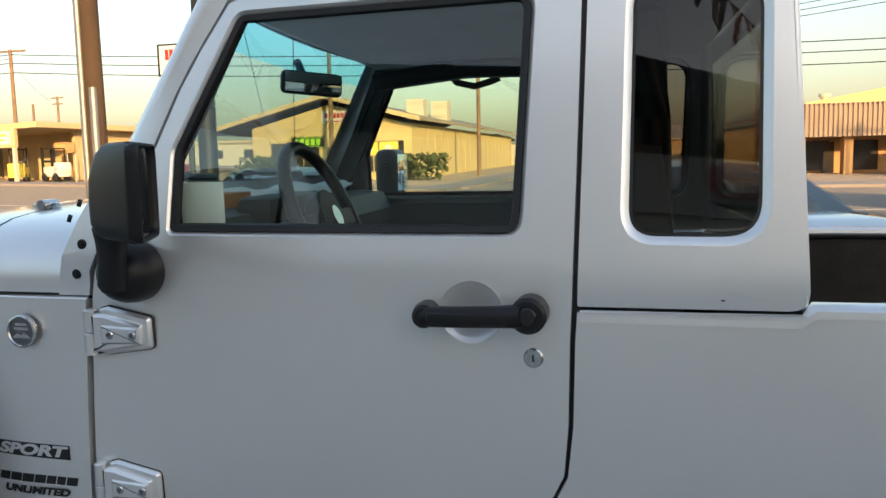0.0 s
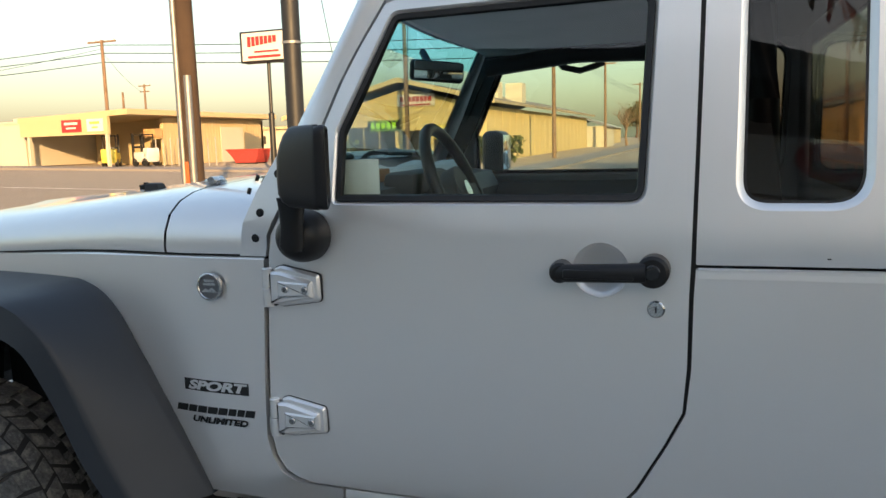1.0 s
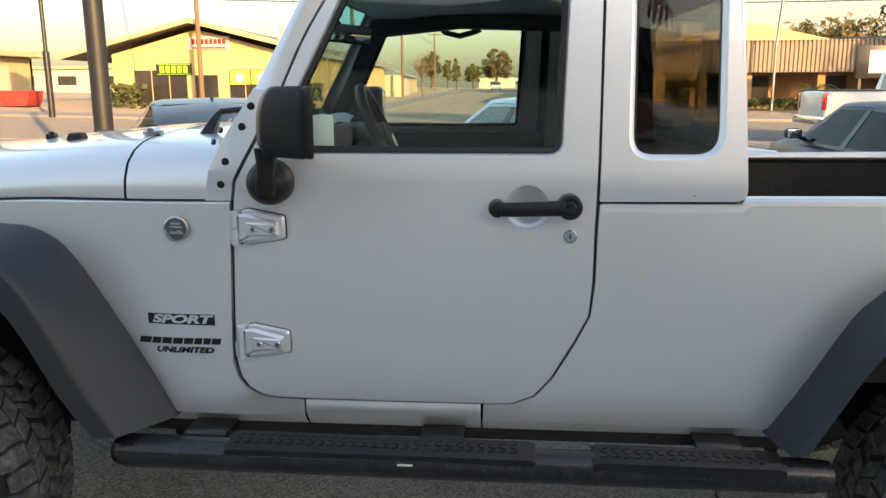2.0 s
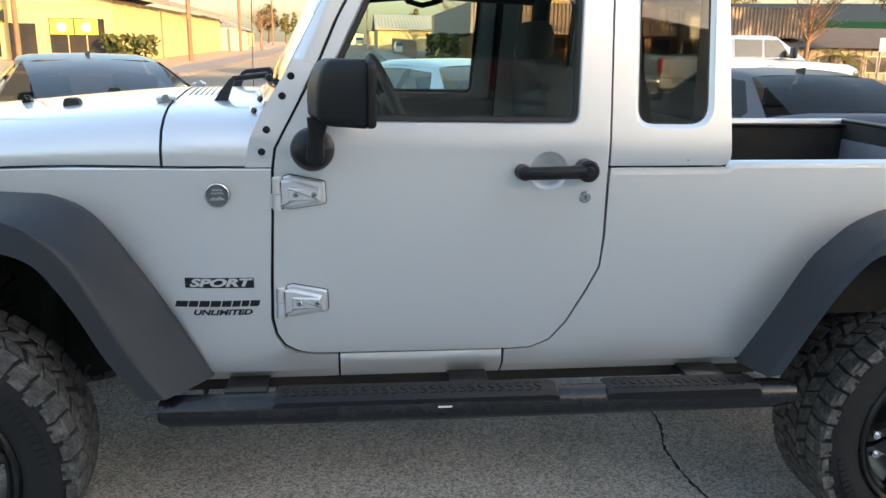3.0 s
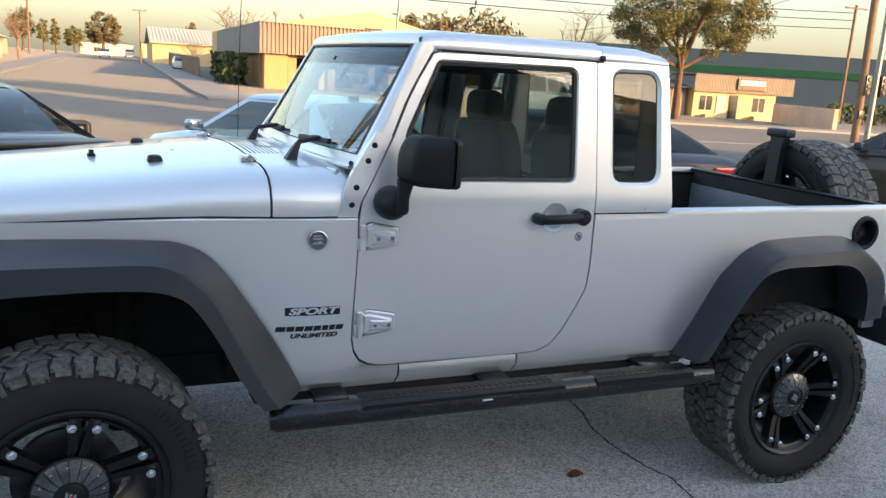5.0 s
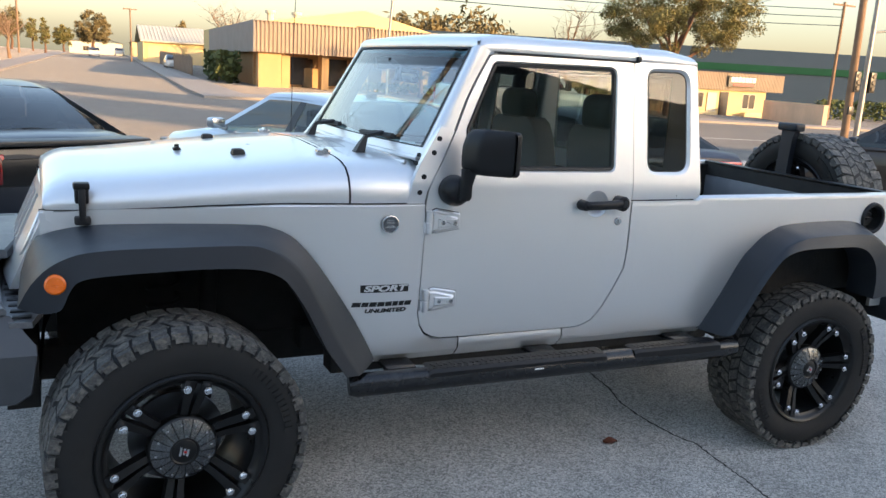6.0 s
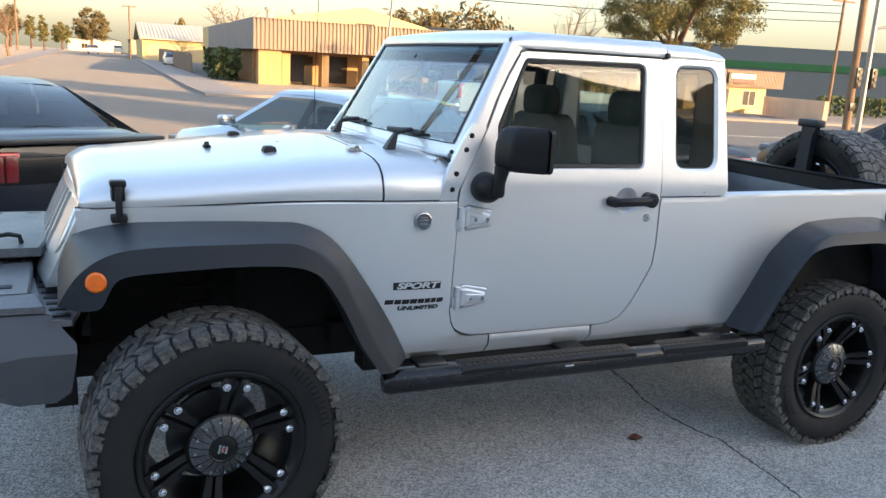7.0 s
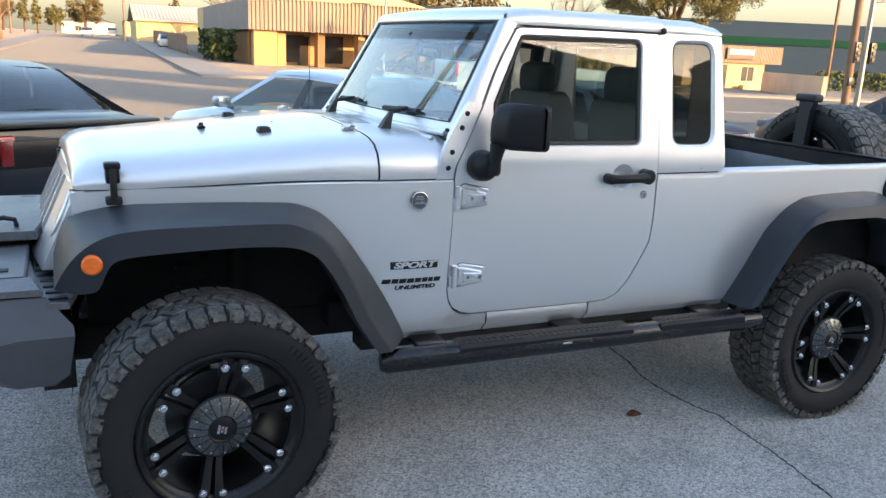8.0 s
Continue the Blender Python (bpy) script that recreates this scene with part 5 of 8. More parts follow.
# badges
part("round_badge", joined(disc((0.745, -0.014, 1.207), (0, -1, 0), 0.0335, 0.007, 32, bevel=0.002)), GUN, truck, "round metal trail badge")
part("badge_ring", lathe([(0.0335, 0.0), (0.0335, -0.010), (0.0305, -0.0115), (0.0285, -0.0085)], (0.745, -0.0135, 1.207), 32), STEEL, truck)
part("trim_badge", sheet([(0.640, 0.9405), (0.640, 0.970), (0.831, 0.969), (0.831, 0.939)], (), lambda x, z: side(x, z) - 0.0012, 0.0012, (), XC, 0), DECAL, truck, "black stripe decal with cut-out word")
lettering("SPORT", 0.031, Matrix.Translation((0.735, side(0.735, 0.955) - 0.0022, 0.9545)), Matrix.Rotation(radians(90), 4, 'X'), SILVER, truck, "trim_lettering", "silver lettering", 0.0004, 1.78, side, 0.045)
x = 0.607
for wdt in (0.036, 0.028, 0.030, 0.030, 0.028, 0.024, 0.022, 0.028):
    vs = [(x, 0.884), (x + 0.005, 0.9015), (x + wdt + 0.003, 0.9015), (x + wdt - 0.002, 0.884)]
    part("badge_bar", sheet(vs, (), lambda x_, z_: side(x_, z_) - 0.0012, 0.0012, (), (), 0), DECAL, truck, "", 0)
    x += wdt + 0.0015
lettering("UNLIMITED", 0.0215, Matrix.Translation((0.739, side(0.739, 0.868) - 0.0016, 0.8665)), Matrix.Rotation(radians(90), 4, 'X'), DECAL, truck, "edition_lettering", "black lettering", 0.0004, 1.5, side, 0.04)
bl = bmesh.new()
for z, a, b in ((1.2215, -0.014, 0.014), (1.2125, -0.017, 0.017)):
    box(0.745 + a, -0.0222, z - 0.0028, 0.745 + b, -0.021, z + 0.0028, 0, 2, bl)
part("badge_mark", joined(bl, sheet([(0.721, 1.193), (0.735, 1.203), (0.742, 1.1985), (0.752, 1.205), (0.769, 1.193)], (), lambda x, z: -0.022, 0.001, (), (), 0)), STEEL, truck)
# black sheet behind the door seams, which makes them read as dark lines
both("door_gap", lambda: sheet(grow(DOOR, 0.012), (grow(DOOR, -0.02),), lambda x, z: door_skin(x, z) + 0.02, 0.004, ZC, XC, 0), SEAL)

# the body stands a few degrees off square to the side skin
for o in truck.children_recursive:
    if o.type == 'MESH' and o.matrix_basis == Matrix() and not any(a.name.startswith("wheel") and a.type == 'EMPTY' for a in (o.parent, o.parent.parent, o.parent.parent.parent if o.parent.parent else None) if a):
        for v in o.data.vertices:
            if v.co.y > 0.1:
                v.co.x -= 0.075 * (v.co.y - 0.1) * (1 - smooth01((v.co.x - 1.7) / 1.2))

# ---- ground, streets ----
def gz(x, y=20.0):
    """Height of the ground: it rises gently towards -x and down the side street, falls towards +x, and slopes under the truck."""
    z = 0.024 * min(max(0.0, -x - 9.0), 51.0) - 0.016 * min(max(0.0, x - 12.0), 70.0) + 0.012 * min(max(0.0, y - 45.0), 130.0)
    near = (1 - smooth01((y - 2.6) / 2.4)) * smooth01((y + 7.0) / 3.0) * smooth01((x + 8.0) / 4.0) * (1 - smooth01((x - 5.0) / 4.0))
    return z + near * (0.100 - 0.0295 * x)


def asphalt_material(name, pale, stain):
    """Old pale asphalt: single stones of many greys in dark binder, with broad stains."""
    m = material(name, pale, 0.85, vary=0.55, vscale=0.55, tint=stain, dirt=(0.13, 0.125, 0.12), dscale=1.7, damount=0.35)
    nt = m.node_tree
    b = nt.nodes["Principled BSDF"]
    b.inputs["Diffuse Roughness"].default_value = 1.0
    base = b.inputs["Base Color"].links[0].from_socket
    co = nt.nodes.new("ShaderNodeTexCoord")
    cells = []
    for scale in (115.0, 210.0):
        v = nt.nodes.new("ShaderNodeTexVoronoi")
        v.inputs["Scale"].default_value = scale
        nt.links.new(co.outputs["Object"], v.inputs["Vector"])
        cells.append(v)
    sep = nt.nodes.new("ShaderNodeSeparateColor")
    nt.links.new(cells[0].outputs["Color"], sep.inputs[0])
    sep2 = nt.nodes.new("ShaderNodeSeparateColor")
    nt.links.new(cells[1].outputs["Color"], sep2.inputs[0])
    add = nt.nodes.new("ShaderNodeMath")
    add.operation = 'ADD'
    nt.links.new(sep.outputs[0], add.inputs[0])
    nt.links.new(sep2.outputs[0], add.inputs[1])
    rng = nt.nodes.new("ShaderNodeMapRange")
    rng.inputs[1].default_value, rng.inputs[2].default_value, rng.inputs[3].default_value, rng.inputs[4].default_value = 0.3, 1.7, 0.45, 1.55
    nt.links.new(add.outputs[0], rng.inputs[0])
    mul = nt.nodes.new("ShaderNodeMix")
    mul.data_type, mul.blend_type = 'RGBA', 'MULTIPLY'
    mul.inputs[0].default_value = 1.0
    nt.links.new(base, mul.inputs[6])
    nt.links.new(rng.outputs[0], mul.inputs[7])
    nt.links.new(mul.outputs[2], b.inputs["Base Color"])
    bp = nt.nodes.new("ShaderNodeBump")
    bp.inputs["Strength"].default_value = 0.8
    bp.inputs["Distance"].default_value = 0.004
    nt.links.new(cells[0].outputs["Distance"], bp.inputs["Height"])
    bp.invert = True
    nt.links.new(bp.outputs[0], b.inputs["Normal"])
    return m


ASPHALT = asphalt_material("lot_asphalt", (0.45, 0.43, 0.40), (0.35, 0.333, 0.307))
ROADTAR = asphalt_material("road_asphalt", (0.15, 0.138, 0.122), (0.11, 0.102, 0.09))
GROUNDTAR = asphalt_material("outer_asphalt", (0.21, 0.18, 0.148), (0.15, 0.132, 0.11))
CONCRETE = material("pavement_concrete", (0.27, 0.235, 0.20), 0.85, vary=0.4, vscale=1.0, tint=(0.24, 0.22, 0.20), bump=0.3, bscale=60)
PAINTLINE = material("road_paint", (0.6, 0.6, 0.57), 0.7, vary=0.6, vscale=2)
gxs = [-1500, -600, -250, -120, -80, -60, -40, -25, -15, -9, -8, -7, -6, -5, -4, -3, -2, -1, 0, 1, 2, 3, 4, 5, 6, 7, 8, 9, 12, 18, 25, 40, 60, 82, 120, 200, 500, 1500]
gys = [-400, -120, -60, -30, -15, -7, -6, -5, -4, -3, -2, -1, 0, 1, 2, 2.6, 3, 3.4, 3.8, 4.2, 4.6, 5, 8, 12, 18, 26, 36, 45, 60, 80, 110, 140, 175, 250, 450, 900, 2500]
ground = part("ground", loft([[(x, y, gz(x, y)) for x in gxs] for y in gys]), GROUNDTAR, None, "worn brownish asphalt ground", 80)
tagged(ground, category="ground", kind="structure")


def slab(name, x0, x1, y0, y1, h, mat, label, cat):
    """A paved strip that follows the ground, with rounded edges along its sides."""
    def steps(a, b, knots):
        return sorted({a, b, *[k for k in knots if a < k < b]})
    xs, ys = steps(x0, x1, gxs), steps(y0, y1, gys)
    rows = []
    for x in xs:
        row = [(x, y0, gz(x, y0) - 0.05), (x, y0, gz(x, y0) + h - 0.02)]
        row += [(x, min(max(y, y0 + 0.02), y1 - 0.02), gz(x, y) + h) for y in ys]
        rows.append(row + [(x, y1, gz(x, y1) + h - 0.02), (x, y1, gz(x, y1) - 0.05)])
    return tagged(part(name, loft(rows, None, False, True), mat, None, label), category=cat, kind="structure")


slab("lot", -40, 40, -31, 13.2, 0.004, ASPHALT, "old pale grey asphalt of the car lot", "ground")
slab("pavement", -60, -7.5, 36.0, 39.0, 0.13, CONCRETE, "concrete pavement across the road", "pavement")
slab("pavement", 4.0, 80, 36.0, 40.0, 0.13, CONCRETE, "concrete pavement across the road", "pavement")
slab("pavement", -9.5, -7.0, 39.0, 300, 0.13, CONCRETE, "pavement along the side street", "pavement")
slab("pavement", 4.0, 6.5, 40.0, 300, 0.13, CONCRETE, "pavement along the side street", "pavement")
slab("road", -60, 80, 13.5, 35.9, 0.004, ROADTAR, "worn grey asphalt road past the lot", "road")
slab("road", -6.9, 3.9, 35.9, 300, 0.004, ROADTAR, "worn asphalt side street leading away", "road")
slab("road_line", -60, -12, 21.5, 21.62, 0.009, PAINTLINE, "worn white painted lane line", "road")
slab("road_line", 6, 60, 21.5, 21.62, 0.009, PAINTLINE, "worn white painted lane line", "road")

# crack in the asphalt beside the truck
rc = random.Random(3)
CR = [(2.47, 1.30), (2.45, 1.11), (2.42, 0.80), (2.365, 0.63), (2.35, 0.46), (2.365, 0.29), (2.39, 0.15), (2.435, 0.06), (2.42, -0.09), (2.405, -0.33), (2.38, -0.50), (2.33, -0.8), (2.36, -1.2), (2.30, -1.7)]
rows = []
for (xa, ya), (xb, yb) in zip(CR, CR[1:]):
    m = max(2, int(math.dist((xa, ya), (xb, yb)) / 0.02))
    for k in range(m):
        t = k / m
        x, y = xa + (xb - xa) * t + rc.uniform(-0.006, 0.006), ya + (yb - ya) * t
        w = rc.uniform(0.003, 0.008)
        rows.append([(x - w, y, gz(x, y) + 0.0052), (x, y, gz(x, y) + 0.0056), (x + w, y + 0.004, gz(x, y) + 0.0052)])
tagged(part("crack", loft(rows), material("crack_dark", (0.035, 0.032, 0.028), 0.95, bump=0.6, bscale=200), None, "dark crack in the asphalt", 0), category="crack", kind="structure")
lf = bmesh.new()
loft([[(1.995 + u * 0.085, 0.165 + 0.03 * v * math.sin(math.pi * (u + 0.5)) + 0.004, gz(1.995, 0.165) + 0.010 + 0.010 * abs(v) + 0.005 * math.sin(u * 9)) for v in (-1, -0.4, 0, 0.4, 1)] for u in [-0.5 + 0.1 * k for k in range(11)]], lf)
tagged(part("leaf", lf, material("dry_leaf", (0.16, 0.05, 0.025), 0.7, vary=0.5, vscale=60), None, "dry red-brown leaf on the asphalt"), category="leaf")


# ---- buildings ----
def corrugated(x0, x1, z0, z1, y, pitch, depth, face=-1):
    n = int((x1 - x0) / pitch)
    rows = [[], []]
    for k in range(n + 1):
        x = x0 + (x1 - x0) * k / n
        for dx, o in ((0.0, 0), (0.42, 0), (0.5, 1), (0.92, 1)):
            xx = min(x1, x + dx * pitch)
            rows[0].append((xx, y + face * o * depth, z0))
            rows[1].append((xx, y + face * o * depth, z1))
    return loft(rows)


CREAM = material("cream_siding", (0.54, 0.43, 0.24), 0.8, vary=0.35, vscale=0.8, tint=(0.52, 0.41, 0.22), bump=0.2, bscale=40)
YELLOW = material("yellow_siding", (0.58, 0.45, 0.20), 0.8, vary=0.3, vscale=0.7, tint=(0.55, 0.44, 0.23), bump=0.2, bscale=40)
ROOFTAN = material("tan_roof_edge", (0.36, 0.29, 0.20), 0.85, vary=0.5, vscale=1.0, tint=(0.22, 0.18, 0.13))
WHITEWALL = material("offwhite_stucco", (0.56, 0.51, 0.40), 0.9, vary=0.3, vscale=0.6, tint=(0.5, 0.46, 0.38), bump=0.4, bscale=25)
BROWNMETAL = material("brown_ribbed_metal", (0.30, 0.225, 0.165), 0.6, vary=0.3, vscale=0.6, tint=(0.24, 0.18, 0.135))
GREYEND = material("grey_fascia", (0.23, 0.215, 0.205), 0.7, vary=0.3, vscale=0.8)
TANWALL = material("orange_tan_stucco", (0.50, 0.31, 0.14), 0.9, vary=0.4, vscale=0.7, tint=(0.42, 0.25, 0.11), bump=0.4, bscale=25)
DARKWIN = material("dark_shop_glass", (0.03, 0.032, 0.035), 0.12, coat=0.6, vary=0.6, vscale=0.7, tint=(0.08, 0.06, 0.04))
SLATE = material("slate_blue_metal", (0.032, 0.052, 0.085), 0.9, spec=0.1, vary=0.35, vscale=0.3, tint=(0.026, 0.043, 0.070), bump=0.2, bscale=6)
GREENBAND = material("green_band", (0.010, 0.050, 0.032), 0.9, spec=0.1, vary=0.3, vscale=0.4)
REDSIGN = material("red_sign", (0.42, 0.03, 0.03), 0.5, vary=0.3, vscale=3)
WHITESIGN = material("white_sign", (0.72, 0.70, 0.65), 0.5, vary=0.2, vscale=3)
SIGNDARK = material("dark_sign", (0.02, 0.02, 0.02), 0.4)
YELLOWSIGN = material("yellow_sign", (0.75, 0.62, 0.08), 0.5, vary=0.2, vscale=3)
# weathered wood of the near pole, darkened further for the shade on it
SHADEPOLE = material("dark_split_pole_wood", (0.080, 0.054, 0.036), 0.9, spec=0.2, vary=0.7, vscale=2.0, tint=(0.055, 0.038, 0.027), bump=0.6, bscale=60)
WOODPOLE = material("weathered_pole_wood", (0.23, 0.15, 0.09), 0.9, vary=0.7, vscale=2.0, tint=(0.14, 0.09, 0.055), bump=0.6, bscale=60)
GALV = material("galvanised_steel", (0.33, 0.33, 0.32), 0.45, 0.7, vary=0.4, vscale=4)
FENCE = material("grey_fence_wood", (0.24, 0.17, 0.11), 0.9, vary=0.5, vscale=2)
HEDGE = material("hedge_leaves", (0.085, 0.10, 0.025), 0.8, vary=0.6, vscale=4, tint=(0.04, 0.06, 0.015))
PINE = material("pine_needles", (0.11, 0.115, 0.033), 0.8, vary=0.8, vscale=0.9, tint=(0.21, 0.155, 0.045))
OAK = material("olive_leaves", (0.15, 0.115, 0.045), 0.8, vary=0.6, vscale=1.0, tint=(0.09, 0.08, 0.03))
TWIG = material("bare_twigs", (0.20, 0.13, 0.08), 0.9)
BARK = material("pine_bark", (0.16, 0.09, 0.055), 0.95, vary=0.6, vscale=6, bump=0.8, bscale=20)
PALMG = material("palm_fronds", (0.16, 0.15, 0.035), 0.7, vary=0.6, vscale=3, tint=(0.08, 0.10, 0.03))


def wbox(name, parent, x0, y0, z0, x1, y1, z1, mat, label="", bevel=0.0):
    return part(name, box(x0, y0, z0, x1, y1, z1, bevel), mat, parent, label, 38)


def window(parent, x0, x1, z0, z1, y, frame_mat, panes=2, depth=0.12):
    """A window with frame, mullions and glass set back, in a wall that faces -y."""
    w = part("window", joined(box(x0 - 0.06, y - 0.04, z0 - 0.06, x1 + 0.06, y + depth, z0), box(x0 - 0.06, y - 0.04, z1, x1 + 0.06, y + depth, z1 + 0.06),
                              box(x0 - 0.06, y - 0.04, z0, x0, y + depth, z1), box(x1, y - 0.04, z0, x1 + 0.06, y + depth, z1)), frame_mat, parent, "", 38)
    for k in range(panes):
        a, b = x0 + (x1 - x0) * k / panes, x0 + (x1 - x0) * (k + 1) / panes
        part("pane", box(a + 0.02, y - 0.012, z0, b - 0.02, y - 0.006, z1), DARKWIN, w)
        if k:
            part("mullion", box(a - 0.03, y - 0.03, z0, a + 0.03, y - 0.004, z1), frame_mat, w)
    return w


# workshop with an open canopy, across the road
G1 = gz(-38)
b1 = thing("canopy_workshop", "cream flat-roofed workshop with an open canopy front", "building", (0, 0, G1))
part("roof", joined(loft([[(x, y, z) for y, z in ((39.3, zf - 0.35), (39.3, zf), (57, zf + 0.05), (57, zf - 0.3))] for x, zf in ((-43.2, 3.42), (-38, 3.55), (-34.0, 3.70))], None, True, True)), CREAM, b1, "cream roof slab with deep fascia")
wbox("fascia_board", b1, -43.0, 39.25, 2.15, -35.6, 39.5, 3.3, CREAM)
for px in (-42.4, -35.8):
    wbox("post", b1, px - 0.09, 39.3, 0, px + 0.09, 39.5, 2.3, WHITEWALL)
wbox("back_wall", b1, -43, 46, 0, -35.4, 46.3, 3.3, CREAM)
for k in range(36):
    part("board", box(-35.4 + (0.05 if k % 2 else 0.0), 44 + k * 0.35, 0, -35.1, 44.33 + k * 0.35, 3.3), CREAM, b1, "", 0)
wbox("roller_door", b1, -35.06, 50.5, 0, -35.0, 53.5, 2.7, WHITEWALL, "pale roller door")
wbox("inner_wall", b1, -43, 46.3, 0, -42.8, 56, 3.3, CREAM)
wbox("end_wall", b1, -43, 56.3, 0, -35.1, 56.6, 3.3, CREAM)
for sx0, sx1, m_ in ((-39.3, -37.7, REDSIGN), (-37.2, -35.9, WHITESIGN)):
    s_ = wbox("wall_sign", b1, sx0, 39.17, 2.35, sx1, 39.24, 3.15, m_)
    part("sign_mark", joined(box(sx0 + 0.25, 39.15, 2.82, sx1 - 0.25, 39.168, 2.98), box(sx0 + 0.4, 39.15, 2.55, sx1 - 0.4, 39.168, 2.66)), WHITESIGN if m_ is REDSIGN else YELLOWSIGN, s_)
wbox("heater", b1, -35.9, 42.9, 1.9, -34.9, 43.6, 2.5, TANWALL)
rs = random.Random(5)


def forklift(x, y, z, turn, mat, lab):
    f = thing("forklift", lab, "forklift", (x, y, z), turn)
    part("body", joined(rbox(-0.5, -0.9, 0.25, 0.5, 0.5, 0.95, 0.1), rbox(-0.5, -0.95, 0.5, 0.5, -0.45, 1.2, 0.1)), mat, f)
    part("mast", joined(box(-0.4, 0.6, 0.1, -0.3, 0.72, 2.2), box(0.3, 0.6, 0.1, 0.4, 0.72, 2.2), box(-0.4, 0.6, 1.2, 0.4, 0.72, 1.35)), SIGNDARK, f)
    part("overhead_guard", joined(box(-0.45, -0.5, 2.05, 0.45, 0.5, 2.12), *[box(a, b, 0.9, a + 0.06, b + 0.06, 2.1) for a in (-0.45, 0.39) for b in (-0.5, 0.44)]), SIGNDARK, f)
    for wx in (-0.5, 0.36):
        for wy in (-0.6, 0.4):
            part("wheel", disc((wx, wy, 0.27), (1, 0, 0), 0.27, 0.16, 16), SIGNDARK, f)
    return f


forklift(-37.6, 41.6, G1, 30, YELLOWSIGN, "yellow forklift under the canopy")
forklift(-35.2, 42.0, G1, 80, WHITESIGN, "white forklift by the canopy")
for k in range(9):
    p_ = tagged(part("fence_post", disc((-34.6 + 1.2 * k * 0.5, 42.5, gz(-34)), (0, 0, 1), 0.04, 1.7 + 0.2 * rs.random(), 8), GALV), "thin steel yard post", "post", "yard posts")

# low cream building beside it
b2 = thing("low_shop", "low cream building with a dark red awning", "building", (0, 0, gz(-46)))
wbox("wall", b2, -55, 40, 0, -43.4, 48, 2.9, WHITEWALL)
part("parapet", joined(box(-55.1, 39.9, 2.9, -43.3, 48.1, 3.05), box(-50, 41, 3.05, -48.6, 42.4, 3.5), box(-46, 41.5, 3.05, -44.8, 42.6, 3.35)), WHITEWALL, b2)
window(b2, -54.5, -52.6, 0.9, 2.0, 40, WHITEWALL)
window(b2, -49.4, -47.6, 0.9, 2.0, 40, WHITEWALL)
sg = wbox("sign_board", b2, -49.9, 39.75, 2.0, -47.1, 39.9, 3.4, REDSIGN, "dark red sign board")
part("sign_mark", joined(box(-49.4, 39.73, 2.9, -47.6, 39.748, 3.15), box(-49.5, 39.73, 2.3, -47.5, 39.748, 2.5)), WHITESIGN, sg)
part("awning", loft([[(-50.4, 39.3, 1.55), (-50.0, 39.95, 2.0)], [(-46.6, 39.3, 1.55), (-47.0, 39.95, 2.0)]]), REDSIGN, b2)

# yellow gabled store
G3 = gz(-22) - 0.1
b3 = thing("gabled_store", "yellow sided store with a low gable front and shop signs", "building", (0, 0, G3))
X0, X1, XA, YF, YBK = -26.3, -14.0, -20.1, 52.0, 94.0
H0, HA = 3.85, 5.45
nb = 41
rows = [[], []]
for k in range(nb):
    for o in (0, 1):
        x = X0 + (X1 - X0) * (k + 0.06 * o) / (nb - 1)
        x = min(x, X1)
        zt = HA - (HA - H0) * (abs(x - XA) / (XA - X0) if x < XA else abs(x - XA) / (X1 - XA))
        rows[0].append((x, YF + (0.03 if (k % 1 == 0 and o == 0) else 0.0), 0))
        rows[1].append((x, YF + (0.03 if (k % 1 == 0 and o == 0) else 0.0), zt))
part("front_wall", loft(rows), YELLOW, b3, "yellow boarded gable wall")
part("side_wall", box(X1 - 0.3, YF + 0.1, 0, X1 - 0.06, YBK, H0 + 0.1), YELLOW, b3)
for k in range(40):
    part("board", box(X1 - 0.055 - (0.03 if k % 2 else 0.0), YF + k * 1.05, 0, X1 - (0.03 if k % 2 else 0.0), YF + 1.05 + k * 1.05, H0 + 0.1), YELLOW, b3, "", 0)
part("side_wall", box(X0, YF, 0, X0 + 0.1, YBK, H0), YELLOW, b3)
part("roof", joined(loft([[(x, y, z) for x, z in ((-29.6, 3.50), (-29.6, 3.68), (XA, HA + 0.60), (X1 + 1.0, H0 + 0.42), (X1 + 1.0, H0 + 0.22), (XA, HA + 0.42))] for y in (YF - 1.4, YBK)], None, True, True)), ROOFTAN, b3, "shallow tan roof with wide eaves")
part("barge_board", loft([[(x, YF - 1.45, z), (x, YF - 1.45, z + 0.32), (x, YF - 1.38, z + 0.32), (x, YF - 1.38, z)] for x, z in ((-29.6, 3.42), (XA, HA + 0.34), (X1 + 1.0, H0 + 0.16))], None, True, True), CREAM, b3)
wbox("band", b3, X0, YF - 0.06, 3.62, X1, YF - 0.005, 3.78, CREAM)
window(b3, -24.8, -21.0, 0.3, 2.75, YF, CREAM, 3)
wbox("door", b3, -20.4, YF - 0.05, 0, -18.8, YF - 0.01, 2.4, DARKWIN)
window(b3, -18.0, -14.6, 0.6, 2.75, YF, CREAM, 3)
s_ = wbox("shop_sign", b3, -23.1, YF - 0.16, 2.42, -20.6, YF - 0.05, 3.2, SIGNDARK, "black sign with bright green shapes")
part("sign_mark", joined(*[box(-22.85 + 0.42 * k, YF - 0.19, 2.58, -22.54 + 0.42 * k, YF - 0.162, 3.04) for k in range(5)], box(-23.02, YF - 0.18, 3.11, -20.68, YF - 0.162, 3.15), box(-23.02, YF - 0.18, 2.46, -20.68, YF - 0.162, 2.50)), material("lime_sign", (0.35, 0.70, 0.03), 0.5), s_)
s_ = wbox("roof_sign", b3, -20.7, YF - 0.16, 4.12, -17.8, YF - 0.04, 4.98, WHITESIGN, "white sign with red shapes")
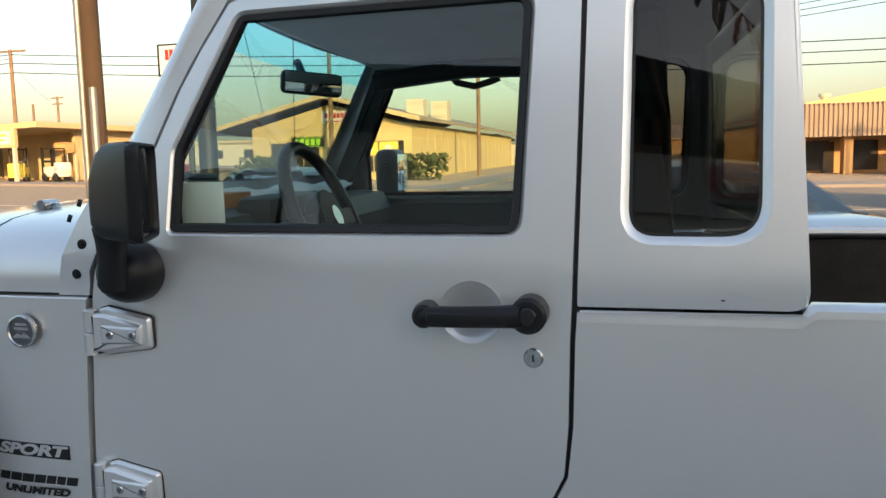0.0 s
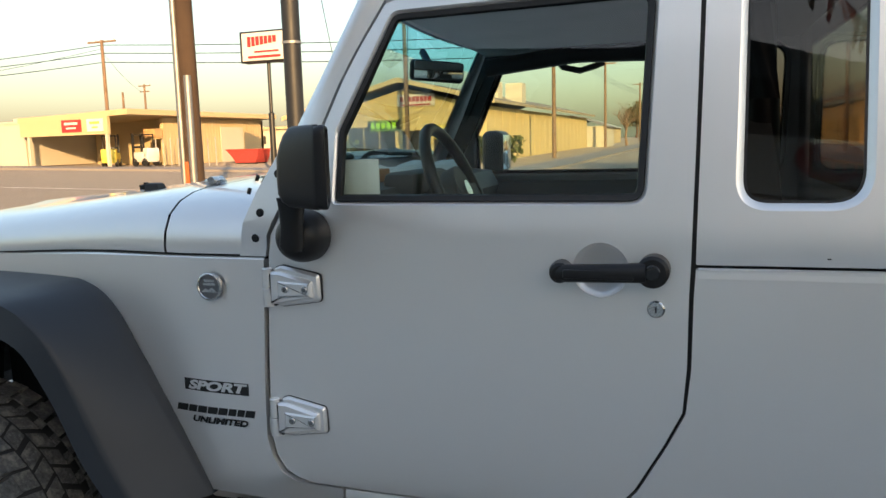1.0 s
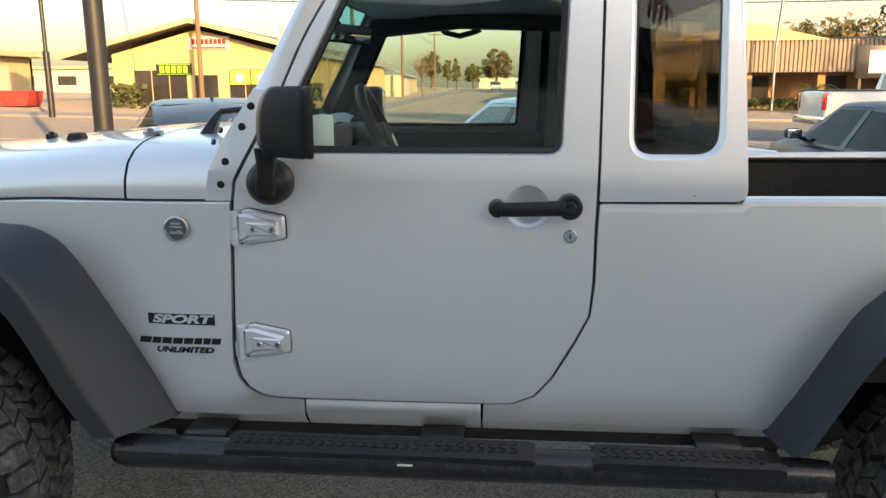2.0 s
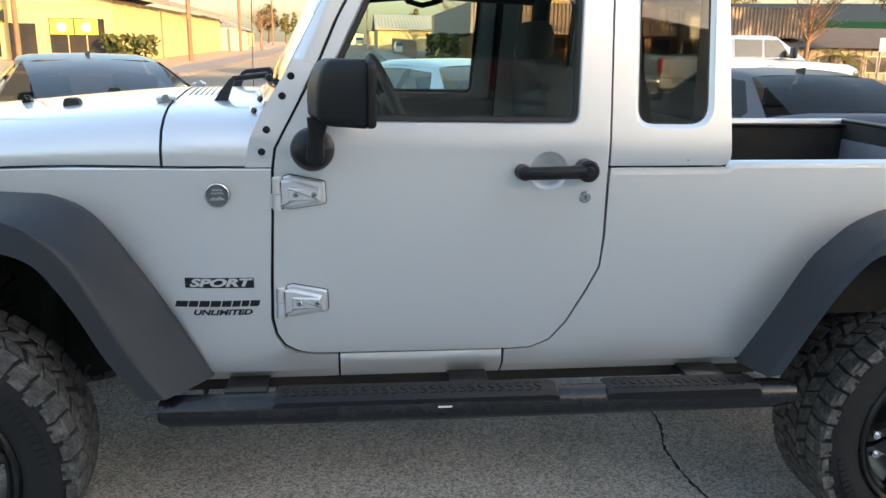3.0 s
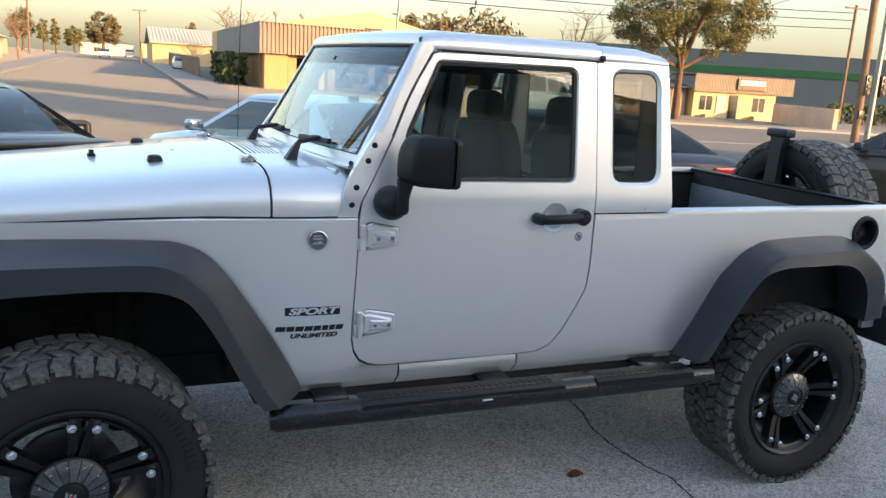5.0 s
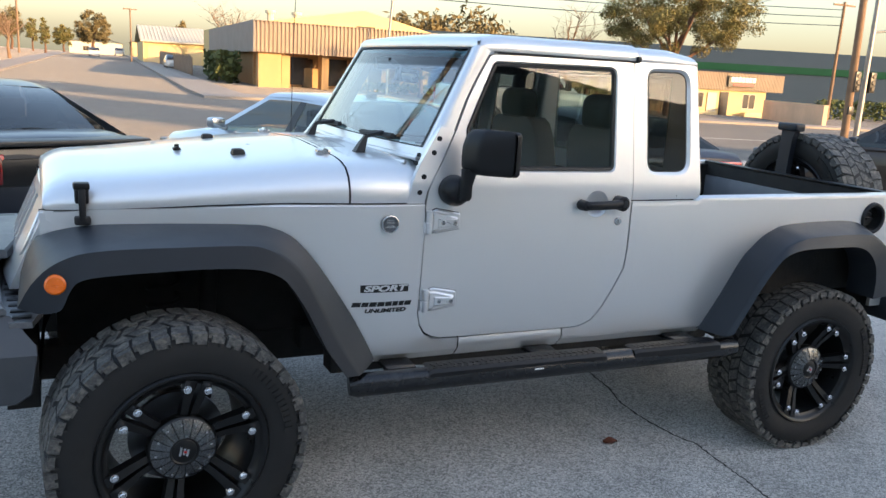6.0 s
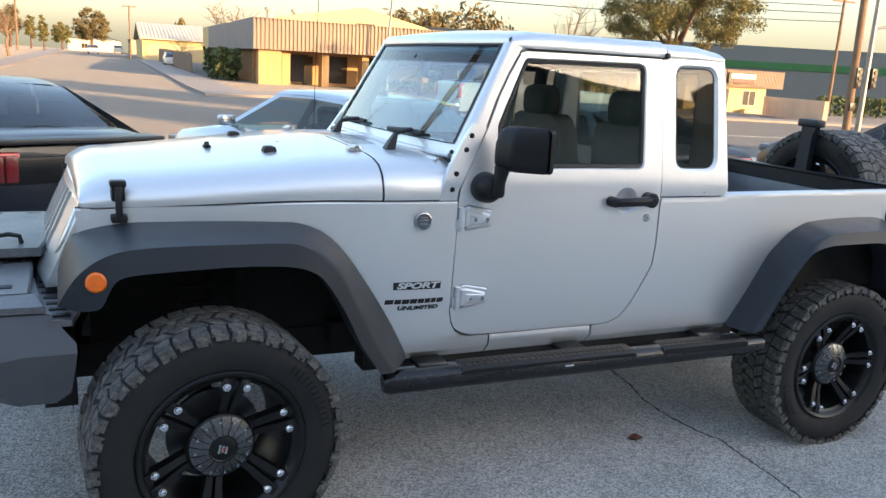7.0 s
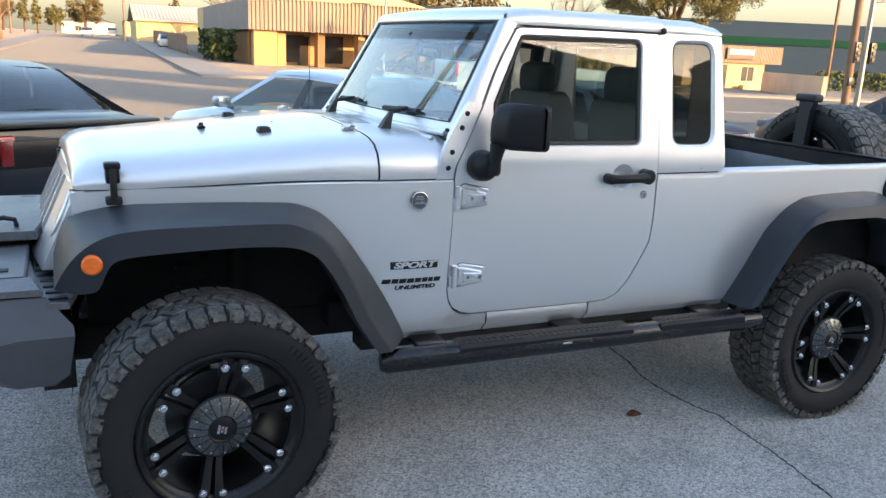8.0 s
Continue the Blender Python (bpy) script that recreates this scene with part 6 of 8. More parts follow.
part("sign_mark", joined(*[box(-20.45 + 0.31 * k, YF - 0.19, 4.45, -20.21 + 0.31 * k, YF - 0.162, 4.80) for k in range(8)], box(-20.4, YF - 0.19, 4.17, -18.1, YF - 0.162, 4.27)), REDSIGN, s_)
for sx in (-17.9, -16.4):
    s_ = wbox("window_sign", b3, sx, YF - 0.10, 1.75, sx + 1.4, YF - 0.05, 2.7, YELLOWSIGN)
    part("sign_mark", disc((sx + 0.7, YF - 0.11, 2.2), (0, -1, 0), 0.3, 0.02, 20), WHITESIGN, s_)
for ax_, ay in ((-16.8, 60), (-15.6, 63)):
    u = part("rooftop_unit", box(ax_, ay, 4.6, ax_ + 1.4, ay + 1.4, 6.2), WHITEWALL, b3)

# low pale building far behind the yard
lb = thing("low_depot", "long low pale depot behind the yard", "building", (0, 85, gz(-50, 85) - 0.1))
part("wall", box(-64, 0, 0, -40, 9, 2.7), WHITEWALL, lb)
part("roof", box(-64.3, -0.5, 2.7, -39.7, 9.3, 3.0), CREAM, lb)
for wx in (-60, -55, -50, -45):
    part("window", box(wx, -0.03, 0.9, wx + 2.2, -0.005, 1.9), DARKWIN, lb)
# red tipping skip in the yard
sk = thing("tipping_skip", "red steel tipping skip standing in the yard", "skip", (-31.2, 48.6, gz(-31.2)))
SKIPRED = material("red_skip_paint", (0.42, 0.045, 0.035), 0.6, vary=0.5, vscale=2, tint=(0.28, 0.04, 0.03), dirt=(0.15, 0.09, 0.06), dscale=5, damount=0.3)
part("hopper", loft([[(x0_, -0.8, z), (x1_, -0.8, z), (x1_, 0.8, z), (x0_, 0.8, z)] for x0_, x1_, z in ((-0.75, 0.9, 0.12), (-1.0, 1.1, 0.5), (-1.5, 1.2, 1.05), (-1.5, 1.2, 1.05))], None, True, True), SKIPRED, sk)
part("rim", joined(box(-1.54, -0.86, 1.03, 1.24, -0.80, 1.11), box(-1.54, 0.80, 1.03, 1.24, 0.86, 1.11)), SKIPRED, sk)
for yy in (-0.5, 0.5):
    part("skid", box(-0.9, yy - 0.08, 0.0, 0.95, yy + 0.08, 0.13), SIGNDARK, sk)


def hedge(x0, x1, y0, y1, z, h, name, label, seed=1, mat=None):
    rr = random.Random(seed)
    bm = bmesh.new()
    n = int(240 * max(1, (x1 - x0) * (y1 - y0) / 4))
    for k in range(min(n, 1400)):
        c = Vector((rr.uniform(x0, x1), rr.uniform(y0, y1), z + h * (rr.random() ** 0.6)))
        s = rr.uniform(0.12, 0.3)
        a, b = Vector((rr.gauss(0, 1), rr.gauss(0, 1), rr.gauss(0, 1))).normalized() * s, Vector((rr.gauss(0, 1), rr.gauss(0, 1), rr.gauss(0, 1))).normalized() * s
        bm.faces.new([bm.verts.new(c + a), bm.verts.new(c + b), bm.verts.new(c - a), bm.verts.new(c - b * 0.7)])
    return tagged(part(name, bm, mat or HEDGE, None, label, 0, True), category="hedge")


hedge(-26.2, -23.2, 49.0, 50.6, gz(-25), 1.6, "hedge", "clipped green hedge before the yellow store", 2)
hedge(-14.5, -11.2, 50.0, 52.0, gz(-12), 1.9, "hedge", "dense hedge by the side street", 3)
hedge(7.2, 9.0, 57.0, 66.0, 0.1, 2.3, "hedge", "dark hedge beside the brown store", 4)
hedge(67, 84, 57.0, 58.5, gz(74, 57), 2.0, "hedge", "long dark hedge before the slate warehouse", 7)
hedge(17, 31, 52.5, 53.4, 0.1, 0.6, "hedge", "low planting before the brown store", 6)

# brown ribbed-fascia store on the corner
b4 = thing("corner_store", "tan store with a deep brown ribbed metal fascia", "building")
part("front_fascia", corrugated(9.3, 34.0, 2.5, 4.6, 53.6, 0.28, 0.09), BROWNMETAL, b4, "brown ribbed metal fascia")
wbox("end_fascia", b4, 9.2, 53.6, 2.5, 9.3, 79, 4.6, GREYEND, "plain grey end fascia")
part("roof", joined(box(9.3, 53.6, 4.45, 34, 79, 4.55), box(9.3, 53.65, 2.5, 34, 79, 2.6)), GREYEND, b4)
wbox("wall", b4, 9.8, 57.2, 0, 34, 78, 2.5, TANWALL)
for cx, w_ in ((9.7, 1.1), (11.3, 0.6), (14.2, 0.5), (17.2, 0.5), (22.0, 0.5), (27, 0.5)):
    wbox("column", b4, cx, 54.3, 0, cx + w_, 55.4, 2.5, TANWALL, "tan column")
wbox("planter", b4, 9.6, 53.9, 0, 11.2, 54.2, 2.5, TANWALL)
for wx in (12.4, 15.4, 18.2, 23.5):
    window(b4, wx, wx + 1.5, 0.3, 2.3, 57.2, TANWALL, 1)
wbox("door", b4, 13.4, 57.12, 0, 14.2, 57.19, 2.2, DARKWIN)
b5 = thing("gabled_warehouse", "pale yellow metal warehouse with a gable roof", "building")
part("wall", loft([[(11, 79, 0), (11, 79, 5.2), (24.8, 79, 7.6), (38, 79, 4.6), (38, 79, 0)], [(11, 100, 0), (11, 100, 5.2), (24.8, 100, 7.6), (38, 100, 4.6), (38, 100, 0)]], None, True, True), YELLOW, b5)
for vx in (15.5, 18.2):
    part("roof_vent", joined(disc((vx, 81, 5.6), (0, 0, 1), 0.35, 1.1, 14), disc((vx, 81, 6.7), (0, 0, 1), 0.55, 0.3, 14)), WHITEWALL, b5)
part("louvre", box(24, 78.9, 5.4, 26, 78.98, 6.0), DARKWIN, b5)

# far slate building, the small shop in front of it, its wall
b6 = thing("slate_warehouse", "large slate-grey metal warehouse with a green band", "building")
def along(p, q, z0, z1, th=0.4):
    (xa, ya), (xb, yb) = p, q
    d = Vector((yb - ya, xa - xb, 0)).normalized() * th
    return loft([[(xa, ya, z0), (xa, ya, z1), (xa + d.x, ya + d.y, z1), (xa + d.x, ya + d.y, z0)], [(xb, yb, z0), (xb, yb, z1), (xb + d.x, yb + d.y, z1), (xb + d.x, yb + d.y, z0)]], None, True, True)
part("wall", along((34, 105), (150, 62), -2, 6.4, 20), SLATE, b6)
part("green_band", along((34, 105), (150, 62), 3.85, 4.65, 20.15), GREENBAND, b6)
b7 = thing("small_shop", "small pale yellow shop with a tan ribbed roof front", "building", (0, 0, -0.62))
wbox("wall", b7, 45.2, 52.2, 0, 54.2, 60, 2.5, YELLOW)
part("roof_front", corrugated(45.0, 55.9, 2.25, 3.75, 52.0, 0.17, 0.045), material("tan_ribbed_roof", (0.33, 0.26, 0.19), 0.7, vary=0.3, vscale=0.6), b7)
wbox("roof", b7, 45.0, 52.0, 3.65, 55.9, 60, 3.75, GREYEND)
window(b7, 45.8, 47.2, 0.75, 1.95, 52.2, WHITEWALL)
wbox("door", b7, 49.0, 52.1, 0, 49.9, 52.17, 2.1, DARKWIN)
window(b7, 51.6, 53.0, 0.75, 1.95, 52.2, WHITEWALL)
part("notice", box(47.6, 52.1, 0.4, 48.6, 52.17, 2.0), WHITEWALL, b7)
for px_, pw in ((45.9, 2.2), (51.2, 2.0)):
    part("planter", rbox(px_, 51.3, 0, px_ + pw, 51.9, 0.42, 0.03), CREAM, b7, "low planter box")
s_ = wbox("shop_sign", b7, 49.4, 51.75, 2.6, 52.4, 51.9, 3.5, SIGNDARK)
part("sign_mark", joined(*[box(49.62 + 0.40 * k, 51.70, 2.98, 49.94 + 0.40 * k, 51.745, 3.40) for k in range(7)]), WHITESIGN, s_)
part("sign_strip", box(49.9, 51.70, 2.67, 52.2, 51.745, 2.85), REDSIGN, s_)
part("wing_wall", corrugated(27.5, 45.0, 0, 2.6, 53.0, 0.6, 0.06), material("grey_tan_siding", (0.30, 0.25, 0.20), 0.8, vary=0.3, vscale=0.5), b7, "grey-tan sided wing")
part("wing_body", box(27.5, 53.1, 0, 45.0, 60, 2.6), GREYEND, b7)
part("wing_roof", loft([[(26.8, 52.2, 2.5), (27.2, 60, 4.1)], [(45.2, 52.2, 2.5), (45.2, 60, 4.1)]]), material("dark_shingle_roof", (0.10, 0.085, 0.075), 0.9, vary=0.5, vscale=2, bump=0.4, bscale=12), b7)
for wx in (30.2, 34.6, 38.3, 41.5):
    window(b7, wx, wx + 1.6, 0.8, 1.9, 52.9, WHITEWALL, 2)
wbox("door", b7, 36.9, 52.8, 0, 37.8, 52.89, 2.0, DARKWIN)
tagged(part("yard_wall", along((51.5, 49.6), (46.6, 38.9), -0.9, 1.0, -0.3), material("dull_tan_block", (0.78, 0.55, 0.36), 0.9, vary=0.3, vscale=0.7, bump=0.4, bscale=20), None, "low tan yard wall"), category="wall", kind="structure")


# ---- trees ----
def tree(name, at, h, crown, r, seed, mat, label, n=900, trunk=0.25, leaf=0.35, lean=0.0, bare=False, lumps=26, lump=1.0):
    rr = random.Random(seed)
    t = thing(name, label, "tree", (at[0], at[1], gz(at[0], at[1]) - 0.05))
    bm = bmesh.new()
    tops = []
    base = Vector((0, 0, 0))
    fork = Vector((lean, 0, h * 0.42))
    tube([base, base.lerp(fork, 0.5) + Vector((0.1 * r * rr.uniform(-1, 1), 0, 0)), fork], trunk, 9, bm, True, [trunk, trunk * 0.75, trunk * 0.6])
    for k in range(9):
        a = rr.uniform(0, 6.28)
        d = Vector((math.cos(a) * r * rr.uniform(0.4, 0.9), math.sin(a) * r * rr.uniform(0.4, 0.9), h * rr.uniform(0.12, 0.5)))
        s0 = base.lerp(fork, rr.uniform(0.7, 1.0))
        mid = s0 + d * 0.5 + Vector((0, 0, 0.1 * h * rr.uniform(-0.5, 0.8)))
        tube([s0, mid, s0 + d], 0.1, 6, bm, True, [trunk * 0.45, trunk * 0.28, trunk * 0.08])
        tops += [mid, s0 + d, s0 + d * 0.75]
        if bare:
            for q in range(7):
                e = s0 + d * rr.uniform(0.3, 1.0)
                f = e + Vector((rr.gauss(0, 0.5) * r * 0.6, rr.gauss(0, 0.5) * r * 0.6, rr.uniform(0.1, 0.35) * h * 0.6))
                tube([e, f], 0.03, 4, bm, False, [trunk * 0.12, trunk * 0.03])
                for q2 in range(4):
                    g_ = e.lerp(f, rr.random())
                    tube([g_, g_ + Vector((rr.gauss(0, 0.3) * r * 0.5, rr.gauss(0, 0.3) * r * 0.5, rr.uniform(0, 0.2) * h * 0.5))], 0.02, 3, bm, False, [trunk * 0.06, trunk * 0.015])
    part("trunk", bm, TWIG if bare else BARK, t)
    if bare:
        return t
    cb_ = bmesh.new()
    clumps = []
    for k in range(lumps):
        a, e = rr.uniform(0, 6.28), rr.uniform(-0.5, 1.0)
        q = Vector((math.cos(a) * r * math.sqrt(max(0.05, 1 - e * e)) * rr.uniform(0.55, 1), math.sin(a) * r * math.sqrt(max(0.05, 1 - e * e)) * rr.uniform(0.55, 1), crown[0] + (crown[1] - crown[0]) * (0.45 + 0.5 * e * rr.uniform(0.6, 1.0))))
        clumps.append((q, r * lump * rr.uniform(0.22, 0.42)))
    clumps += [(p, r * 0.3 * lump) for p in tops]
    for k in range(n):
        q, cr = clumps[rr.randrange(len(clumps))]
        v = Vector((rr.gauss(0, 1), rr.gauss(0, 1), rr.gauss(0, 0.7)))
        v = v.normalized() * cr * rr.random() ** 0.4
        v.z *= 0.6 + 0.4 * lump
        c = q + v
        s = leaf * rr.uniform(0.5, 1.2)
        a_ = Vector((rr.gauss(0, 1), rr.gauss(0, 1), rr.gauss(0, 1))).normalized()
        b_ = a_.cross(Vector((rr.gauss(0, 1), rr.gauss(0, 1), rr.gauss(0, 1)))).normalized()
        cb_.faces.new([cb_.verts.new(c + a_ * s), cb_.verts.new(c + b_ * s * 0.35), cb_.verts.new(c - a_ * s), cb_.verts.new(c - b_ * s * 0.35)])
    part("crown", cb_, mat, t, "", 0, True)
    return t


tree("pine_tree", (36.6, 43.5, -0.15), 11.0, (3.2, 11.5), 5.5, 11, PINE, "broad pine with a reddish trunk by the road", 62000, 0.32, 0.105, lumps=130, lump=0.44)
tree("bare_tree", (29.5, 46, -0.1), 7.5, (2, 7), 3.2, 12, OAK, "leafless tree by the small shop", bare=True, trunk=0.2)
tree("street_tree", (-2.0, 165, 0), 8.4, (0.6, 8.6), 3.2, 13, OAK, "large olive-brown tree at the street's end", 9000, 0.4, 0.24, lumps=60, lump=0.6)
tree("street_tree", (-7.9, 185, 0), 5.8, (0.4, 6.2), 2.1, 14, PINE, "dark round tree along the street", 4500, 0.25, 0.24, lumps=45, lump=0.7)
tree("street_tree", (-9.4, 150, 0), 5.6, (0.3, 6.4), 0.8, 15, PINE, "narrow cypress beside the street", 2200, 0.2, 0.2, lumps=30)
tree("street_tree", (-12.7, 170, 0), 6.4, (0.5, 6.6), 1.1, 16, PINE, "narrow cypress behind the street houses", 2200, 0.2, 0.22, lumps=30)
tree("street_tree", (13, 150, 0), 6, (2, 7), 1.8, 17, OAK, "small tree behind the sheds", 900, 0.2, 0.5)
tree("bare_tree", (-10.0, 100, 0), 6.3, (2, 6), 2.6, 18, OAK, "leafless brown tree beside the street", bare=True, trunk=0.2)
tree("bare_tree", (15.5, 110, 0), 9.5, (2, 8), 4.5, 19, OAK, "leafless tree behind the brown store", bare=True, trunk=0.25)
tree("street_tree", (43, 110, 0), 9.5, (5, 10), 6.0, 20, OAK, "olive-brown tree behind the warehouse", 2200, 0.4, 0.6)
tree("street_tree", (52, 112, 0), 9.5, (5, 10.5), 6.5, 21, OAK, "olive-brown tree behind the warehouse", 2200, 0.4, 0.6)
tree("street_tree", (-16.5, 172, 0), 7.5, (1, 8), 2.6, 22, OAK, "olive tree behind the street houses", 3500, 0.3, 0.26, lumps=40)


def palm(at, h, seed, n=15, L_=1.9):
    rr = random.Random(seed)
    t = thing("palm_tree", "small feathery palm before the stores", "palm", (at[0], at[1], gz(at[0], at[1]) - 0.05))
    part("trunk", tube([(0, 0, 0), (0.05, 0, h * 0.5), (0, 0.05, h)], 0.14, 9, None, True, [0.2, 0.15, 0.16]), BARK, t)
    for k in range(n):
        a = 2 * math.pi * k / n + rr.uniform(-0.2, 0.2)
        el = rr.uniform(0.1, 1.1)
        d = Vector((math.cos(a), math.sin(a), 0))
        bm = bmesh.new()
        spine = [Vector((0, 0, h)) + d * (L_ * s * math.cos(el * (1 - s * 0.3))) + Vector((0, 0, L_ * (s * math.sin(el) - 0.75 * s * s))) for s in [i / 8 for i in range(9)]]
        tube(spine, 0.02, 4, bm, False, [0.03 - 0.003 * i for i in range(9)])
        sidev = Vector((-d.y, d.x, 0))
        for i in range(1, 9):
            for s in (-1, 1):
                for f in (0.0, 0.5):
                    c = spine[i - 1].lerp(spine[i], f)
                    e = c + sidev * s * 0.42 * math.sin(math.pi * (i + 0.6) / 9.5) + d * 0.12 + Vector((0, 0, -0.12))
                    bm.faces.new([bm.verts.new(c), bm.verts.new(c + d * 0.05), bm.verts.new(e)])
        part("frond", bm, PALMG, t, "", 0, True)
    return t


palm((20.4, 50.5, 0), 1.4, 31)
palm((29.4, 43, 0), 1.7, 32)
palm((31.2, 44.4, 0), 1.5, 33)
palm((25.2, 50.5, 0), 1.0, 34, 11, 1.3)


# ---- poles, wires, signs ----
def utility_pole(at, h, r, label, arms=((0.6, 1.2),), lean=(0, 0), mat=None):
    p = thing("utility_pole", label, "utility pole", (at[0], at[1], gz(at[0], at[1]) - 0.05))
    part("shaft", tube([(0, 0, 0), (lean[0] * 0.5, lean[1] * 0.5, h * 0.5), (lean[0], lean[1], h)], r, 10, None, True, [r, r * 0.9, r * 0.78]), mat or WOODPOLE, p)
    for dz, half in arms:
        part("crossarm", box(lean[0] - half, lean[1] - 0.06, h - dz - 0.07, lean[0] + half, lean[1] + 0.06, h - dz + 0.07), WOODPOLE, p)
        for s in (-0.9, -0.4, 0.4, 0.9):
            part("insulator", disc((lean[0] + half * s, lean[1], h - dz + 0.07), (0, 0, 1), 0.04, 0.14, 8), GALV, p)
    return p


wp_ = utility_pole((-7.72, 11.1, 0), 11.0, 0.185, "split weathered wood pole with a steel conduit", (), (-0.03, 0), SHADEPOLE)
part("conduit", tube([(-0.14, -0.14, 0), (-0.14, -0.14, 5), (-0.15, -0.14, 11)], 0.06, 10), GALV, wp_)
part("conduit", tube([(0.10, -0.17, 0), (0.10, -0.17, 3.0)], 0.07, 10), GALV, wp_)
part("marker_strip", box(-0.02, -0.26, 0.6, 0.06, -0.245, 1.4), material("orange_marker", (0.5, 0.13, 0.03), 0.6), wp_)
dp = thing("sign_pole", "dark steel sign pole at the lot's edge", "pole", (-4.7, 9.8, 0))
part("shaft", tube([(0, 0, 0), (0, 0, 4), (0, 0, 9)], 0.145, 16), material("dark_bronze_steel", (0.03, 0.032, 0.035), 0.5, 0.3, vary=0.4, vscale=3), dp)
part("collar", disc((0, 0, 3.2), (0, 0, 1), 0.16, 0.04, 16), GALV, dp)
utility_pole((-49.0, 54, gz(-49)), 10.3, 0.17, "wood utility pole with a crossarm", ((0.15, 1.5),))
utility_pole((-76, 91, gz(-60)), 9.5, 0.17, "far wood utility pole with two crossarms", ((0.2, 1.0), (1.0, 0.8)))
utility_pole((-52.5, 60, gz(-52)), 6.2, 0.13, "short bare wood pole beside the workshop", ())
utility_pole((-19.2, 50.0, gz(-19)), 10, 0.17, "wood utility pole before the yellow store", ((0.3, 1.2),))
utility_pole((-11.0, 60.5, 0.1), 10, 0.17, "wood utility pole at the street corner", ((0.3, 1.2),))
utility_pole((-11.6, 92.5, 0.1), 10, 0.17, "wood utility pole along the street", ((0.3, 1.2),))
utility_pole((-12.5, 140, 0.1), 10, 0.17, "wood utility pole along the street", ((0.3, 1.2),))
utility_pole((3.3, 120, 0), 7.3, 0.12, "slim pole beside the sheds", ((0.1, 0.9),))
utility_pole((33.75, 26.0, 0), 11, 0.2, "brown utility pole at the junction", ((0.4, 1.4),), (-0.3, 0))
sp_ = thing("signal_pole", "steel traffic signal pole at the junction", "traffic light", (34.55, 26.0, gz(34.5)))
part("shaft", tube([(0, 0, 0), (0, 0, 9)], 0.14, 12, None, True, [0.15, 0.10]), GALV, sp_)
part("arm", tube([(0, 0, 5.2), (2.5, -1.0, 5.6)], 0.06, 8), GALV, sp_)
for dx, z in ((-0.75, 2.3), (0.3, 2.3)):
    sh_ = part("signal_head", rbox(dx - 0.18, -0.25, z, dx + 0.18, 0.1, z + 1.0, 0.03), SIGNDARK, sp_)
    for k in range(3):
        part("lens", disc((dx, -0.25, z + 0.2 + 0.3 * k), (0, -1, 0), 0.11, 0.05, 14), DARKWIN, sh_)
part("walk_lamp", rbox(-1.0, -0.2, 1.2, -0.65, 0.05, 1.6, 0.02), SIGNDARK, sp_)
lp = thing("light_pole", "slim grey light pole", "pole", (18.4, 52.0, 0))
part("shaft", tube([(0, 0, 0), (0.0, 0, 4), (0.3, 0, 8)], 0.09, 10), GALV, lp)
ss = thing("street_sign", "white road sign on a thin post", "road sign", (16.5, 20.0, 0))
part("post", tube([(-0.05, 0, 0), (0, 0, 1.95)], 0.03, 8), GALV, ss)
part("plate", rbox(-0.11, -0.05, 1.62, 0.11, -0.03, 2.02, 0.005), WHITESIGN, ss)
sgn_ = thing("pylon_sign", "tall shop pylon sign with red shapes", "sign", (-21.4, 36.0, gz(-21)))
part("post", tube([(0, 0, 0), (0, 0, 3.2), (0, 0, 3.25), (0, 0, 6.4)], 0.15, 12, None, True, [0.16, 0.16, 0.1, 0.1]), SIGNDARK, sgn_)
cab_ = part("cabinet", rbox(-1.5, -0.35, 5.9, 1.2, 0.35, 7.55, 0.03), SIGNDARK, sgn_)
part("face", box(-1.35, -0.38, 6.0, 1.15, -0.352, 7.45), WHITESIGN, cab_)
part("face_mark", joined(*[box(-1.0 + 0.26 * k, -0.41, 6.72 + 0.03 * k, -0.8 + 0.26 * k, -0.382, 7.25) for k in range(7)], box(-0.6, -0.41, 6.4, 0.9, -0.382, 6.5), box(-1.0, -0.41, 6.12, 1.0, -0.382, 6.25)), REDSIGN, cab_)
ms = thing("monument_sign", "dark framed sign board on two posts", "sign", (22.9, 47.5, 0))
part("board", rbox(-1.3, -0.15, 2.0, 1.3, 0.15, 3.9, 0.04), SIGNDARK, ms)
part("face", box(-0.6, -0.19, 2.3, 1.0, -0.155, 3.6), WHITESIGN, ms)
part("base", rbox(-2.5, -0.5, 0, 3.5, 0.5, 0.9, 0.05), TANWALL, ms)
for q in (-1.0, 1.0):
    part("post", box(q - 0.08, -0.08, 0.85, q + 0.08, 0.08, 2.05), SIGNDARK, ms)


def wire(p, q, sag, r=0.02):
    p, q = Vector(p), Vector(q)
    pts = [p.lerp(q, t) - Vector((0, 0, sag * 4 * t * (1 - t))) for t in [i / 16 for i in range(17)]]
    return tagged(part("wire", tube(pts, r, 4, None, False), SIGNDARK, None, "black overhead wire between the poles", 0), category="cable", group="overhead wires")


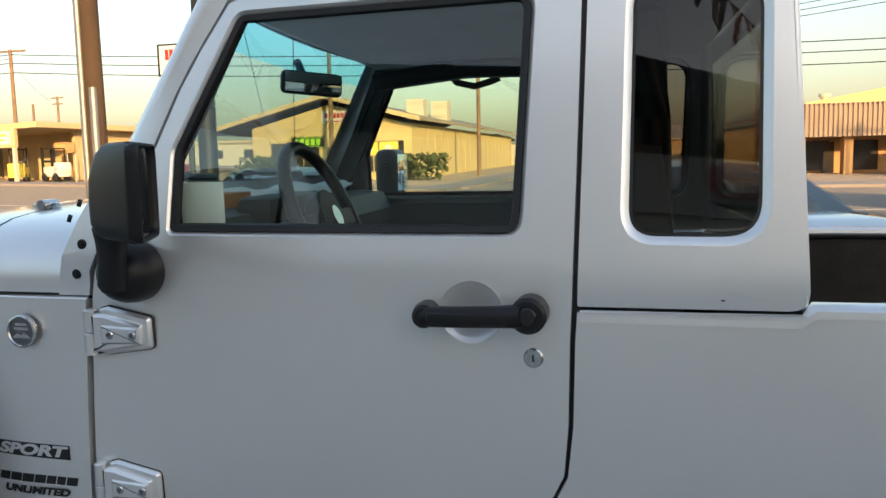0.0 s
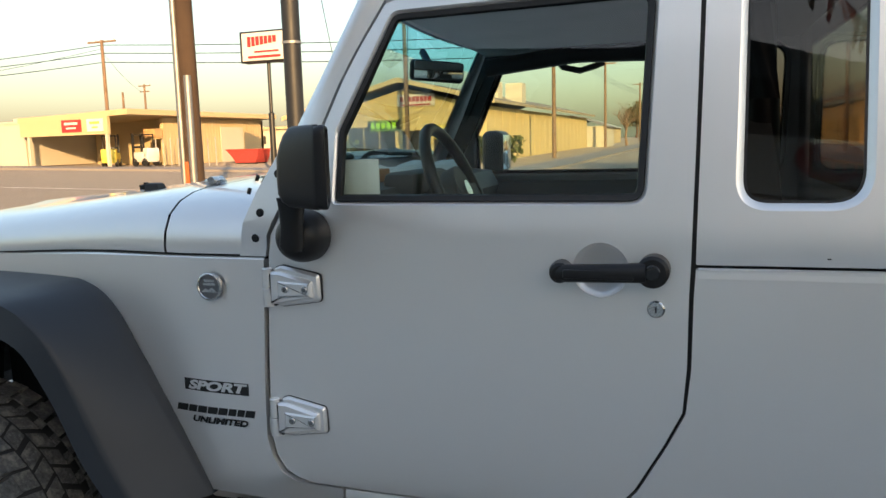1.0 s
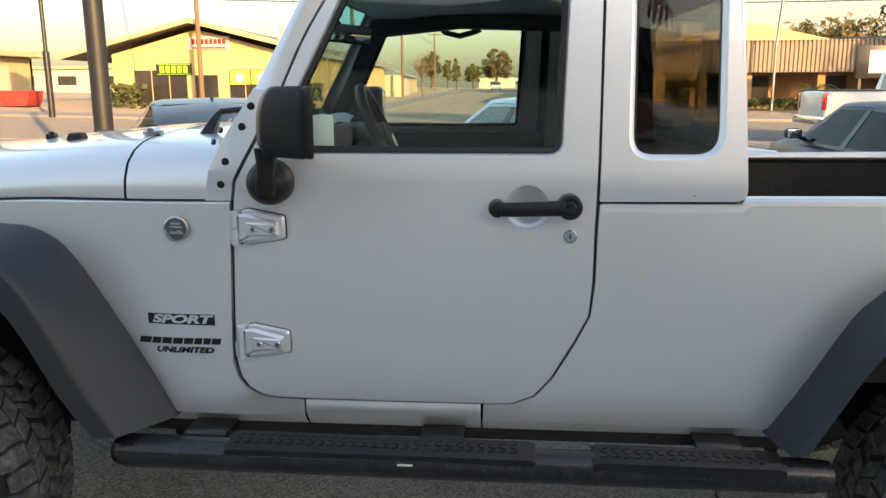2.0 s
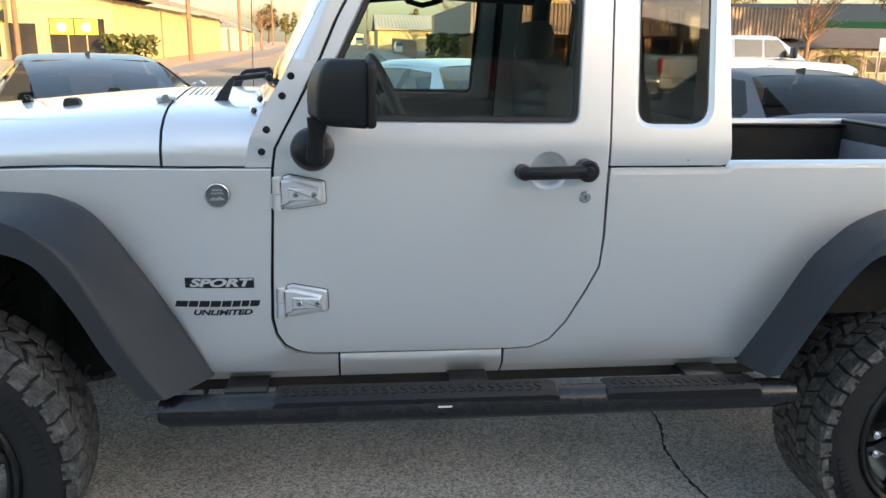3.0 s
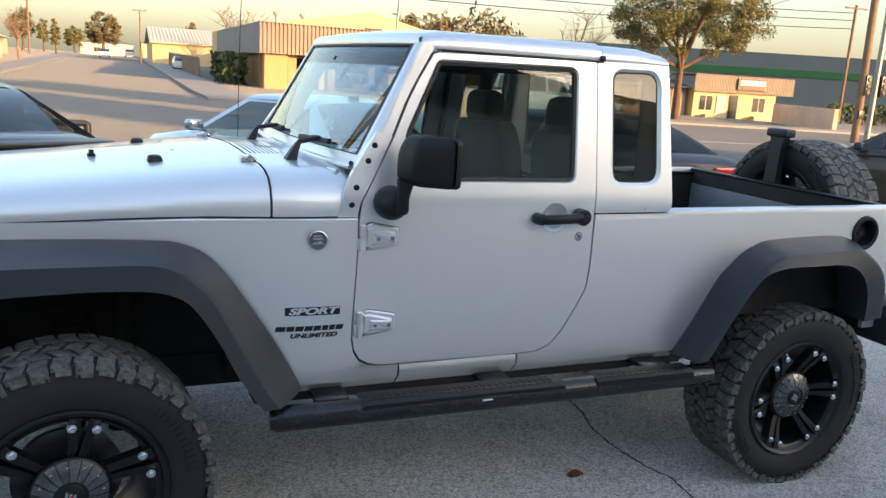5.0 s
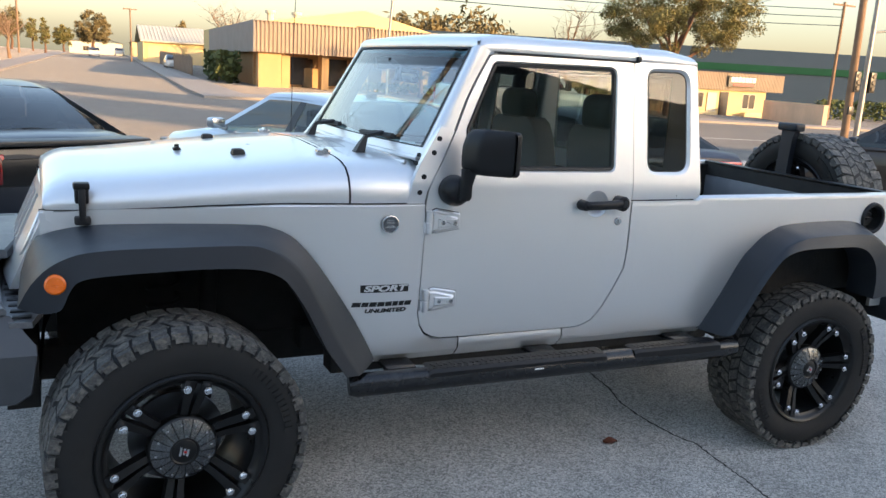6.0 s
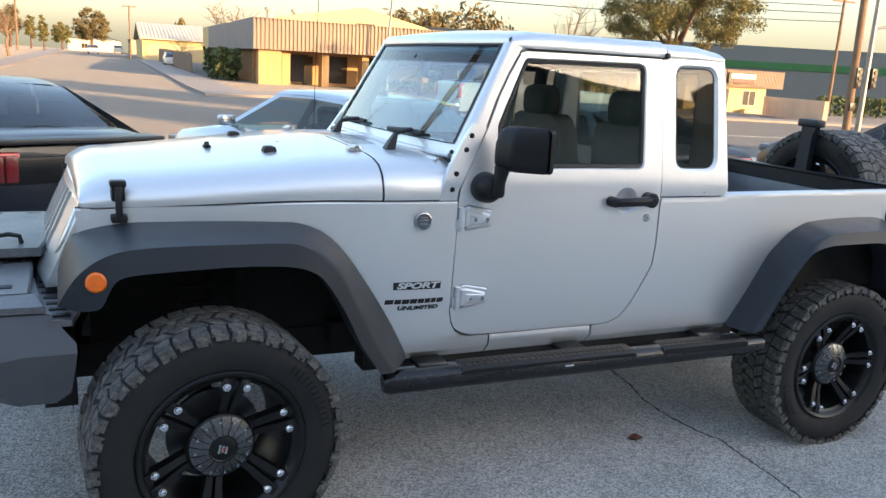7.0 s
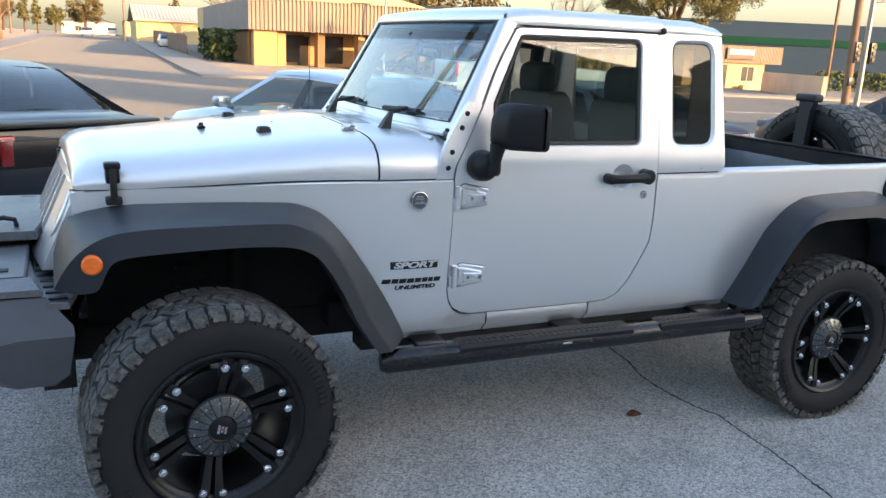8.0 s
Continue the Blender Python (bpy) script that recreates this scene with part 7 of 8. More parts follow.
for dz in (0.0, 0.68, 1.45):
    wire((-49, 54, 10.9 - dz), (65, 54.8, 9.7 - dz), 1.7, 0.035)
    wire((-49, 54, 10.9 - dz), (-110, 54, 11.4 - dz), 0.9, 0.035)
utility_pole((65, 54.8, 0), 11.2, 0.17, "wood utility pole beside the small shop", ((0.3, 1.4),))
wire((-49, 54, 10.6), (-90, 50, 8), 0.8)
wire((-49, 54, 10.3), (-76, 91, 10), 0.5)
wire((-4.7, 9.8, 7), (-23.5, 50, 1.0), 0.0, 0.012)
for k in range(4):
    wire((33.5, 26.0, 10.3 - 0.35 * k), (-10, 60, 9.8 - 0.3 * k), 0.4)
    wire((33.5, 26, 8.5 - 0.3 * k), (120, 30, 9), 0.6)
wire((33.5, 26, 7.8), (60, 75, 8.3), 0.3)
for k in range(3):
    wire((-11, 60.5, 9.6 - 0.3 * k), (-12.5, 140, 9.7 - 0.3 * k), 0.6)

# street-side sheds and fences down the side street
sh = thing("long_shed", "pale metal shed with a ribbed white roof", "shed", (0, 0, gz(9, 125) - 0.1))
part("wall", box(4.8, 118, 0, 13.5, 140, 3.0), YELLOW, sh)
part("roof", loft([[(4.4, 117.4, 2.9), (4.4, 117.4, 3.05), (4.4, 128, 5.4), (4.4, 141, 3.0)], [(14.0, 117.4, 2.9), (14.0, 117.4, 3.05), (14.0, 128, 5.4), (14.0, 141, 3.0)]]), WHITEWALL, sh, "pale ribbed metal roof")
for k in range(19):
    part("rib", loft([[(4.5 + 0.5 * k, 117.35, 3.07), (4.5 + 0.5 * k, 128, 5.42)], [(4.62 + 0.5 * k, 117.35, 3.12), (4.62 + 0.5 * k, 128, 5.47)], [(4.74 + 0.5 * k, 117.35, 3.07), (4.74 + 0.5 * k, 128, 5.42)]]), WHITEWALL, sh, "", 0)
for k in range(3):
    part("door", box(5.4 + 2.6 * k, 117.9, 0, 7.4 + 2.6 * k, 117.98, 2.4), CREAM, sh)
for k, (x, y, w, h) in enumerate(((-16, 95, 8, 3.4), (-18, 118, 8, 3.2), (-24, 150, 10, 3.6), (9, 165, 9, 4.0), (-2, 215, 12, 4.0))):
    hs = thing("street_house", "low pale house along the side street", "house", (x, y, gz(x, y) - 0.15))
    part("wall", box(-w / 2, 0, 0, w / 2, 8, h * 0.75), CREAM if k % 2 else WHITEWALL, hs)
    part("roof", loft([[(-w / 2 - 0.4, -0.4, h * 0.72), (0, -0.4, h + 0.6), (w / 2 + 0.4, -0.4, h * 0.72)], [(-w / 2 - 0.4, 8.4, h * 0.72), (0, 8.4, h + 0.6), (w / 2 + 0.4, 8.4, h * 0.72)]]), WHITEWALL if k % 2 else ROOFTAN, hs)
    window(hs, -w / 4, -w / 4 + 1.4, 0.9, 2.0, 0.0, WHITEWALL)
fn_ = thing("board_fence", "weathered board fence along the street", "fence")
for k in range(40):
    part("board", box(6.7, 70 + k * 1.1, gz(6.7, 70 + k * 1.1) - 0.1, 6.78, 71.0 + k * 1.1, gz(6.7, 70 + k * 1.1) + 1.6 + 0.1 * (k % 3)), FENCE, fn_)

gr_ = thing("guard_rail", "black tubular steel guard rail behind the coupe", "barrier", (0, 0, 0))
part("rail", tube([(-3.4, 9.6, 0.83), (-0.30, 9.5, 0.83), (-0.25, 9.5, 0.80)], 0.045, 10), SIGNDARK, gr_)
for px in (-3.3, -0.27):
    part("post", tube([(px, 9.5, 0), (px, 9.5, 0.82)], 0.05, 10), SIGNDARK, gr_)

# ---- parked cars ----
NAVY = material("dark_blue_paint", (0.012, 0.016, 0.026), 0.32, 0.2, 0.4, spec=0.3, vary=0.2, vscale=2)
PALEBLUE = material("pale_silver_blue_paint", (0.45, 0.50, 0.56), 0.3, 0.6, 1.0, vary=0.1, vscale=2)
WINE = material("dark_plum_paint", (0.030, 0.023, 0.036), 0.42, 0.1, 0.2, spec=0.25, vary=0.2, vscale=2)
WHITEPAINT = material("white_paint", (0.72, 0.70, 0.66), 0.3, 0.0, 0.8, vary=0.1, vscale=2)
BROWNPAINT = material("bronze_paint", (0.055, 0.038, 0.026), 0.34, 0.4, 0.6, vary=0.2, vscale=2)


def road_wheel(parent, x, y, r=0.33, w=0.22, s=1):
    t = part("wheel", lathe([(r * 0.66, 0.01), (r * 0.9, 0.0), (r, 0.04), (r, w - 0.04), (r * 0.9, w)], (x, y, r), 28), RUBBER, parent)
    if s < 0:
        t.matrix_basis = Matrix()
    part("rim", joined(lathe([(r * 0.68, 0.02), (r * 0.62, 0.03), (r * 0.6, 0.1)], (x, y, r), 24), *[box(x - 0.03 + 0 * k, y + 0.02, r, x + 0.03, y + 0.05, r + r * 0.64) if k == 0 else box(x, y + 0.02, r - 0.03, x + r * 0.64, y + 0.05, r + 0.03) if k == 1 else box(x - r * 0.64, y + 0.02, r - 0.03, x, y + 0.05, r + 0.03) if k == 2 else box(x - 0.03, y + 0.02, r - r * 0.64, x + 0.03, y + 0.05, r) for k in range(4)]), GUN, t)
    return t


def car(name, label, at, turn, L, W, paint, belt, roofline, hood_z, rear_z, fast=False, H=1.42, glass=None, kt=0.70, topf=0.90, cap=None):
    """A car that points along +x: lower body lofted over stations, cabin with real glass, lamps, wheels.
    belt: height of the window line; roofline: x of windscreen base, roof front, roof rear, rear-glass base."""
    c = thing(name, label, "car", at, turn)
    hw = W / 2
    # body stations: x, top z, half width, bottom z
    xa, xb, xc, xd = roofline
    st = [(-L / 2, rear_z - 0.22, 0.80, 0.42), (-L / 2 + 0.04, rear_z - 0.06, 0.90, 0.30), (-L / 2 + 0.16, rear_z, 0.955, 0.24), (xd, rear_z + 0.02, 1.0, 0.2), (xd + 0.5, belt, 1.0, 0.2),
          (0.2, belt, 1.0, 0.2), (xa, belt - 0.02, 0.99, 0.2), (xa + 0.35, hood_z + 0.02, 0.975, 0.2), (L / 2 - 0.45, hood_z - 0.08, 0.94, 0.22), (L / 2 - 0.12, hood_z - 0.2, 0.84, 0.26), (L / 2, hood_z - 0.34, 0.70, 0.34)]
    rows = []
    for x, zt, wf, zb in st:
        w = hw * wf
        tf = topf if x < xd + 0.3 else 0.90
        half = [(0.0, zb), (w * 0.9, zb), (w * 0.985, zb + 0.1), (w, zb + (zt - zb) * 0.45), (w * 0.985, zb + (zt - zb) * 0.78), (w * (tf + 0.05), zt - 0.035 - 0.3 * (0.90 - tf)), (w * tf, zt - 0.004), (w * 0.6, zt + 0.02), (0.0, zt + 0.032)]
        rows.append([(x, -y, z) for y, z in half] + [(x, y, z) for y, z in half[-2:0:-1]])
    body = part("body", loft(rows, None, True, True), paint, c, "", 45)
    # cabin: roof skin, pillars and glass
    def sec(x, zt, k):
        return [(x, s * hw * k, zt) for s in (-1, 1)]
    A = [(xa, belt - 0.02), (xb, H), (xc, H - 0.03), (xd, rear_z + 0.02)]
    rr_ = []
    n = 6
    for i in range(n + 1):
        t = i / n
        x = xb + (xc - xb) * t
        z = H + 0.03 * math.sin(math.pi * t) - 0.03 * t
        rr_.append([(x, -hw * kt * 1.02, z - 0.045), (x, -hw * kt * 0.97, z - 0.012), (x, -hw * kt * 0.8, z + 0.008), (x, 0, z + 0.022), (x, hw * kt * 0.8, z + 0.008), (x, hw * kt * 0.97, z - 0.012), (x, hw * kt * 1.02, z - 0.045)])
    part("roof", loft(rr_), paint, c, "", 60)
    gm = glass or CARGLASS
    part("windscreen", loft([[(xa, -hw * 0.86, belt - 0.01), (xa + 0.05, 0, belt), (xa, hw * 0.86, belt - 0.01)], [(xb, -hw * kt * 0.97, H - 0.02), (xb + 0.02, 0, H + 0.015), (xb, hw * kt * 0.97, H - 0.02)]]), gm, c).visible_shadow = False
    nr = 6
    rg = []
    for i in range(nr + 1):
        t = i / nr
        x = xc + (xd - xc) * t
        z = (H - 0.035) + (rear_z + 0.03 - (H - 0.035)) * (t ** 1.25)
        w0 = kt * 0.97 + ((0.78 if topf > 0.8 else 0.58) - kt * 0.97) * t
        rg.append([(x, s * hw * w0, z + 0.03 * (1 - abs(s))) for s in (-1, -0.5, 0, 0.5, 1)])
    part("rear_glass", loft(rg), gm, c, "", 60).visible_shadow = False
    for s in (-1, 1):
        lo = [(xa - 0.12, belt), (xa - 0.9, belt + 0.005), (xd + 1.15, belt + 0.01), (xd + 0.75, belt + 0.02)]
        def sp(x, z):
            k = 0.965 + (kt * 1.02 - 0.965) * (z - belt) / (H - 0.05 - belt)
            return (x, s * hw * k, z)
        win = [(xa - 0.10, belt + 0.01), (xb - 0.06, H - 0.065), ((xb + xc) / 2, H - 0.055), (xc + 0.02, H - 0.08), (xd + 0.55, belt + 0.07), (xd + 0.62, belt + 0.01)]
        bm = bmesh.new()
        bm.faces.new([bm.verts.new(sp(x, z)) for x, z in win])
        part("side_glass", bm, gm, c, "", 0).visible_shadow = False
        # frame strips round the glass
        out = [(xa + 0.06, belt - 0.02), (xb, H - 0.035), ((xb + xc) / 2, H - 0.022), (xc - 0.05, H - 0.04), (xd + 0.12, belt + 0.03), (xd + 0.2, belt - 0.02)]
        fr = bmesh.new()
        va = [fr.verts.new(Vector(sp(x, z)) + Vector((0, s * 0.004, 0))) for x, z in win]
        vb = [fr.verts.new(Vector(sp(x, z)) + Vector((0, s * 0.002, 0))) for x, z in out]
        for i in range(6):
            fr.faces.new((va[i], va[(i + 1) % 6], vb[(i + 1) % 6], vb[i]))
        part("window_frame", fr, paint, c, "", 0)
        pb_ = bmesh.new()
        xm = xb * 0.45 + xc * 0.55
        q = [sp(xm + 0.06, belt), sp(xm + 0.02, H - 0.06), sp(xm - 0.08, H - 0.06), sp(xm - 0.06, belt)]
        pb_.faces.new([pb_.verts.new(Vector(p) + Vector((0, s * 0.006, 0))) for p in q])
        part("door_pillar", pb_, SIGNDARK, c, "", 0)
        mr = part("wing_mirror", joined(rbox(xa - 0.30, s * (hw + 0.08) - 0.09, belt + 0.035, xa - 0.17, s * (hw + 0.08) + 0.09, belt + 0.15, 0.04, 4), tube([(xa - 0.22, s * hw * 0.93, belt + 0.02), (xa - 0.22, s * (hw + 0.02), belt + 0.06)], 0.025, 8)), cap or FLARE, c)
        part("mirror_glass", rbox(xa - 0.305, s * (hw + 0.08) - 0.075, belt + 0.048, xa - 0.2995, s * (hw + 0.08) + 0.075, belt + 0.137, 0.002), MIRROR, mr)
        for wx in (-L / 2 + 0.95, L / 2 - 0.92):
            wy = -hw if s < 0 else hw - 0.22
            road_wheel(c, wx, wy)
            arch = bmesh.new()
            loft([[(wx + r_ * math.cos(a), s * (hw * 0.992), 0.33 + r_ * math.sin(a)) for r_ in (0.345, 0.385)] for a in [math.pi * k / 12 for k in range(13)]], arch)
            part("wheel_arch", arch, SIGNDARK, c, "", 0)
        part("tail_lamp", rbox(-L / 2 - 0.005, s * hw * 0.62 - 0.17, rear_z - 0.22, -L / 2 + 0.12, s * hw * 0.62 + 0.17, rear_z - 0.07, 0.02), REDLENS, c)
        part("headlamp", rbox(L / 2 - 0.3, s * hw * 0.66 - 0.16, hood_z - 0.30, L / 2 - 0.06, s * hw * 0.66 + 0.16, hood_z - 0.18, 0.03), GUN, c)
    for xx in (-0.35, -1.1):
        for yy in (-0.36, 0.36):
            st_ = part("seat", rbox(xx, yy - 0.24, 0.5, xx + 0.14, yy + 0.24, belt + 0.12, 0.05), SEATCLOTH, c)
            part("headrest", rbox(xx - 0.03, yy - 0.13, belt + 0.10, xx + 0.07, yy + 0.13, belt + 0.30, 0.04), SEATCLOTH, st_)
    part("dashboard", rbox(xa - 0.25, -hw * 0.8, belt - 0.15, xa - 0.05, hw * 0.8, belt - 0.01, 0.04), SEATCLOTH, c)
    part("antenna_fin", loft([[(xc + 0.25 - a, -0.02 * b, H + z) for a, b in ((0, 1), (0, -1))] + [(xc + 0.10 - a, 0.0, H + z2) for a in (0,)] for a, z, z2 in ((0, 0.0, 0.0), (0.05, 0.04, 0.06))], None, False), SIGNDARK, c, "", 0)
    return c, body


# coupe with its tail towards the truck
cp, _ = car("coupe", "dark blue-black fastback coupe parked tail-on", (-1.54, 6.09, 0), 115, 4.78, 1.92, NAVY, 1.02, (0.55, 0.0, -0.75, -1.73), 1.0, 1.09, H=1.46, kt=0.60, topf=0.72)
part("spoiler", joined(rbox(-2.44, -0.68, 1.075, -2.16, 0.68, 1.115, 0.01), rbox(-2.40, -0.70, 0.98, -2.2, -0.66, 1.09, 0.01), rbox(-2.40, 0.66, 0.98, -2.2, 0.70, 1.09, 0.01)), SIGNDARK, cp)
part("rear_panel", joined(rbox(-2.405, -0.75, 0.78, -2.37, 0.75, 0.98, 0.01)), GLOSSBLACK, cp, "black gloss tail panel")
for k in range(3):
    for s in (-1, 1):
        part("tail_bar", rbox(-2.425, s * (0.50 + 0.10 * k) - 0.046, 0.80, -2.40, s * (0.50 + 0.10 * k) + 0.046, 1.0, 0.012), DARKLENS, cp)
part("diffuser", joined(rbox(-2.43, -0.72, 0.38, -2.33, 0.72, 0.50, 0.02), rbox(-2.42, -0.80, 0.52, -2.36, 0.80, 0.56, 0.01)), GUN, cp, "grey lower diffuser")
car("sedan", "pale silver-blue sedan parked beside the truck", (2.03, 6.0, 0), 115, 4.7, 1.84, PALEBLUE, 1.02, (0.85, 0.15, -0.95, -1.7), 0.98, 1.08, H=1.46, cap=PALEBLUE, glass=LIGHTPANE)
car("sedan", "dark plum sedan parked beyond the load bed", (5.75, 6.6, 0), 90, 4.75, 1.84, WINE, 0.96, (0.85, 0.25, -1.05, -2.02), 0.96, 1.03, H=1.39, cap=WINE, glass=SMOKEPANE)
car("sedan", "dark bronze sedan parked beyond the plum sedan", (11.58, 5.87, 0), 112, 4.7, 1.84, BROWNPAINT, 1.0, (0.85, 0.25, -0.95, -1.7), 1.0, 1.08, H=1.45)

def prow(x, zt, w, zb=0.55):
    half = [(0, zb), (w * 0.95, zb), (w, zb + 0.15), (w, zt - 0.12), (w * 0.96, zt - 0.02), (w * 0.9, zt), (0, zt + 0.01)]
    return [(x, -y, z) for y, z in half] + [(x, y, z) for y, z in half[-2:0:-1]]
def crow(x, z0, z1, k):
    return [(x, -0.95, z0), (x, -0.95 * k, z1 - 0.05), (x, -0.9 * k, z1), (x, 0.9 * k, z1), (x, 0.95 * k, z1 - 0.05), (x, 0.95, z0)]
# white crew-cab pickup out on the road
pk = thing("crew_cab_pickup", "white crew-cab pickup with a black bed cover on the road", "pickup truck", (12.9, 21.0, gz(12.9, 21)))
part("body", loft([prow(-3.05, 1.36, 0.98), prow(-2.98, 1.44, 1.0), prow(-1.0, 1.44, 1.01), prow(1.1, 1.36, 1.01), prow(1.4, 1.34, 1.0), prow(2.7, 1.27, 0.97), prow(3.0, 1.15, 0.93), prow(3.08, 0.95, 0.88)], None, True, True), WHITEPAINT, pk, "", 40)
part("cab", loft([crow(-1.02, 1.40, 1.44, 0.97), crow(-0.92, 1.40, 1.96, 0.84), crow(-0.6, 1.40, 2.05, 0.83), crow(0.25, 1.40, 2.05, 0.83), crow(0.5, 1.40, 2.0, 0.83), crow(1.35, 1.36, 1.40, 0.95)]), WHITEPAINT, pk, "", 35)
part("bed_cover", rbox(-2.96, -0.9, 1.445, -1.06, 0.9, 1.485, 0.012), SIGNDARK, pk, "black folding bed cover")
part("tailgate", rbox(-3.09, -0.78, 0.82, -3.04, 0.78, 1.42, 0.02), WHITEPAINT, pk)
part("bumper", rbox(-3.22, -0.96, 0.58, -3.02, 0.96, 0.78, 0.03), CHROME, pk, "chrome rear bumper")
part("grille", rbox(3.02, -0.6, 0.78, 3.11, 0.6, 1.12, 0.03), GUN, pk)
part("bumper", rbox(2.92, -0.97, 0.5, 3.2, 0.97, 0.72, 0.05), CHROME, pk, "chrome front bumper")
for s in (-1, 1):
    part("tail_lamp", rbox(-3.09, s * 0.9 - 0.09, 0.95, -2.92, s * 0.9 + 0.09, 1.40, 0.02), REDLENS, pk)
    part("headlamp", rbox(2.72, s * 0.82 - 0.13, 0.88, 3.05, s * 0.82 + 0.13, 1.10, 0.03), GUN, pk)
    for xa_, xb_ in ((-0.84, -0.02), (0.06, 0.86)):
        zt_ = 1.88 if xa_ < 0 else 1.72
        part("side_window", loft([[(xa_, s * 0.952, 1.45), (xb_, s * 0.952, 1.45)], [(xa_, s * 0.83, 1.93), (xb_ - (0.36 if xa_ > 0 else 0), s * 0.83, 1.93)]]), DARKWIN, pk, "", 0)
        part("door_handle", rbox(xa_ + 0.06, s * 1.022 - 0.012, 1.21, xa_ + 0.26, s * 1.022 + 0.012, 1.25, 0.008), CHROME, pk)
    mr_ = part("wing_mirror", joined(rbox(0.72, s * 1.2 - 0.11, 1.42, 0.86, s * 1.2 + 0.11, 1.74, 0.04, 3), tube([(0.82, s * 0.94, 1.48), (0.8, s * 1.14, 1.5)], 0.03, 8)), FLARE, pk, "black towing mirror")
    part("mirror_glass", box(0.715, s * 1.2 - 0.085, 1.46, 0.719, s * 1.2 + 0.085, 1.70), MIRROR, mr_)
    for wx in (-1.95, 1.95):
        road_wheel(pk, wx, -1.01 if s < 0 else 0.79, 0.40)
        part("wheel_arch", loft([[(wx + r_ * math.cos(a), s * 1.013, 0.45 + r_ * math.sin(a)) for r_ in (0.40, 0.47)] for a in [math.pi * k / 12 for k in range(13)]]), SIGNDARK, pk, "", 0)
part("windscreen", loft([[(0.58, -0.70, 1.955), (0.60, 0.70, 1.955)], [(1.30, -0.84, 1.445), (1.30, 0.84, 1.445)]]), DARKWIN, pk, "", 0)
part("rear_window", loft([[(-1.012, -0.62, 1.50), (-1.012, 0.62, 1.50)], [(-0.945, -0.58, 1.88), (-0.945, 0.58, 1.88)]]), DARKWIN, pk, "", 0)
# a few small vehicles far down the side street
for k, (x, y, p_) in enumerate(((-1.8, 150, WHITEPAINT), (6.8, 92, WHITEPAINT), (2.6, 175, WHITEPAINT))):
    v = thing("street_car", "white car far down the side street", "car", (x, y, gz(x, y)), 90, "street cars")
    part("body", loft([prow(-2.2, 0.8, 0.8, 0.25), prow(-2.1, 0.95, 0.88, 0.25), prow(2.0, 0.9, 0.88, 0.25), prow(2.2, 0.7, 0.8, 0.25)], None, True, True), p_, v)
    part("cab", loft([crow(-1.9, 0.9, 1.1, 0.8), crow(-1.4, 0.9, 1.5, 0.8), crow(0.3, 0.9, 1.5, 0.8), crow(1.0, 0.9, 1.0, 0.85)]), DARKWIN, v, "", 40)
    for s in (-1, 1):
        for wx in (-1.4, 1.4):
            road_wheel(v, wx, -0.88 if s < 0 else 0.66, 0.31)

# ---- the building behind the camera, whose shade lies over the lot ----
BACKTAN = material("dull_brown_wall", (0.20, 0.16, 0.12), 0.85, vary=0.4, vscale=0.5)
SALESWALL = material("white_sales_stucco", (0.74, 0.72, 0.68), 0.85, vary=0.3, vscale=0.7, tint=(0.62, 0.60, 0.56), bump=0.4, bscale=30)
sb = thing("sales_building", "white stucco sales building with a wide dark roof", "building", (0, -5.35, 0), -15)
part("wall", box(-1.0, -7, 0, 11.0, 0, 3.9), SALESWALL, sb)
part("roof", loft([[(x, 0.5, z - 0.35), (x, 0.5, z), (x, -7.5, z + 0.3), (x, -7.5, z - 0.1)] for x, z in ((-1.5, 4.3), (0.9, 4.45), (1.8, 4.65), (2.9, 4.45), (6.6, 4.3), (11.5, 4.3))], None, True, True), SIGNDARK, sb, "dark roof with a low gable")
s_ = part("wall_banner", box(1.9, 0.02, 3.30, 3.47, 0.06, 3.74), WHITESIGN, sb, "white banner with dark red oval")
part("banner_oval", loft([[(2.90 + 0.34 * r * math.cos(a), 0.075, 3.66 + 0.20 * r * math.sin(a)) for a in [2 * math.pi * k / 28 for k in range(28)]] for r in (1.0, 0.01)], None, True), REDSIGN, s_)
part("banner_mark", joined(*[box(2.72 + 0.10 * k, 0.08, 3.54 + 0.02 * (k % 2), 2.79 + 0.10 * k, 0.095, 3.64) for k in range(7)], box(2.6, 0.08, 3.38, 3.35, 0.095, 3.42)), SIGNDARK, s_)
for wx in (-0.6, 4.4):
    part("window", box(wx, 0.005, 0.8, wx + 1.4, 0.04, 2.1), DARKWIN, sb)
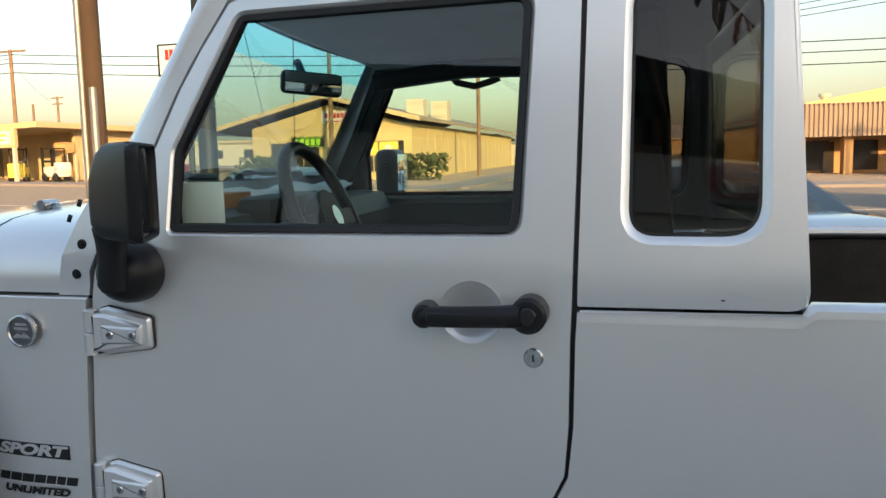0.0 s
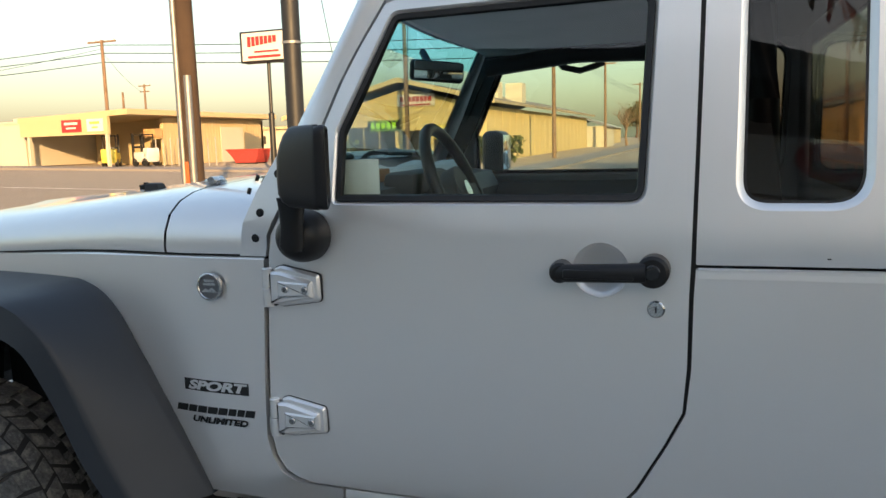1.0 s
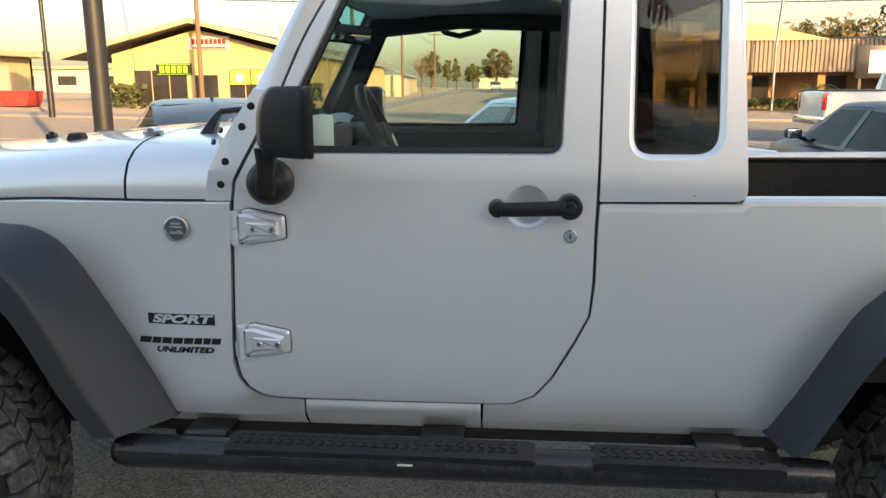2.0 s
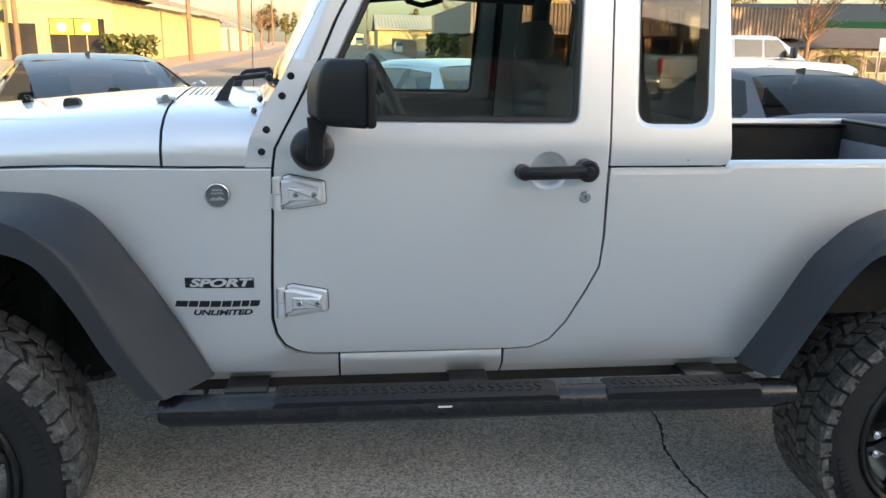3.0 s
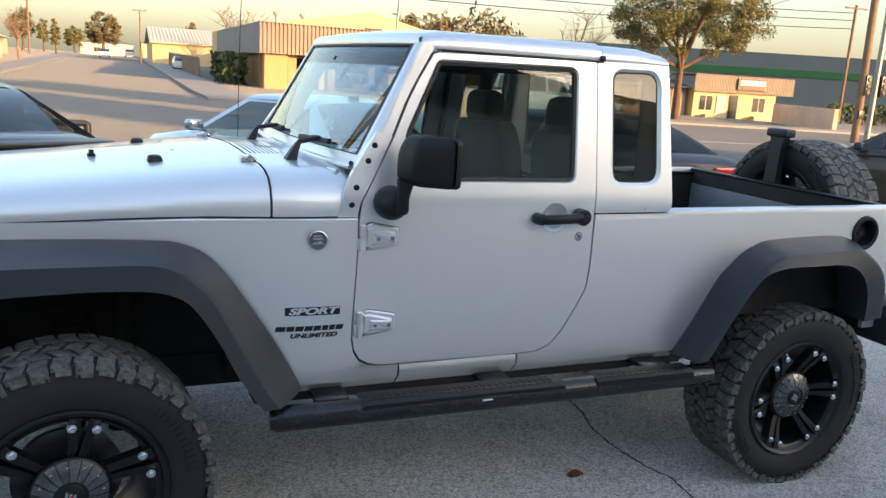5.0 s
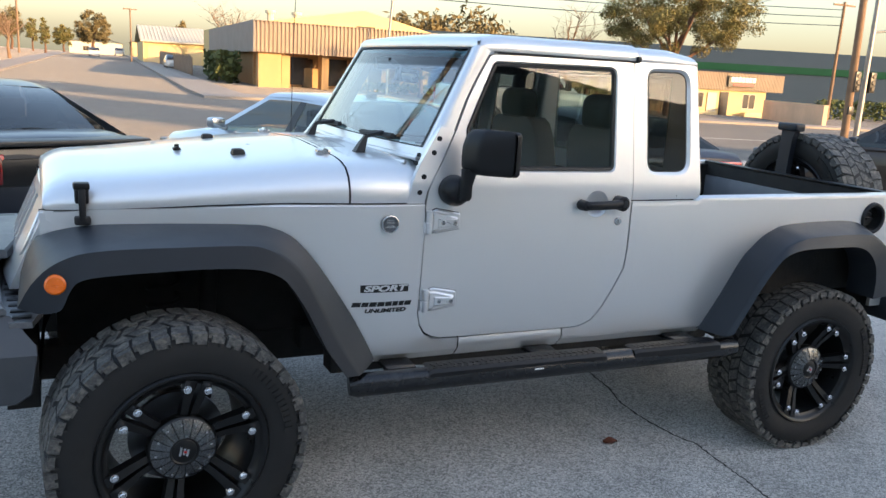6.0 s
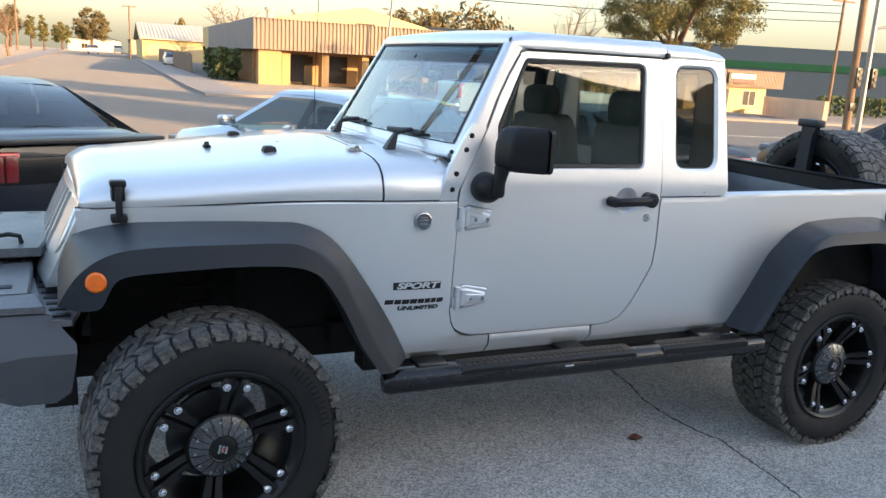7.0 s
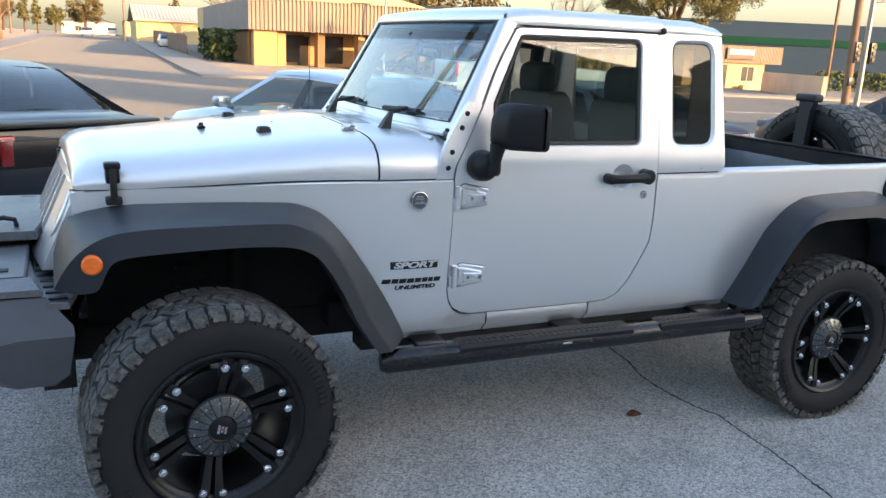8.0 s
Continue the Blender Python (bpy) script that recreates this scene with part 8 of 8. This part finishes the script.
part("door", box(2.6, 0.005, 0.0, 3.6, 0.05, 2.1), DARKWIN, sb)
# row of unseen blocks added further behind, to keep the low sun off the lot
for x0, x1, h in ((-60, -34, 9.2), (-32, -14, 10.3), (-12, 10, 10.8), (12, 34, 11.2), (36, 58, 10.6), (60, 90, 9.2)):
    rb_ = thing("rear_building", "plain unseen block added behind the lot against the sun", "building", (0, -32, 0), 0, "rear buildings")
    part("wall", box(x0, -12, 0, x1, 0, h), BACKTAN, rb_)
    part("parapet", box(x0 - 0.2, -12.2, h, x1 + 0.2, 0.2, h + 0.3), CREAM, rb_)
# two unseen tall blocks added to cast bands of shade across the road
for x0, x1, h in ((78.2, 82.4, 34.0), (86.8, 90.8, 37.0)):
    rb_ = thing("rear_tower", "tall unseen block added to cast a shade band", "building", (0, -90, 0), 0, "rear buildings")
    part("wall", box(x0, -4, 0, x1, 0, h), BACKTAN, rb_)
    part("parapet", box(x0 - 0.2, -4.2, h, x1 + 0.2, 0.2, h + 0.3), CREAM, rb_)
# string of pennants along the roof edge
COLS = (material("pennant_red", (0.5, 0.02, 0.02), 0.6), material("pennant_white", (0.7, 0.7, 0.68), 0.6), material("pennant_black", (0.015, 0.015, 0.015), 0.6))
pn = thing("pennant_string", "string of red white and black foil pennants overhead", "bunting", (0, 0, 0))
PA, PB = Vector((-4.7, 9.75, 6.3)), Vector((3.2, -5.3, 4.4))
rp = random.Random(9)
for k in range(130):
    t = (k + 0.5) / 130
    c = PA.lerp(PB, t) - Vector((0, 0, 0.7 * 4 * t * (1 - t)))
    d = (PB - PA).normalized()
    n_ = Vector((-d.y, d.x, 0)).normalized() * rp.uniform(-0.06, 0.06)
    part("pennant", loft([[c - d * 0.055, c + d * 0.055], [c - d * 0.035 + n_ - Vector((0, 0, 0.26)), c + d * 0.035 + n_ - Vector((0, 0, 0.26))]]), COLS[(k // 8) % 3], pn, "", 0, True)
part("cord", tube([PA.lerp(PB, t) - Vector((0, 0, 0.7 * 4 * t * (1 - t))) for t in [i / 24 for i in range(25)]], 0.006, 4), SIGNDARK, pn)
